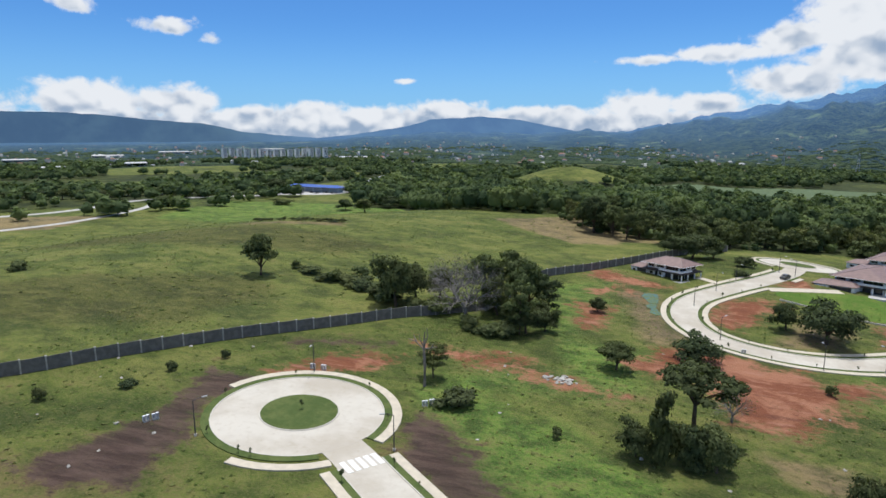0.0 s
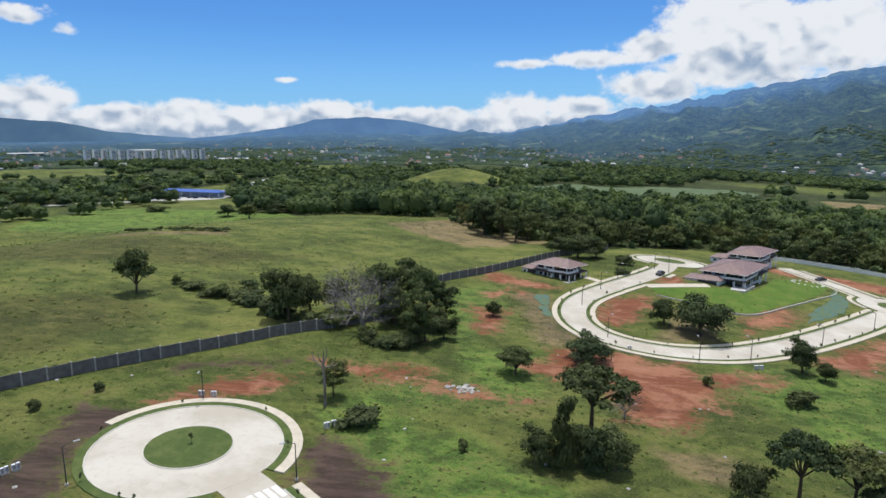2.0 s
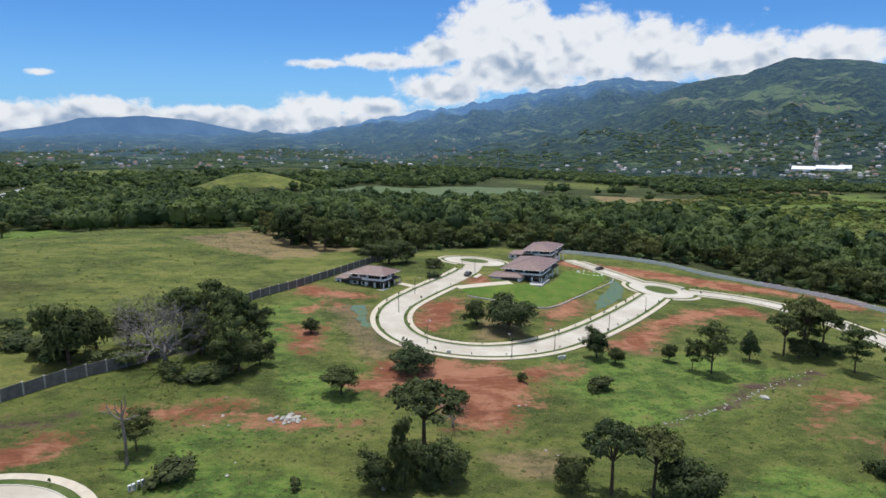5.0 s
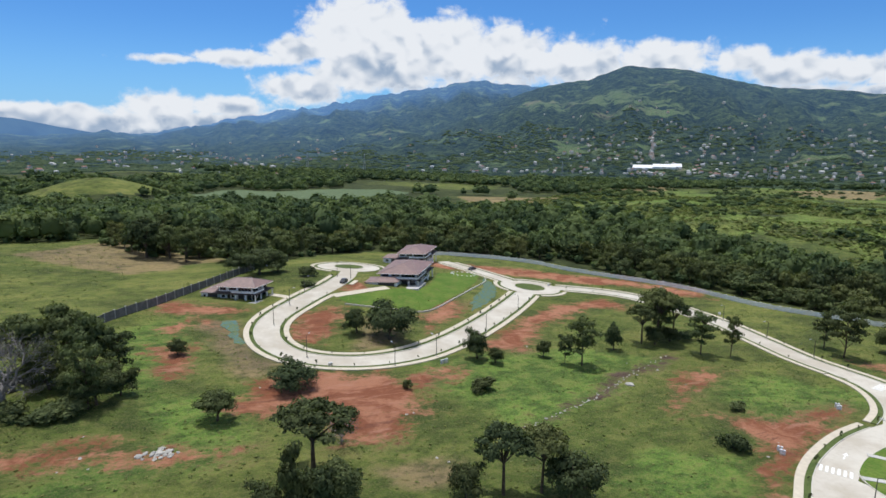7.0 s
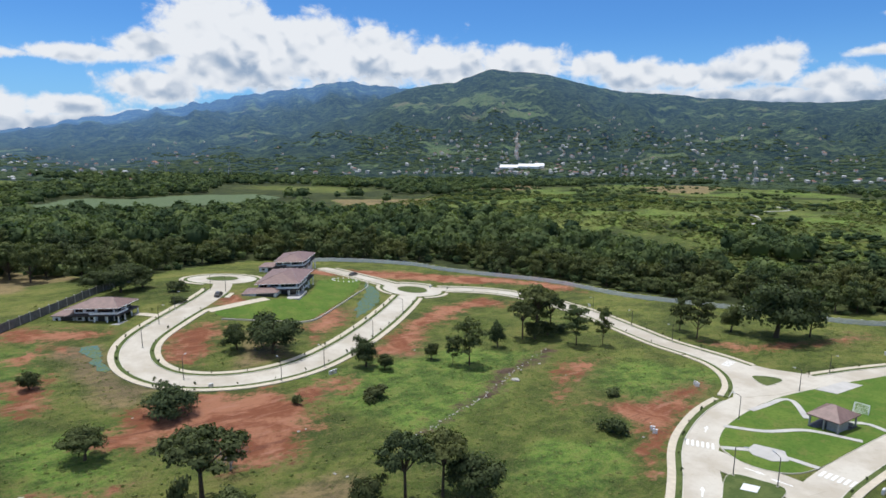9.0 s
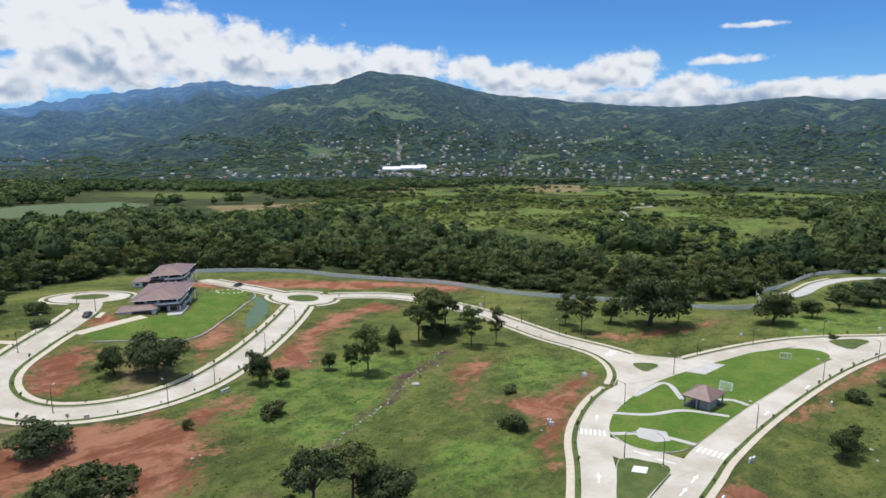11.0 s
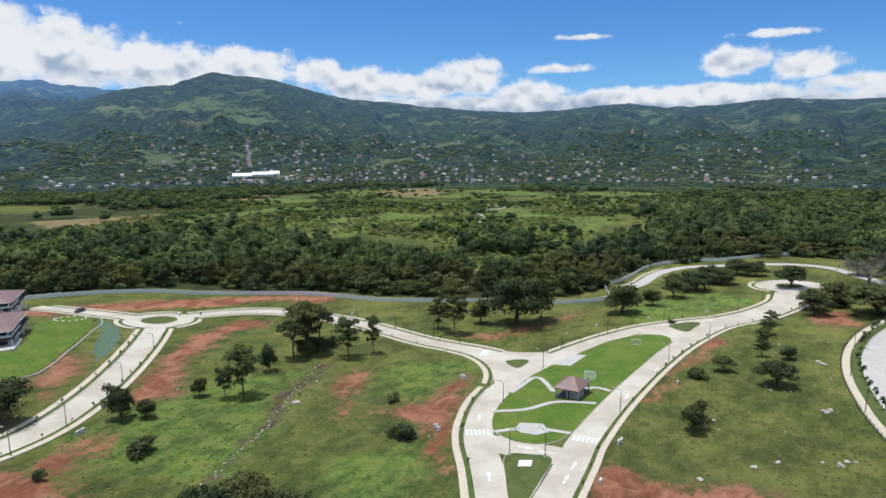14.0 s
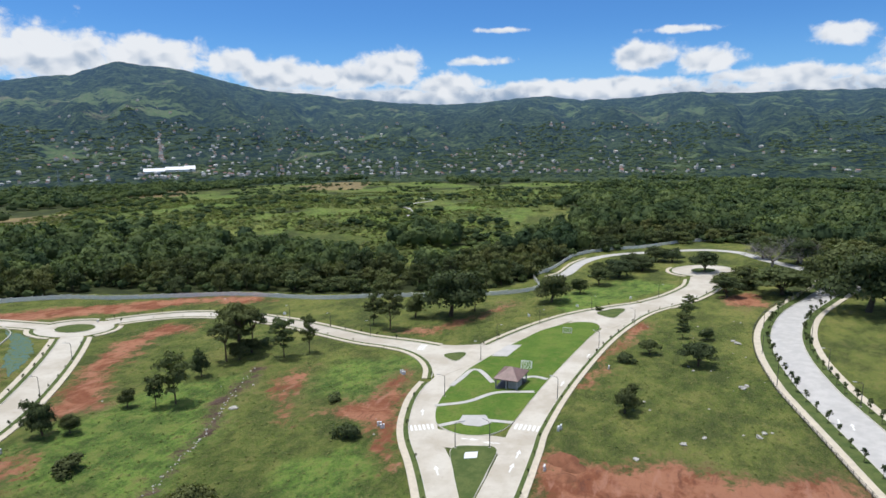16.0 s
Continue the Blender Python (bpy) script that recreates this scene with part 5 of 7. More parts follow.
def leaf_cloud(rng, lobes, count, size, flat=0.0):
    """Leaf sprays: small bent quads over ellipsoid lobes (x, y, z, rx, ry, rz). Returns corners and their soft normals."""
    lobes = np.array(lobes, float)
    vol = (lobes[:, 3] * lobes[:, 4] + lobes[:, 3] * lobes[:, 5]) ** 0.9
    pick = rng.choice(len(lobes), count, p=vol / vol.sum())
    d = rng.normal(size=(count, 3))
    d /= np.linalg.norm(d, axis=1)[:, None]
    d[:, 2] = np.where(d[:, 2] < -0.35, -d[:, 2] * 0.6, d[:, 2])
    r = rng.random(count) ** 0.33
    lump = 1 + 0.22 * np.sin(d[:, 0] * 5.1 + pick) * np.cos(d[:, 1] * 4.3 + pick * 2) + 0.12 * np.sin(d[:, 2] * 9 + pick)
    c = lobes[pick, :3] + d * lobes[pick, 3:] * (r * lump)[:, None]
    n = d + rng.normal(size=(count, 3)) * 0.5 + np.array([0, 0, 0.35 + flat])
    n /= np.linalg.norm(n, axis=1)[:, None]
    u = np.cross(n, rng.normal(size=(count, 3)))
    u /= np.linalg.norm(u, axis=1)[:, None]
    v = np.cross(n, u)
    s = size * (0.55 + 0.9 * rng.random(count))[:, None]
    a = c - u * s * 0.5 - v * s * 0.28
    b = c + u * s * 0.15 - v * s * 0.42 + n * s * 0.12
    e = c + u * s * 0.55 + v * s * 0.1
    f = c - u * s * 0.1 + v * s * 0.45 + n * s * 0.1
    verts = np.stack([a, b, e, f], 1).reshape(-1, 3)
    soft = d + 0.45 * n + np.array([0, 0, 0.15])
    soft /= np.linalg.norm(soft, axis=1)[:, None]
    return np.column_stack([verts, np.repeat(soft, 4, 0)])


def quads_mesh(name, verts, mat):
    verts, soft = verts[:, :3], verts[:, 3:]
    n = len(verts) // 4
    me = bpy.data.meshes.new(name)
    me.vertices.add(len(verts))
    me.vertices.foreach_set("co", verts.astype(np.float32).ravel())
    me.loops.add(4 * n)
    me.loops.foreach_set("vertex_index", np.arange(4 * n, dtype=np.int32))
    me.polygons.add(n)
    me.polygons.foreach_set("loop_start", np.arange(0, 4 * n, 4, dtype=np.int32))
    me.update(calc_edges=True)
    me.polygons.foreach_set("use_smooth", np.ones(n, bool))
    me.normals_split_custom_set_from_vertices(soft.astype(np.float32))
    me.materials.append(mat)
    return me


def branches(bm, rng, height, spread, fork, limbs, r0, tips=None, bends=0.12):
    """A trunk up to fork, then limbs rising to the crown. Tips collects their ends."""
    lean = rng.normal(size=2) * 0.04 * height
    top = (lean[0], lean[1], fork)
    tube(bm, [(0, 0, -0.4), (lean[0] * 0.4, lean[1] * 0.4, fork * 0.5), top], [r0 * 1.25, r0, r0 * 0.8], 8)
    for i in range(limbs):
        a = math.tau * (i + rng.random() * 0.6) / limbs
        tilt = radians(12 + 70 * rng.random())
        reach, up = spread * math.cos(tilt) * 0.92, fork + (height - fork) * (0.22 + 0.72 * math.sin(tilt))
        mid = (lean[0] + math.cos(a) * reach * 0.45, lean[1] + math.sin(a) * reach * 0.45, fork + (up - fork) * 0.55)
        end = (lean[0] + math.cos(a + bends) * reach, lean[1] + math.sin(a + bends) * reach, up)
        tube(bm, [top, mid, end], [r0 * 0.55, r0 * 0.34, r0 * 0.12], 6)
        if tips is not None:
            tips.append((top, mid, end))
    return bm


def tree_kind(kind, seed):
    """One unit tree: 10 m high and 10 m wide, as an Empty with trunk and crown."""
    rng = np.random.default_rng(seed)
    words = {"round": ("dense round-crowned broadleaf tree on the grass", "tree"), "umbrella": ("spreading umbrella-crowned tree with a short trunk", "tree"), "airy": ("open feathery tree with a thin pale trunk", "tree"),
             "tall": ("narrow dark upright tree", "tree"), "bush": ("low leafy shrub on the grass", "shrub"), "bare": ("grey tree with bare spreading branches", "tree"), "parasol": ("tall flat-crowned tree on a bare trunk", "tree"), "edge": ("broadleaf tree at the edge of the dense wood", "tree")}
    root = empty("bush" if kind == "bush" else "tree", Matrix(), *words[kind])
    bm, tips = bmesh.new(), []
    lobes = []
    if kind == "round":
        branches(bm, rng, 8.5, 4, 2.6, 6, 0.36, tips)
        lobes = [(rng.normal() * 2.0, rng.normal() * 2.0, 2.9 + rng.random() * 4.8, 1.5 + rng.random(), 1.5 + rng.random(), 1.1 + rng.random() * 0.7) for _ in range(16)] + [(0, 0, 4.3, 3.9, 3.9, 3.7)]
        n, s, mat = 7000, 0.40, LEAF_DARK if seed % 3 else LEAF
    elif kind == "umbrella":
        branches(bm, rng, 8.2, 4.4, 1.9, 11, 0.30, tips)
        lobes = [(e[0] * 1.05, e[1] * 1.05, e[2], 1.3, 1.3, 0.7) for _, _, e in tips] + [(math.cos(a) * r, math.sin(a) * r, 5.2 + rng.random() * 2.6 - r * 0.5, 1.5 + rng.random() * 0.6, 1.5 + rng.random() * 0.6, 0.9 + rng.random() * 0.5) for a, r in zip(rng.random(17) * math.tau, rng.random(17) ** 0.7 * 3.7)] + [(0, 0, 5.6, 3.3, 3.3, 2.7)]
        n, s, mat = 6600, 0.38, LEAF_DARK if seed % 2 else LEAF
    elif kind == "parasol":
        branches(bm, rng, 8.8, 4.6, 4.6, 12, 0.24, tips)
        lobes = [(e[0], e[1], 0.5 * e[2] + 4.0, 1.0 + rng.random() * 0.6, 1.0 + rng.random() * 0.6, 0.55) for _, _, e in tips]
        lobes += [(math.cos(a) * r, math.sin(a) * r, 8.6 - 0.12 * r * r + rng.normal() * 0.35, 0.9 + rng.random() * 0.5, 0.9 + rng.random() * 0.5, 0.5 + rng.random() * 0.3) for a, r in zip(rng.random(26) * math.tau, rng.random(26) ** 0.6 * 4.0)]
        n, s, mat = 5600, 0.34, LEAF if seed % 2 else LEAF_DARK
    elif kind == "airy":
        # limbs leave the trunk one above another, each with feathery clumps
        tube(bm, [(0, 0, -0.4), (0.2, 0.1, 3), (-0.1, 0.2, 6), (0.1, 0.1, 9.0)], [0.26, 0.20, 0.13, 0.05], 7)
        for i in range(15):
            z0 = 2.2 + 6.0 * i / 14
            a, up = i * 2.4 + rng.random() * 0.6, 0.8 + 1.4 * rng.random()
            reach = (4.3 - 0.5 * abs(z0 - 5.2)) * (0.65 + 0.4 * rng.random())
            mid = (math.cos(a) * reach * 0.5, math.sin(a) * reach * 0.5, z0 + up * 0.6)
            end = (math.cos(a + 0.15) * reach, math.sin(a + 0.15) * reach, min(9.4, z0 + up))
            tube(bm, [(0, 0.1, z0), mid, end], [0.10, 0.07, 0.03], 5)
            tips.append(((0, 0, z0), mid, end))
        lobes = [(e[0], e[1], e[2] + 0.1, 1.3 + rng.random() * 0.9, 1.3 + rng.random() * 0.9, 0.65 + rng.random() * 0.4) for _, _, e in tips] + [(m[0], m[1], m[2] + 0.3, 1.1, 1.1, 0.55) for _, m, _ in tips[4:]] + [(0, 0, 9.0, 1.4, 1.4, 0.8)]
        n, s, mat = 3400, 0.42, LEAF if seed % 2 else LEAF_DARK
    elif kind == "tall":
        branches(bm, rng, 9.4, 2.2, 1.4, 7, 0.30, tips)
        lobes = [(rng.normal() * 1.1, rng.normal() * 1.1, z, 4.2 - z * 0.27, 4.2 - z * 0.27, 1.5) for z in np.linspace(1.6, 8.8, 9)]
        n, s, mat = 3200, 0.6, LEAF_DARK
    elif kind == "bush":
        branches(bm, rng, 6, 3.5, 0.8, 6, 0.22, tips)
        lobes = [(rng.normal() * 2.2, rng.normal() * 2.2, 2.4 + rng.random() * 3.4, 1.9 + rng.random(), 1.9 + rng.random(), 1.7 + rng.random()) for _ in range(9)] + [(0, 0, 3.5, 3.8, 3.8, 3.6)]
        n, s, mat = 1500, 0.95, LEAF if seed % 2 else LEAF_DARK
    elif kind == "edge":
        branches(bm, rng, 8.2, 3.6, 3.0, 5, 0.30, tips)
        lobes = [(rng.normal() * 2.1, rng.normal() * 2.1, 3.4 + rng.random() * 4.8, 1.5 + rng.random() * 0.9, 1.5 + rng.random() * 0.9, 1.0 + rng.random() * 0.7) for _ in range(16)] + [(0, 0, 4.8, 3.6, 3.6, 3.3)]
        n, s, mat = 1500, 0.72, (LEAF_DARK, LEAF, LEAF_PALE)[seed % 3]
    else:
        # a wide dome of bare limbs, forking again and again
        twigs = bmesh.new()

        def fork(p, way, length, r, level):
            q = p + way * length
            tube(bm if level < 2 else twigs, [p, p.lerp(q, 0.5) + Vector(rng.normal(size=3) * 0.06 * length), q], [r, r * 0.8, r * 0.62], 6 if level < 2 else 3)
            if level == 5:
                tips.append((p, p, q))
                return
            for k in range(3 if level < 4 else 2):
                turn = (way + Vector(rng.normal(size=3)) * (0.55 if level else 0.85) + Vector((way.x, way.y, 0)) * 0.25 + Vector((0, 0, 0.10 if level < 3 else -0.02))).normalized()
                turn.z = max(turn.z, -0.05)
                fork(q, turn, length * (0.86 if level else 0.72) * (0.8 + 0.4 * rng.random()), r * 0.58, level + 1)
        tube(bm, [(0, 0, -0.4), (0.05, 0, 1.1), (0, 0.05, 2.2)], [0.46, 0.36, 0.32], 8)
        for k in range(5):
            a = math.tau * (k + 0.5 * rng.random()) / 5
            fork(Vector((0, 0.05, 2.1)), Vector((math.cos(a) * 0.75, math.sin(a) * 0.75, 0.75)).normalized(), 2.1, 0.22, 0)
        part("twig_spray", twigs, TWIG, root)
    part("trunk", bm, TWIG if kind == "bare" else BARK, root)
    if kind == "bare":
        lobes = [(*e, 0.7, 0.7, 0.5) for _, _, e in tips[::9]]
        n, s, mat = 320, 0.30, LEAF_PALE
    crown = new("crown", quads_mesh("crown", leaf_cloud(rng, lobes, n, s), mat))
    crown.parent = root
    return root


KINDS = {k: [tree_kind(k, 40 + 10 * i + j) for j in range(n)] for i, (k, n) in enumerate((("round", 4), ("umbrella", 3), ("airy", 4), ("tall", 2), ("bush", 4), ("bare", 2), ("edge", 6), ("parasol", 3)))}
first_use = set()


def plant(kind, x, y, high, wide, label="", group="", lift=0.0):
    proto = KINDS[kind][random.randrange(len(KINDS[kind]))]
    m = pose(x, y, ground_z(x, y) + lift, 0, 0, random.uniform(0, 360)) @ Matrix.Diagonal((wide / 10, wide / 10, high / 10, 1))
    if proto.name not in first_use:
        first_use.add(proto.name)
        proto.matrix_world = m
        ob = proto
    else:
        ob = clone(proto, m)
        for key in ("group",):
            if key in ob:
                del ob[key]
    return tagged(ob, label, group=group)


# trees and shrubs by kind: x, y, height, crown width
ROUND = [(0.7, 166.9, 4.3, 5.0), (22.9, 137.8, 6.6, 10.7), (56.0, 164.2, 11.0, 14.6), (48.8, 171.6, 7.9, 6.9), (73.0, 143.7, 8.8, 6.8), (75.9, 139.2, 4.7, 4.8), (91.6, 139.6, 5.1, 4.2), (116.3, 138.3, 8.4, 5.3), (18.6, 90.5, 7.2, 7.2), (7.2, 91.0, 6.4, 5.6), (13.6, 92.5, 7.0, 6.0), (311.4, 32.5, 8.5, 12), (316, 27.5, 8, 11), (337, 18.7, 9, 14), (333, 9.9, 8, 12), (343, -35, 13, 17), (325.5, -47.8, 14, 18), (52.3, 78.4, 8.6, 10.0), (36.5, 84.8, 6.6, 5.5), (-51.2, 147.8, 14.5, 12.6), (-24.7, 152.0, 10.9, 8.7), (-11.8, 144.7, 6.3, 5.5), (123.9, 24.4, 7.0, 6.3), (189.1, 2.5, 4.4, 5.8), (203.9, 93.9, 21.5, 23.1), (198.6, 106.6, 10.4, 8.8), (235.8, 59.8, 13.5, 14.8), (253.8, 49.9, 7.5, 9.0), (290.7, 35.5, 9.4, 16.7), (308.6, 25.3, 8.1, 14.5), (228.6, -51.8, 24.7, 29.7), (257.1, -51.0, 19.7, 24.5), (273.2, -47.7, 15.2, 19.0), (34.5, 242.4, 9.7, 12.8), (28.3, 250.4, 7.6, 11.1), (37.7, 263.7, 7.4, 14.0), (42.4, 246.2, 7.0, 8.9), (-314.0, 549.9, 15.3, 22.6), (-189.1, 432.8, 9.3, 13.0), (-168.2, 418.6, 10.5, 14.2), (-161.0, 454.5, 10.0, 17.9), (-137.1, 468.1, 9.2, 13.6), (-340.6, 421.2, 8.9, 20.2)]
UMBRELLA = [(291.0, 45.8, 8.0, 9.0), (272.8, -17.9, 9.5, 12), (261.4, -9.1, 8.5, 12), (4.8, 126.6, 6.2, 8.2), (-97.8, 159.4, 12.7, 10.5), (-17.5, 158.0, 14.0, 11.0), (-23.1, 165.8, 15.0, 12.0), (162.4, 6.5, 6.9, 10.8), (170.8, 19.4, 4.7, 6.5), (272.8, 43.3, 9.2, 11.2), (305.1, -4.1, 10.5, 15.6), (250.7, -9.2, 8.9, 12.0), (255.8, -30.1, 11.3, 25.1), (-2.6, 291.7, 17.5, 15.9), (6.3, 288.0, 14.2, 11.4), (11.8, 280.2, 14.7, 10.1)]
BUSH = [(62.9, 124.3, 3.8, 5.9), (112.2, 94.0, 2.4, 3.3), (94.2, 80.7, 4.4, 5.1), (46.4, 130.3, 2.7, 2.1), (-75.5, 163.3, 4.1, 5.4), (-70.4, 171.9, 3.6, 4.6), (-69.7, 161.6, 3.4, 7.8), (-63.8, 157.9, 4.3, 6.1), (-57.9, 153.5, 4.8, 7.4), (-40.6, 147.6, 3.9, 6.3), (-46.3, 147.3, 3.9, 5.1), (-29.7, 139.9, 3.4, 5.4), (-23.8, 136.8, 3.2, 6.6), (-92.6, 171.6, 3.2, 3.2), (-71.0, 101.2, 2.5, 1.6), (-76.7, 92.6, 2.5, 2.1), (-88.3, 74.5, 2.7, 2.1), (-79.1, 83.8, 1.6, 2.6), (-166.3, 139.7, 3.3, 5.4), (-22.5, 97.9, 3.5, 6.6), (-5.1, 92.6, 2.2, 1.8), (161.9, 25.8, 3.7, 4.6), (224.3, 39.0, 2.2, 2.7), (50.9, 233.6, 4.9, 5.6), (46.8, 218.0, 3.2, 4.4), (-255.1, 454.7, 6.4, 14.1)]
AIRY = [(97.6, 130.2, 13.0, 9.4), (139.1, 126.5, 12.6, 9.2), (146.1, 121.9, 12.0, 5.6), (-17.4, 139.7, 12.7, 8.3), (-29.9, 107.7, 6.7, 6.1), (189.5, 9.6, 5.2, 4.4), (201.2, 9.2, 5.8, 5.0), (217.6, 7.7, 5.6, 5.4), (232.6, 5.7, 5.0, 5.7), (179.9, 109.0, 14.4, 10.7), (184.0, 117.4, 11.7, 7.6), (213.2, 86.7, 12.9, 11.4), (17.8, 292.5, 12.8, 10.5)]
PARASOL = [(129.8, 140.8, 13.6, 10.4), (136.6, 141.1, 18.5, 15.1), (144.7, 142.2, 13.6, 10.9), (16.6, 101.0, 13.6, 15.0), (42.8, 83.8, 12.8, 10.6), (49.0, 82.0, 12.6, 9.6)]
TALL = [(10.3, 90.1, 12.1, 5.3), (15.1, 89.8, 6.8, 4.8), (266.7, -18.1, 9.1, 8.7)]
BARE = [(24.2, 109.7, 6.7, 5.2), (-31.5, 144.0, 17.0, 15.0), (-37.5, 158.0, 15.0, 12.0), (318.7, -36, 15.0, 19.0), (326, -50, 14.0, 15.0)]

for kind, table in (("round", ROUND), ("umbrella", UMBRELLA), ("parasol", PARASOL), ("airy", AIRY), ("tall", TALL), ("bush", BUSH), ("bare", BARE)):
    for x, y, h, w in table:
        plant(kind, x, y, h * (1.22 if kind in ("bush", "round", "umbrella") else 1.02), w * 1.04, lift=(-0.11 if kind in ("bush", "round") else -0.04) * h)


for kind, x, y, h, w in (("round", -47, 153, 12, 10), ("round", -42, 158, 11, 9), ("umbrella", -30, 164, 15.5, 13), ("round", -20, 148, 8, 8), ("round", -16, 141, 7, 8), ("round", -26, 156, 9, 9), ("bush", -38, 147, 4, 6), ("bush", -67, 162, 4, 7), ("bush", -77, 163, 3, 7), ("bush", -86, 168, 3, 7),
                         ("bush", -20, 138, 4, 6), ("round", 133, 138.5, 6.5, 7), ("round", 140.5, 139.5, 5.5, 8), ("bush", 147.5, 139.5, 3.5, 6), ("airy", 141, 144, 12, 8), ("airy", 94, 133, 8, 5), ("round", -14, 150, 7, 7), ("airy", -12, 156, 10, 8), ("bush", -54, 150, 4.5, 8), ("bush", -58, 157, 4.5, 7)):
    plant(kind, x, y, h, w)
for i in range(15):
    plant("bush", -162 + 3.6 * i + random.uniform(-1, 1), 262 - 0.7 * i + random.uniform(-0.6, 0.6), random.uniform(1.6, 2.8), random.uniform(2.0, 4.6))
for i in range(16):
    f = i / 15
    plant("round", -520 + 120 * f + random.uniform(-4, 4), 405 + 105 * f + random.uniform(-4, 4), random.uniform(8, 11), random.uniform(14, 18), "dark hedgerow tree beside the far road", "hedgerow trees")
ribbon("road", curve([(-430, 190), (-375, 250), (-347, 304), (-341, 345), (-348, 400), (-372, 450)]), 3.2, -3.2, 0.08, NEWROAD, label="pale far road across the pasture", category="road", kind="structure")
ribbon("road", curve([(-450, 300), (-405, 350), (-392, 395), (-398, 450), (-352, 500), (-300, 530)]), 4.5, -4.5, 0.08, NEWROAD, label="grey far highway beyond the pasture", category="road", kind="structure")
ribbon("road", curve([(660, 284), (632, 258), (585, 262), (556, 266), (530, 246), (495, 228.6), (470, 224)]), 1.3, -1.3, 0.35, NEWROAD, label="pale dirt track through the meadow", category="road", kind="structure", thick=1.0)


def dead_tree(x, y):
    root = empty("dead_tree", pose(x, y, ground_z(x, y)), "tall dead grey tree with broken limbs", "tree")
    bm = tube(bmesh.new(), [(0, 0, -0.3), (0.1, 0, 4), (-0.1, 0.1, 7.6), (0.1, 0.1, 10.6)], [0.36, 0.28, 0.22, 0.09], 9)
    for p, q, r in (((-0.1, 0.1, 7.2), (-1.6, 0.5, 8.4), (-3.2, 0.4, 9.0)), ((0, 0.1, 7.4), (1.2, -0.2, 7.6), (2.4, 0.3, 7.9)), ((0, 0.1, 8), (0.5, 0.6, 9.6), (0.3, 0.9, 11.2)), ((0, 0.1, 7.6), (-0.7, -0.4, 9.2), (-0.9, -0.2, 10.4)),
                    ((-1.6, 0.5, 8.4), (-2.2, 0.9, 9.3), (-2.3, 1.0, 9.8)), ((1.2, -0.2, 7.6), (1.8, -0.8, 8.3), (2.0, -0.9, 8.7))):
        tube(bm, [p, q, r], [0.15, 0.1, 0.05], 6)
    part("trunk", bm, plain("dead_wood", (0.24, 0.21, 0.18), 0.9, 0.1, wear=0.25), root)


dead_tree(-30.4, 103.4)


# young trees planted along the verges
def sapling():
    root = empty("sapling", Matrix(), "young planted tree in the grass verge", "sapling", group="saplings along the verges")
    part("trunk", tube(bmesh.new(), [(0, 0, -0.1), (0.03, 0, 0.9), (0, 0.02, 1.7)], [0.045, 0.035, 0.02], 5), BARK, root)
    rng = np.random.default_rng(5)
    o = new("crown", quads_mesh("crown", leaf_cloud(rng, [(0, 0, 1.7, 0.5, 0.5, 0.5), (0.2, 0.1, 1.3, 0.4, 0.4, 0.35), (-0.15, -0.1, 2.1, 0.35, 0.35, 0.35)], 110, 0.26), LEAF_DARK))
    o.parent = root
    return root


SAP = sapling()
made = 0
for line, s0, s1, off, gap in ((LOOP, 25, L_LOOP - 18, -4.1, 9), (LOOP, 45, L_LOOP - 18, 4.1, 11), (BACK, RB2 + 15, L_BACK - 30, 4.1, 9), (BACK, RB2 + 15, L_BACK - 36, -4.1, 12), (LEFT, 0, 85, 3.9, 8), (LEFT, 112, 300, 3.9, 10), (RIGHT, 5, 300, -4.1, 8),
                              (MAIN, 20, 70, -6.7, 8), (SIDE, 60, 290, 5.2, 7.5), (SIDE, 60, 290, -5.2, 7.5), (STEM, 22, 60, 4.1, 7), (STEM, 22, 60, -4.1, 8)):
    pts = stretch(line, s0, s1)
    nrm = sides(pts)
    for i in range(0, len(pts), max(1, int(gap / 2))):
        x, y = pts[i] + nrm[i] * (off + random.uniform(-0.3, 0.3))
        k = random.uniform(0.6, 1.4) * (1.3 if line is SIDE else 0.55)
        m = pose(x, y, ground_z(x, y) + 0.15, 0, 0, random.uniform(0, 360)) @ Matrix.Diagonal((k, k, k, 1))
        if made == 0:
            SAP.matrix_world = m
        else:
            clone(SAP, m)
        made += 1
for a in (-90, 10, 60, 120, 175, 230, 262):
    x, y = -46.8 + 14.8 * math.cos(radians(a)), 85.6 + 14.8 * math.sin(radians(a))
    clone(SAP, pose(x, y, ground_z(x, y) + 0.15, 0, 0, a) @ Matrix.Diagonal((0.5, 0.5, 0.5, 1)))
clone(SAP, pose(-46.8, 86.4, ground_z(-46.8, 86.4) + 0.26) @ Matrix.Diagonal((0.7, 0.7, 0.7, 1)))


# ---- the woods ----
def scatter(count, test, box, gap, seed):
    rng = np.random.default_rng(seed)
    cells, out = {}, []
    x = rng.uniform(box[0], box[1], count * 14)
    y = rng.uniform(box[2], box[3], count * 14)
    ok = test(x, y)
    for px, py in zip(x[ok], y[ok]):
        k = (int(px // gap), int(py // gap))
        if any((px - qx) ** 2 + (py - qy) ** 2 < gap * gap for i in (-1, 0, 1) for j in (-1, 0, 1) for qx, qy in cells.get((k[0] + i, k[1] + j), ())):
            continue
        cells.setdefault(k, []).append((px, py))
        out.append((px, py))
        if len(out) >= count:
            break
    return out


def in_view(x, y, a0=-58, a1=112):
    az = np.degrees(np.arctan2(x, y))
    return (az > a0) & (az < a1)


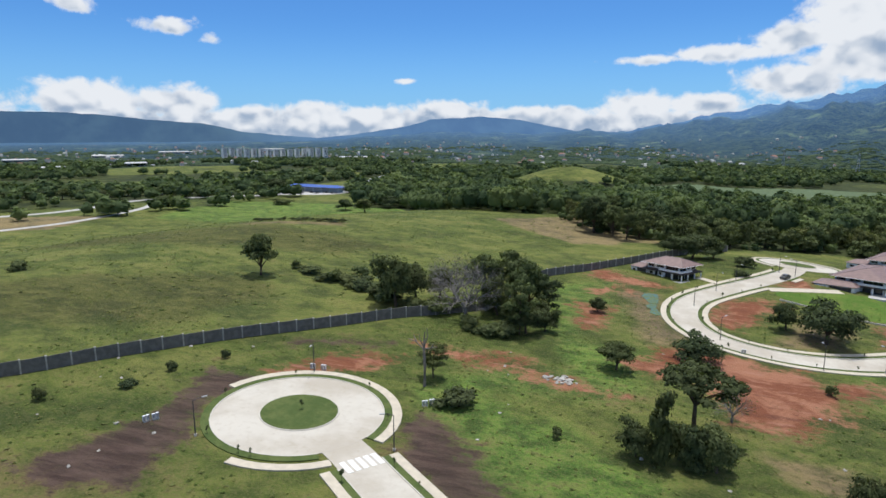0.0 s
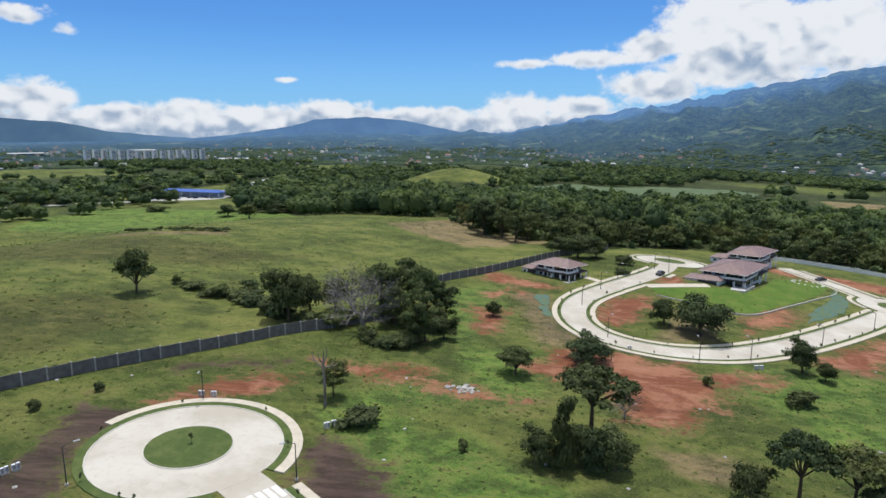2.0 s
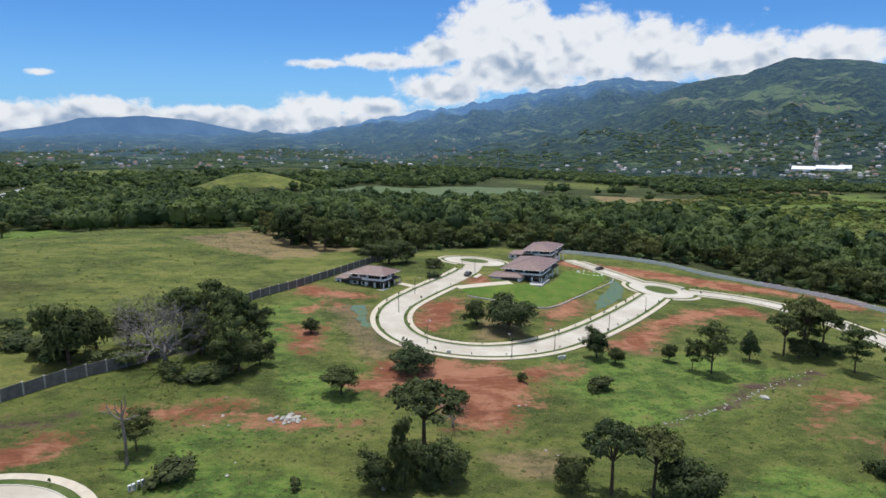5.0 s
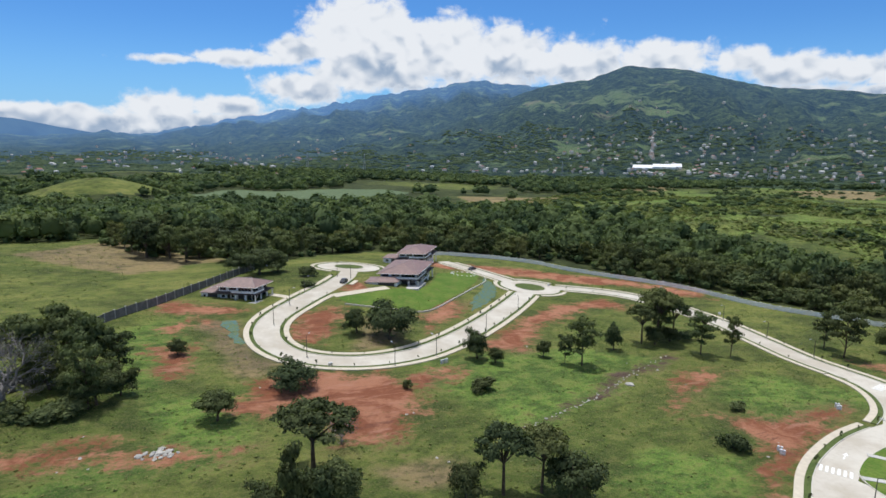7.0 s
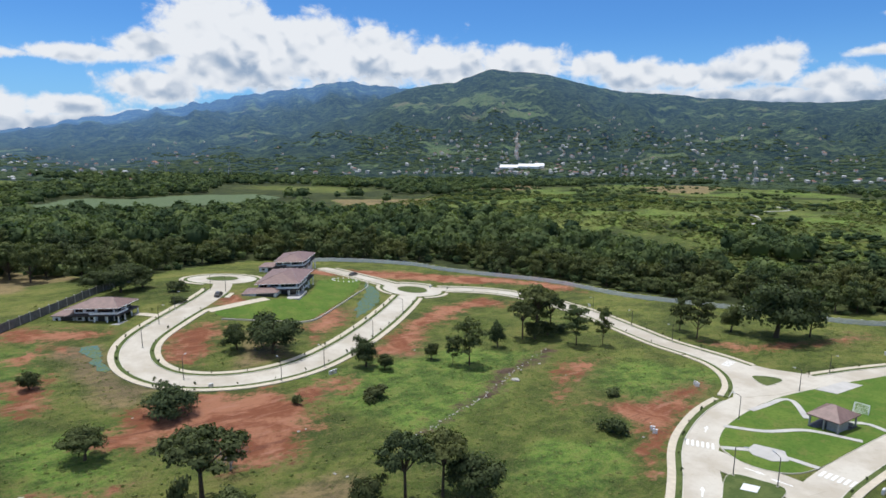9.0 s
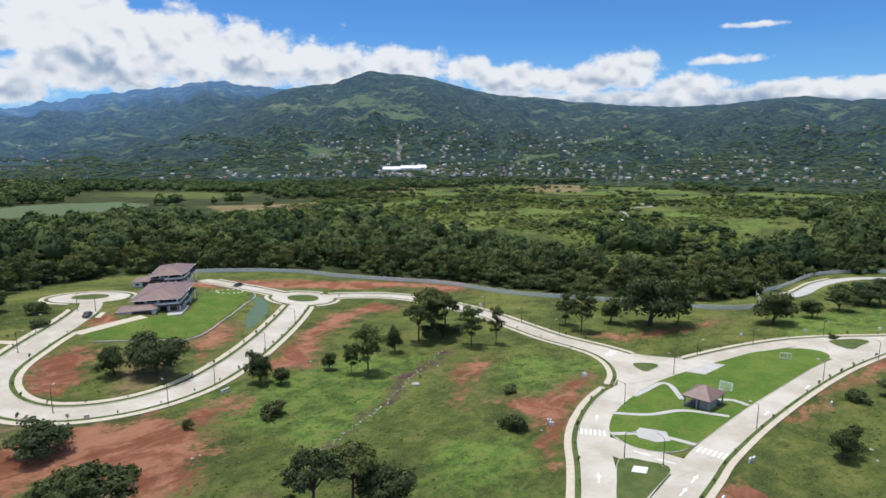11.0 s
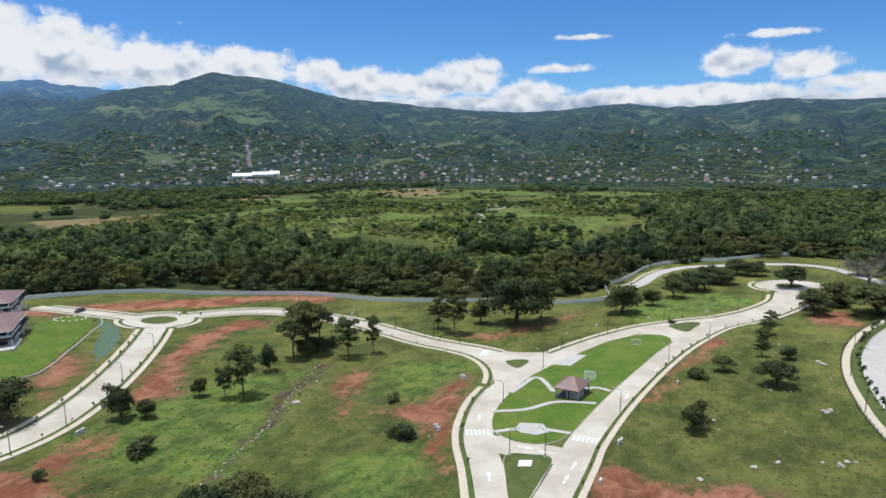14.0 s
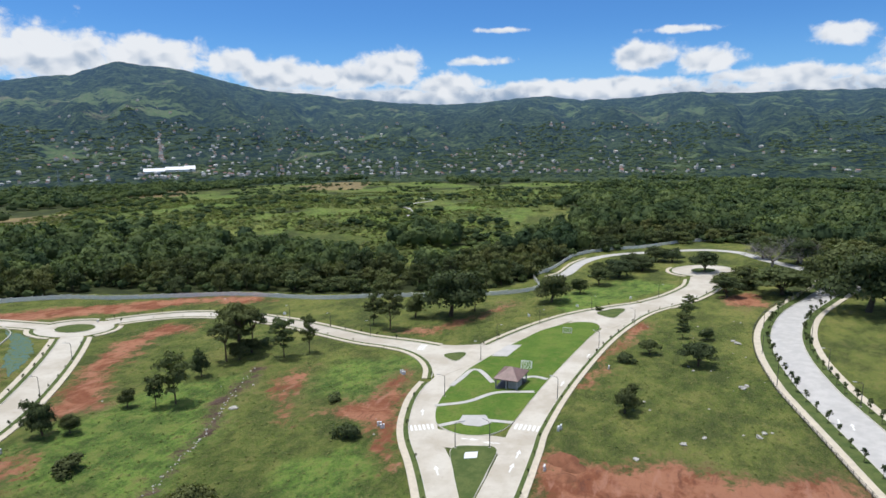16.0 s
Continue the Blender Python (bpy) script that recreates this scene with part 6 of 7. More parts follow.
spots = scatter(2000, lambda x, y: (inside(x, y, WOOD_A) | inside(x, y, GROVE)) & in_view(x, y), (-280, 760, -200, 640), 7.8, 3)
spots.sort(key=lambda p: min(math.hypot(p[0] - a, p[1] - b) for a, b in ((60, 285), (140, 295), (205, 215), (230, 140), (300, 70), (390, 10), (320, -80), (0, 300))))
near, rest = spots[:240], spots[240:]
for x, y in near:
    kind = random.choices(("edge", "airy"), (9, 1))[0]
    h = random.uniform(10, 16) if y > 60 else random.uniform(9, 14)
    plant(kind, x, y, h, random.uniform(8, 13), "broadleaf tree at the edge of the dense wood", "trees along the woodland edge", -2.2)


for proto in [t for kinds in KINDS.values() for t in kinds if t.name not in first_use]:
    for o in (*proto.children_recursive, proto):
        bpy.data.objects.remove(o)


def dome(rng, around, rings, wide=0.31, high=0.35, middle=0.47, end=0.70):
    """The closed inner body of a crown: a lumpy dome of loose quads with soft normals."""
    k = rng.random(4) * 6.28
    out = []

    def point(i, j):
        a, t = math.tau * i / around, math.pi * (0.04 + (end - 0.04) * j / rings)
        lump = 1 + 0.13 * math.sin(3 * a + k[0]) * math.sin(2 * t + k[1]) + 0.10 * math.sin(5 * a + k[2] + 3 * t) + 0.06 * math.sin(7 * a + 5 * t + k[3])
        d = np.array([math.sin(t) * math.cos(a), math.sin(t) * math.sin(a), math.cos(t)])
        return np.concatenate([d * np.array([wide, wide, high]) * lump + np.array([0, 0, middle]), d])
    for j in range(rings):
        for i in range(around):
            out += [point(i, j), point(i, j + 1), point(i + 1, j + 1), point(i + 1, j)]
    return np.array(out)


def wood_templates(n, quads, size, seed):
    """Unit crowns: a rounded head of many small billows, 1 m wide and 1 m high."""
    out = []
    for i in range(n):
        rng = np.random.default_rng(seed + i)
        lobes = []
        for k in range(13):
            a, t = rng.random() * math.tau, math.sqrt(rng.random())
            rad = 0.13 + rng.random() * 0.09
            lobes.append((0.33 * t * math.cos(a), 0.33 * t * math.sin(a), 0.82 - 0.38 * t * t + rng.normal() * 0.05, rad, rad, rad * 0.85))
        lobes += [(0, 0, 0.52, 0.36, 0.36, 0.30), (0, 0, 0.2, 0.3, 0.3, 0.2)]
        leaves = leaf_cloud(rng, lobes, quads, size, 0.1)
        out.append(np.concatenate([leaves, dome(rng, 12, 6) if quads > 100 else dome(rng, 8, 4)]) if quads >= 40 else leaves)
    return out


def woods(name, pts, templates, high, wide, label, seed, sink=0.5, mat=WOODS):
    rng = np.random.default_rng(seed)
    out, tone = [], []
    z = land(np.array([p[0] for p in pts]), np.array([p[1] for p in pts]))
    for (x, y), zz in zip(pts, z):
        v = templates[rng.integers(len(templates))]
        a, k = rng.random() * math.tau, rng.random()
        w, h = wide[0] + (wide[1] - wide[0]) * k ** 1.4, high[0] + (high[1] - high[0]) * (0.7 * k + 0.3 * rng.random())
        c, s = math.cos(a), math.sin(a)
        out.append(np.column_stack([x + (v[:, 0] * c - v[:, 1] * s) * w, y + (v[:, 0] * s + v[:, 1] * c) * w, zz - sink + v[:, 2] * h, v[:, 3] * c - v[:, 4] * s, v[:, 3] * s + v[:, 4] * c, v[:, 5]]))
        tone.append(np.full(len(v), rng.random()))
    me = quads_mesh(name, np.concatenate(out), mat)
    me.attributes.new("tone", "FLOAT", "POINT").data.foreach_set("value", np.concatenate(tone).astype(np.float32))
    return tagged(new(name, me), label, "woodland", kind="stuff")


under = [(x + random.uniform(-6, 6), y + random.uniform(-6, 6)) for x, y in spots[:420] for _ in range(2)]
TEMPL, TEMPL_FAR = wood_templates(8, 430, 0.088, 70), wood_templates(6, 165, 0.125, 170)
woods("undergrowth", under, wood_templates(5, 60, 0.20, 210), (2, 6.5), (4, 9), "leafy undergrowth along the wood's edge", 11)
woods("woodland", rest[:620], TEMPL, (9, 19), (9, 21), "dense green tropical woodland beyond the fence", 12)
woods("woodland", rest[620:], TEMPL_FAR, (9, 19), (9, 21), "dense green tropical woodland farther down the valley", 13)


def wood_share(x, y):
    r = np.hypot(x, y)
    base = smooth(420, 560, r) * (fbm(x / 200, y / 200, 4, 3) + 0.16 * (fbm(x / 45, y / 45, 3, 19) - 0.5) > 0.485) * (patch(x, y, FIELDS, 18) < 0.5)
    return (base > 0.5) & ~inside(x, y, CANE) & ~inside(x, y, WOOD_A) & ~inside(x, y, MEADOW) & (np.hypot((x + 36) / 60, (y - 680) / 48) > 1)


far_pts = scatter(3800, lambda x, y: wood_share(x, y) & in_view(x, y) & (np.hypot(x, y) < 1500), (-1100, 1450, -420, 1450), 8.5, 17)
CLUMP = wood_templates(6, 54, 0.19, 90)
woods("far_woods", far_pts, CLUMP, (7, 15), (11, 24), "scattered dark trees and hedgerows across the far plain", 14)
shrub_pts = scatter(950, lambda x, y: inside(x, y, MEADOW) & in_view(x, y) & (np.hypot(x, y) < 1350) & (fbm(x / 75, y / 75, 4, 6) > 0.555), (220, 1350, 60, 800), 6.5, 23)
woods("field_shrubs", shrub_pts, CLUMP, (1.2, 6.0), (4, 15), "scattered shrubs and small trees in the far pasture", 15, 0.2)
scrub = scatter(5200, lambda x, y: inside(x, y, MEADOW) & in_view(x, y) & (np.hypot(x, y) < 900) & (fbm(x / 60, y / 60, 4, 66) > 0.44), (220, 900, 60, 800), 3.2, 37)
woods("meadow_scrub", scrub, wood_templates(6, 12, 0.42, 240), (0.6, 2.6), (2.5, 7.5), "low green scrub and tall grass in the far meadow", 20, 0.3, TUFT)
pasture = scatter(5200, lambda x, y: (x < -10) & (y > 110) & (y < 430) & (x > -330) & in_view(x, y) & (x < (y - 190) * 0.55 - 40), (-330, 0, 110, 430), 2.2, 29)
woods("pasture_tufts", pasture, wood_templates(6, 7, 0.55, 60), (0.08, 0.38), (0.5, 1.7), "low rough tufts in the pasture", 16, 0.08, TUFT)
SPECK = [dome(np.random.default_rng(130 + i), 7, 2, 0.48, 1.0, 0.0, 0.54) for i in range(8)]
slope_r = np.random.default_rng(41)
slope_az, slope_d = slope_r.uniform(-58, 112, 26000), 1330 + 1150 * slope_r.random(26000) ** 1.3
slope_x, slope_y = slope_d * np.sin(np.radians(slope_az)), slope_d * np.cos(np.radians(slope_az))
grown_over = (patch(slope_x, slope_y, GLADES, 20) < 0.3) & (fbm(slope_x / 170, slope_y / 170, 4, 52) + 0.25 * (fbm(slope_x / 40, slope_y / 40, 3, 53) - 0.5) > 0.455)
woods("slope_woods", list(zip(slope_x[grown_over].tolist(), slope_y[grown_over].tolist()))[:15000], SPECK, (1.5, 4.5), (10, 24), "dark woods over the mountain's lower slopes", 19, 0.6, SLOPEWOODS)
BLADES = wood_templates(6, 7, 0.55, 60)
tufts = scatter(15000, lambda x, y: (np.hypot(x - 60, y - 100) < 185) & in_view(x, y, -64, 112) & ((x > (y - 190) * 0.62 - 22) | (y < 118)) & (patch(x, y, DIRT + MUD, 3) < 0.35), (-110, 260, -20, 260), 1.3, 31)
ROADS = (LOOP, BACK, LEFT, RIGHT, MAIN, SIDE, STEM)
ALLROAD = np.concatenate(ROADS)
tufts = [p for p in tufts if ((ALLROAD[:, 0] - p[0]) ** 2 + (ALLROAD[:, 1] - p[1]) ** 2).min() > 72 and all(math.hypot(p[0] - k[0], p[1] - k[1]) > k[2] + 4.5 for k in RINGS) and not (100 < p[0] < 206 and 36 < p[1] < 70) and math.hypot(p[0] - 85, p[1] - 225) > 24]
woods("grass_tufts", tufts, BLADES, (0.06, 0.30), (0.3, 1.0), "rough grass tufts and weeds on the open ground", 18, 0.06, TUFT)


# ---- far buildings ----
def far_house(w, d, h, wall, roof, label, category="house", group=""):
    root = empty("far_house", Matrix(), label, category, group)
    part("wall", bar(bmesh.new(), -w / 2, w / 2, -d / 2, d / 2, -3, h), wall, root)
    q = [(-w * 0.55, -d * 0.56), (w * 0.55, -d * 0.56), (w * 0.55, d * 0.56), (-w * 0.55, d * 0.56)]
    part("roof", hip_roof(bmesh.new(), q, h + 0.05, h + 2.8, 0.2, 0.8), roof, root)
    return root


CREAM = plain("cream_plaster", (0.60, 0.56, 0.50), 0.85, 0.2)
RUST = plain("rusty_roof", (0.30, 0.165, 0.125), 0.8, 0.2)
PALE = plain("pale_zinc_roof", (0.56, 0.56, 0.55), 0.5, 0.4)
GREYROOF = plain("grey_roof", (0.36, 0.37, 0.38), 0.7, 0.3)
protos = [far_house(w, d, h, CREAM, r, label, group="houses of the far town") for w, d, h, r, label in ((13, 9, 4, RUST, "far town house with a rusty red roof"), (16, 10, 5, PALE, "far town house with a pale zinc roof"),
                                                                                                      (12, 9, 4, GREYROOF, "far town house with a grey roof"), (20, 12, 6, PALE, "long far building with a pale roof"))]
rngh = np.random.default_rng(77)
count = 0
while count < 290:
    if count < 190:
        az, r = rngh.choice((rngh.uniform(18, 105), rngh.normal(42, 5), rngh.normal(50, 3), rngh.normal(60, 4), rngh.normal(73, 5))), 1560 + 750 * rngh.random() ** 2.4
    else:
        az, r = rngh.uniform(-56, 14), rngh.uniform(1250, 2400)
    x, y = r * math.sin(radians(az)), r * math.cos(radians(az))
    z = ground_z(x, y)
    p = protos[rngh.integers(4)]
    k = rngh.uniform(0.35, 0.65)
    m = pose(x, y, z + 0.6, 0, 0, rngh.uniform(0, 360)) @ Matrix.Diagonal((k, k, k, 1))
    if p.name not in first_use:
        first_use.add(p.name)
        p.matrix_world = m
    else:
        clone(p, m)
    count += 1


def town(count, seed):
    """The crowd of small houses farther off: walls and pitched roofs in one mesh."""
    rng = np.random.default_rng(seed)
    verts, faces, mats = [], [], []
    for i in range(count):
        if i < count * 0.55:
            az, r = rng.choice((rng.uniform(20, 108), rng.normal(42, 5), rng.normal(52, 4), rng.normal(62, 5), rng.normal(75, 6), rng.normal(88, 5))), 1570 + 1100 * rng.random() ** 2.6
        else:
            az, r = rng.uniform(-57, 18), 1300 + 1500 * rng.random()
        if i < 24:
            az, r = 45.5 + rng.normal() * 0.10, 1750 + 17 * i
        x, y = r * math.sin(radians(az)), r * math.cos(radians(az))
        z, k, t = ground_z(x, y) + 3.5, rng.uniform(0.45, 1.05) * (1.6 if az < 15 and rng.random() < 0.15 else 1), rng.uniform(0, math.tau)
        w, d, h = 5.0 * k, 3.4 * k, 2.6 * k
        c, s = math.cos(t), math.sin(t)
        b = len(verts)
        for dx, dy, dz in ((-w, -d, -4), (w, -d, -4), (w, d, -4), (-w, d, -4), (-w, -d, h), (w, -d, h), (w, d, h), (-w, d, h), (-w * 0.8, 0, h + 1.9 * k), (w * 0.8, 0, h + 1.9 * k)):
            verts.append((x + dx * c - dy * s, y + dx * s + dy * c, z + dz))
        faces += [(b, b + 1, b + 5, b + 4), (b + 1, b + 2, b + 6, b + 5), (b + 2, b + 3, b + 7, b + 6), (b + 3, b, b + 4, b + 7), (b + 4, b + 5, b + 9, b + 8), (b + 6, b + 7, b + 8, b + 9), (b + 5, b + 6, b + 9), (b + 7, b + 4, b + 8)]
        m = 1 + int(rng.choice(3, p=(0.56, 0.18, 0.26)))
        mats += [0, 0, 0, 0, m, m, m, m]
    ob = mesh("far_town", verts, faces, CREAM)
    for m in (RUST, PALE, GREYROOF):
        ob.data.materials.append(m)
    ob.data.polygons.foreach_set("material_index", mats)
    tagged(ob, "scattered small houses of the far towns", "town", kind="stuff")


town(650, 5)


def polar(az, r):
    return r * math.sin(radians(az)), r * math.cos(radians(az))


# white warehouses at the mountain's foot
for az, r, w in ((44.7, 1630, 46), (46.5, 1635, 54), (47.5, 1640, 24)):
    x, y = polar(az, r)
    root = empty("warehouse", pose(x, y, ground_z(x, y), 0, 0, -az), "long white warehouse with a flat pale roof", "warehouse", group="white warehouses")
    part("wall", bar(bmesh.new(), -w / 2, w / 2, -11, 11, -3, 4), TRIM, root)
    part("roof", hip_roof(bmesh.new(), [(-w / 2 - 1, -13), (w / 2 + 1, -13), (w / 2 + 1, 13), (-w / 2 - 1, 13)], 4.05, 11, 0.02, 0.98), WHITE, root)
    part("roller_door", bar(bmesh.new(), -4, 4, -11.1, -11, 0, 3.4), GREYROOF, root)

WHITEWALL = plain("white_render", (0.86, 0.85, 0.82), 0.8, 0.2, wear=0.05)

# the row of apartment blocks on the plain
for i in range(15):
    az = -34.0 + i * 0.62
    x, y = polar(az, 1640 + 14 * (i % 3))
    z = ground_z(x, y)
    root = empty("apartment_block", pose(x, y, z, 0, 0, -az + 20), "tall white apartment block", "apartment block", group="apartment blocks on the plain")
    part("wall", bar(bmesh.new(), -5.2, 5.2, -6, 6, -3, 26), WHITEWALL, root)
    part("roof", bar(bmesh.new(), -5.5, 5.5, -6.3, 6.3, 26, 27), GREYROOF, root)
    for k in range(8):
        part("window", bar(bmesh.new(), -4.2, 4.2, -6.08, -6, 1.2 + k * 3.1, 2.6 + k * 3.1), GLASS, root)


# roadside depot with a blue canopy, and the long sheds beside it
def shed(x, y, turn, w, d, h, roof, label, posts):
    root = empty("shed", pose(x, y, ground_z(x, y), 0, 0, turn), label, "shed")
    part("roof", hip_roof(bmesh.new(), [(-w / 2, -d / 2), (w / 2, -d / 2), (w / 2, d / 2), (-w / 2, d / 2)], h, h + 2.0, 0.06, 0.94), roof, root)
    for i in range(posts):
        for s in (-1, 1):
            px = -w / 2 + 1 + i * (w - 2) / (posts - 1)
            part("post", bar(bmesh.new(), px - 0.2, px + 0.2, s * (d / 2 - 1) - 0.2, s * (d / 2 - 1) + 0.2, -1, h), TRIM, root)
    part("wall", bar(bmesh.new(), -w / 2 + 2, w / 2 - 2, d / 2 - 1.6, d / 2 - 1.3, -1, h), PLASTER, root)


BLUE = plain("blue_sheet_roof", (0.05, 0.12, 0.42), 0.5, 0.4)
x, y = -279, 566
shed(x, y, -13, 64, 12, 5.5, BLUE, "open shed with a long blue sheet roof", 7)
x, y = -263, 665
shed(x, y, 94, 165, 13, 4.5, GREYROOF, "long low shed with a grey roof", 8)
x, y = polar(-22.6, 1500)
shed(x, y, 20, 80, 40, 9, PALE, "wide white industrial hall on the plain", 6)
for az, r, w in ((-47, 1300, 46), (-43, 1900, 80), (-38, 2100, 90), (-49, 1750, 70), (-30, 2300, 90), (-41, 1340, 40)):
    x, y = polar(az, r)
    shed(x, y, -az, w, 24, 7, PALE, "long pale-roofed hall in the far town", 4)
for i in range(9):
    x, y = (-316 + i * 7.5, 545 + 5 * (i % 2) + i)
    k = copy_thing(c, pose(x, y, ground_z(x, y) + 0.05, 0, 0, 40 * i))
    tagged(k, "parked vehicle in the roadside depot", group="vehicles in the depot")


def pylon(x, y):
    root = empty("pylon", pose(x, y, ground_z(x, y), 0, 0, random.uniform(0, 90)), "steel lattice power pylon", "pylon", group="power pylons")
    bm = bmesh.new()
    for sx in (-1, 1):
        for sy in (-1, 1):
            tube(bm, [(4 * sx, 4 * sy, -2), (1.6 * sx, 1.6 * sy, 22), (0.5 * sx, 0.5 * sy, 44)], [0.3, 0.22, 0.15], 4)
    for k in range(9):
        z0, z1 = k * 4.6, (k + 1) * 4.6
        w0, w1 = 4 - 2.4 * min(1, z0 / 22) - 1.1 * max(0, (z0 - 22) / 22), 4 - 2.4 * min(1, z1 / 22) - 1.1 * max(0, (z1 - 22) / 22)
        for s in (-1, 1):
            tube(bm, [(-w0, s * w0, z0), (w1, s * w1, z1)], [0.12, 0.12], 3)
            tube(bm, [(s * w0, w0, z0), (s * w1, -w1, z1)], [0.12, 0.12], 3)
    part("tower", bm, STEEL, root)
    for z, w in ((30, 8), (36, 7), (42, 5)):
        part("cross_arm", tube(bmesh.new(), [(-w, 0, z), (0, 0, z + 1), (w, 0, z)], [0.14, 0.25, 0.14], 4), STEEL, root)


for az, r in ((14.4, 1480), (19.5, 1480), (37.7, 1480), (54.7, 1480), (65.5, 1480)):
    pylon(*polar(az, r))


# ---- stones, ditch, earth heap, sheets on the slopes ----
def rock(name, x, y, size, label, group="", mat=STONE):
    rng = np.random.default_rng(int(abs(x * 31 + y * 17)) + 1)
    bm = bmesh.new()
    bmesh.ops.create_icosphere(bm, subdivisions=2, radius=1)
    f = rng.normal(size=(4, 3))
    for v in bm.verts:
        k = 1 + 0.18 * sum(math.sin(2.3 * v.co.dot(Vector(q))) for q in f[:2]) + 0.08 * math.sin(5 * v.co.dot(Vector(f[2])))
        v.co = v.co * k
        v.co.z = max(-0.3, v.co.z * 0.62)
    me = bpy.data.meshes.new(name)
    bm.to_mesh(me)
    bm.free()
    me.materials.append(mat)
    ob = new(name, me)
    ob.matrix_world = pose(x, y, ground_z(x, y) + 0.15 * size, 0, 0, rng.uniform(0, 360)) @ Matrix.Diagonal((size, size * rng.uniform(0.6, 1), size * rng.uniform(0.6, 0.9), 1))
    return tagged(ob, label, "rock", group)


rock("boulder", 100.3, 114.8, 1.1, "large pale boulder lying in the grass")
for i in range(62):
    t = i / 61 + random.uniform(-0.01, 0.01)
    p = np.array([np.interp(t, (0, 0.3, 0.55, 0.8, 1), (57, 74, 87.7, 104.4, 128)), np.interp(t, (0, 0.3, 0.55, 0.8, 1), (102, 107.5, 112.2, 120.3, 129))])
    rock("stone", p[0] + random.uniform(-0.7, 0.7), p[1] + random.uniform(-0.7, 0.7), random.uniform(0.12, 0.34), "pale stone in the line of stones across the grass", "stones along the ditch")
for i in range(26):
    a, r = random.uniform(0, math.tau), random.uniform(0, 3.2)
    rock("stone", -6 + r * math.cos(a), 116.5 + r * 0.7 * math.sin(a), random.uniform(0.3, 0.75), "pale stone in a heap of rubble", "stones of the rubble heap")
for i in range(70):
    x, y = random.choice(((random.uniform(-60, 120), random.uniform(75, 150)), (random.uniform(110, 240), random.uniform(-10, 35)), (random.uniform(-90, -10), random.uniform(60, 120))))
    if np.hypot(ALLROAD[:, 0] - x, ALLROAD[:, 1] - y).min() > 8 and math.hypot(x + 46.8, y - 85.6) > 19:
        rock("stone", x, y, random.uniform(0.15, 0.4), "pale loose stone on the open ground", "loose stones on the grass")
for x, y, s in ((146, -3, 1.0), (148, -4, 0.7), (186, -6, 1.1), (188.5, -5, 0.8), (117, -2.6, 0.8), (119, -4, 0.6), (101, 21, 0.6), (110, 12, 0.7), (114, 8, 0.6)):
    rock("stone", x, y, s, "pale boulder on the grass slope", "boulders on the slope")
for i in range(15):
    a = math.tau * i / 15
    rock("stone", 121.7 + 5.5 * math.cos(a), 239.4 + 4.5 * math.sin(a), 0.4, "white stone in a ring on the lawn", "white stones on the lawn", WHITE)


def heap(x, y, rad, high, mat, label):
    n, verts, faces = 26, [], []
    for i in range(n + 1):
        for j in range(n + 1):
            u, v = (i / n - 0.5) * 2 * rad, (j / n - 0.5) * 2 * rad
            q = math.hypot(u, v) / rad
            h = max(0, 1 - q) ** 1.2 * high * (0.75 + 0.6 * float(fbm(np.array((x + u) / 1.7), np.array((y + v) / 1.7), 4, 3))) - 0.1
            verts.append((x + u, y + v, ground_z(x + u, y + v) + h))
    for i in range(n):
        for j in range(n):
            a = i * (n + 1) + j
            faces.append((a, a + n + 1, a + n + 2, a + 1))
    tagged(mesh("earth_mound", verts, faces, mat, soft=True), label, "earth mound")


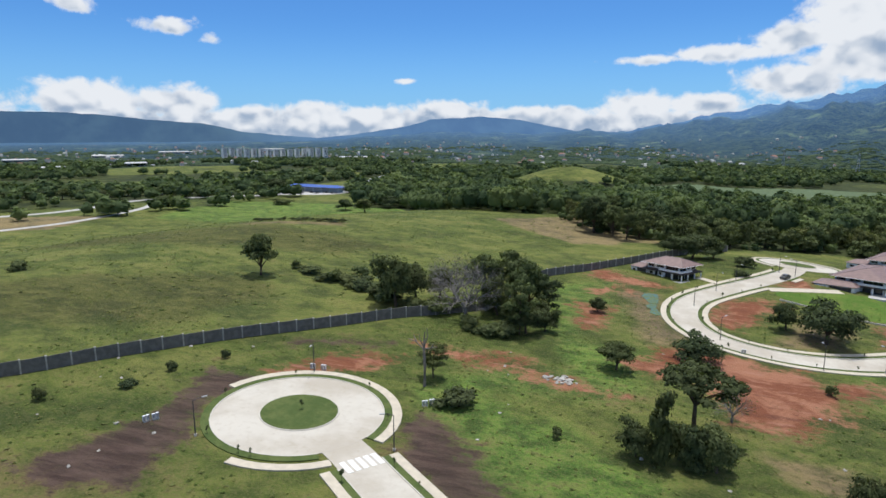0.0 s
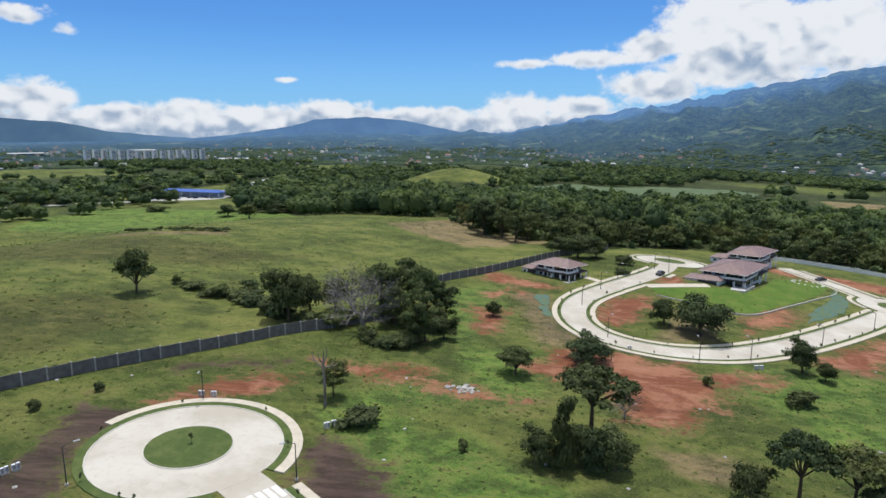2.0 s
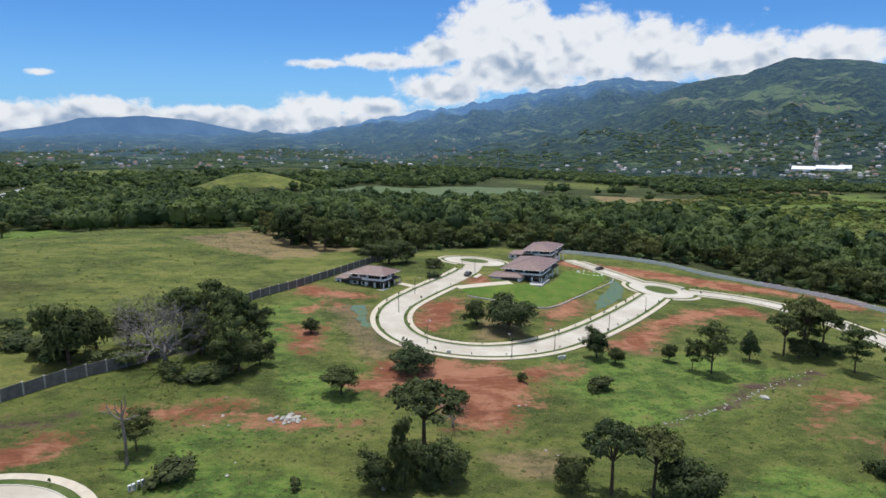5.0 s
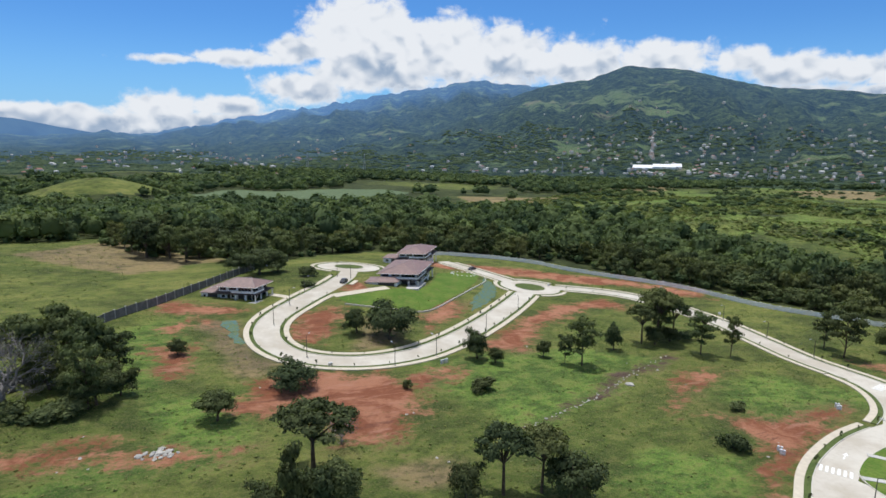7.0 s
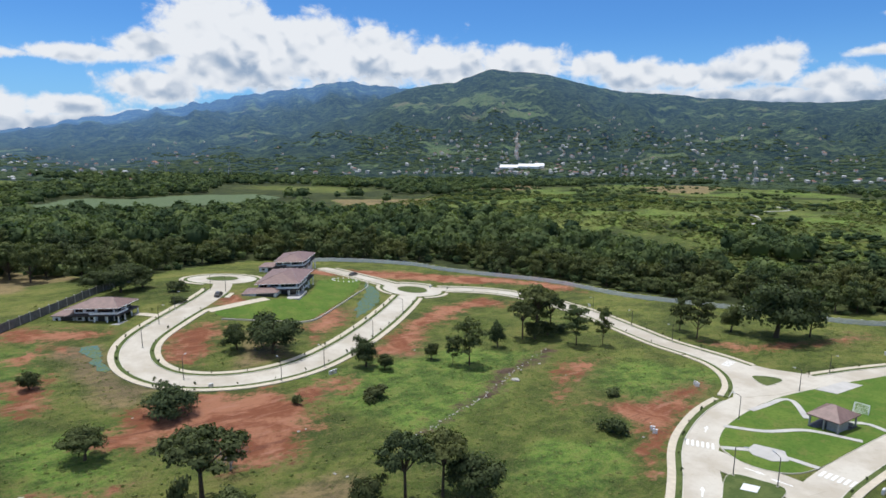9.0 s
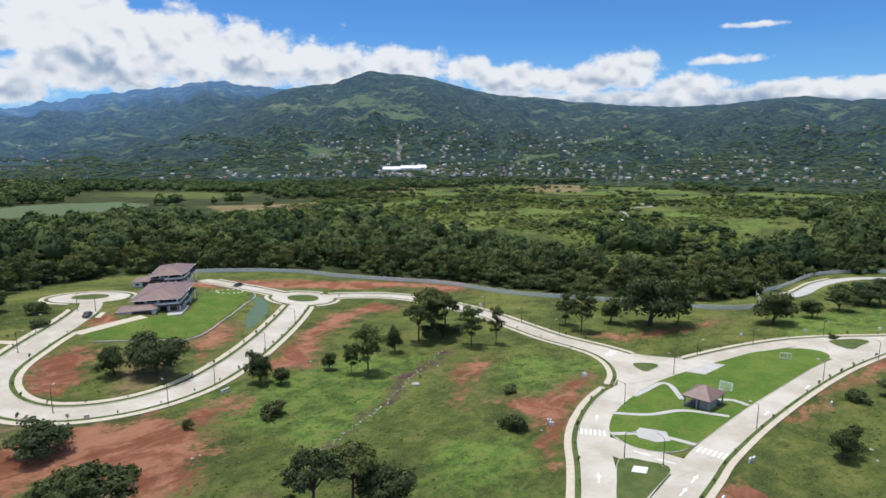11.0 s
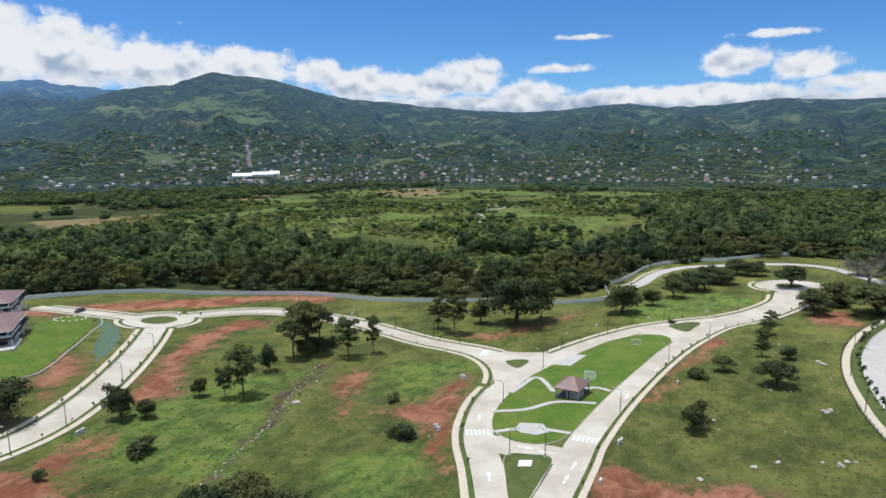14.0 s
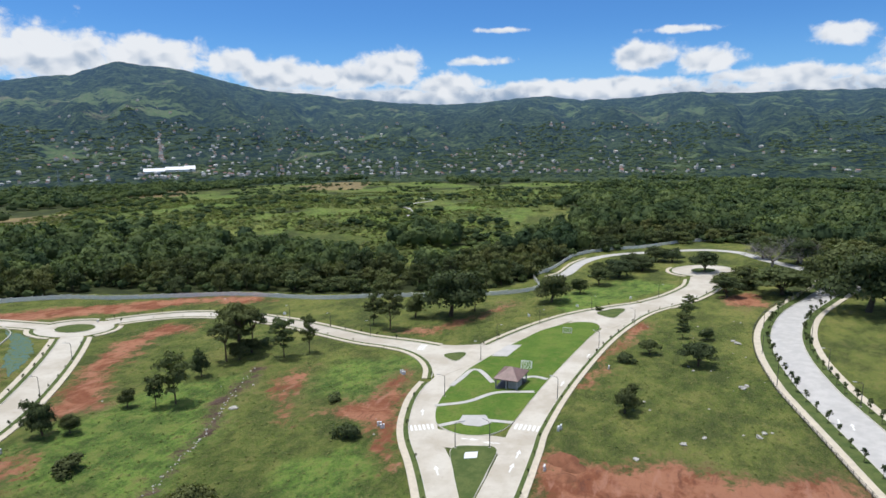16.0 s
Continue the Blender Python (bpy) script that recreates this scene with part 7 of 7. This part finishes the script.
heap(97.1, 34.6, 3.4, 2.0, EARTH, "mound of loose red earth beside the road")
heap(94.5, 32.2, 2.6, 1.2, EARTH, "low mound of orange-red earth")
heap(90.1, 33.1, 2.4, 0.9, EARTH, "low mound of orange-red earth")


def sheet(pts, label):
    rng = np.random.default_rng(len(pts))
    out = []
    for (x0, y0), (x1, y1) in zip(pts, pts[1:] + pts[:1]):
        k = max(1, int(math.hypot(x1 - x0, y1 - y0) / 1.2))
        out += [(x0 + (x1 - x0) * i / k + rng.normal() * 0.45, y0 + (y1 - y0) * i / k + rng.normal() * 0.45) for i in range(k)]
    slab("slope_sheet", out, 0.07, TARP, label=label, category="ground sheet", kind="structure", thick=0.1)


sheet([(95, 184.5), (106, 192.5), (116, 203), (123.5, 216), (127.5, 232), (122, 221), (110, 205.5), (101, 195)], "teal erosion sheet pegged on the slope")
sheet([(14.0, 188.0), (15.2, 191), (17.6, 190), (18.2, 185), (17.0, 178), (17.0, 170.5), (15.4, 171), (14.6, 178)], "teal erosion sheet pegged on the slope")
slab("depot_yard", rounded([(-322, 535), (-250, 545), (-256, 600), (-312, 588)]), 0.1, NEWROAD, label="pale concrete yard of the roadside depot", category="yard", kind="structure", thick=0.6)
slab("lawn", rounded([(54, 204.5), (56, 198), (66, 193), (78, 188), (96, 201), (112, 216), (123, 229), (128, 240), (111, 240), (101, 226), (88, 211.5), (76, 211), (62, 207)]), 0.05, LAWN, label="bright green lawn before the house", category="lawn", kind="structure")
ribbon("driveway", curve([(52.5, 206.3), (62, 208.8), (75, 212.6)], 1.5), 1.7, -1.7, 0.12, WALK, label="pale concrete driveway to the house", category="driveway", kind="structure")
ribbon("driveway", curve([(40.0, 205.5), (36, 210), (32.5, 213)], 1.5), 1.2, -1.2, 0.12, WALK, label="pale concrete path to the house", category="driveway", kind="structure")


def low_wall(line, label):
    pts = curve(line, 2.0)
    ribbon("retaining_wall", pts, 0.12, -0.12, 0.45, KERB, label=label, category="wall", kind="structure", thick=1.6)


low_wall([(53.5, 197.2), (66, 190.5), (78, 186), (95.4, 198.5), (112, 213), (124.5, 225), (131, 239)], "low grey retaining wall on the slope below the lawn")
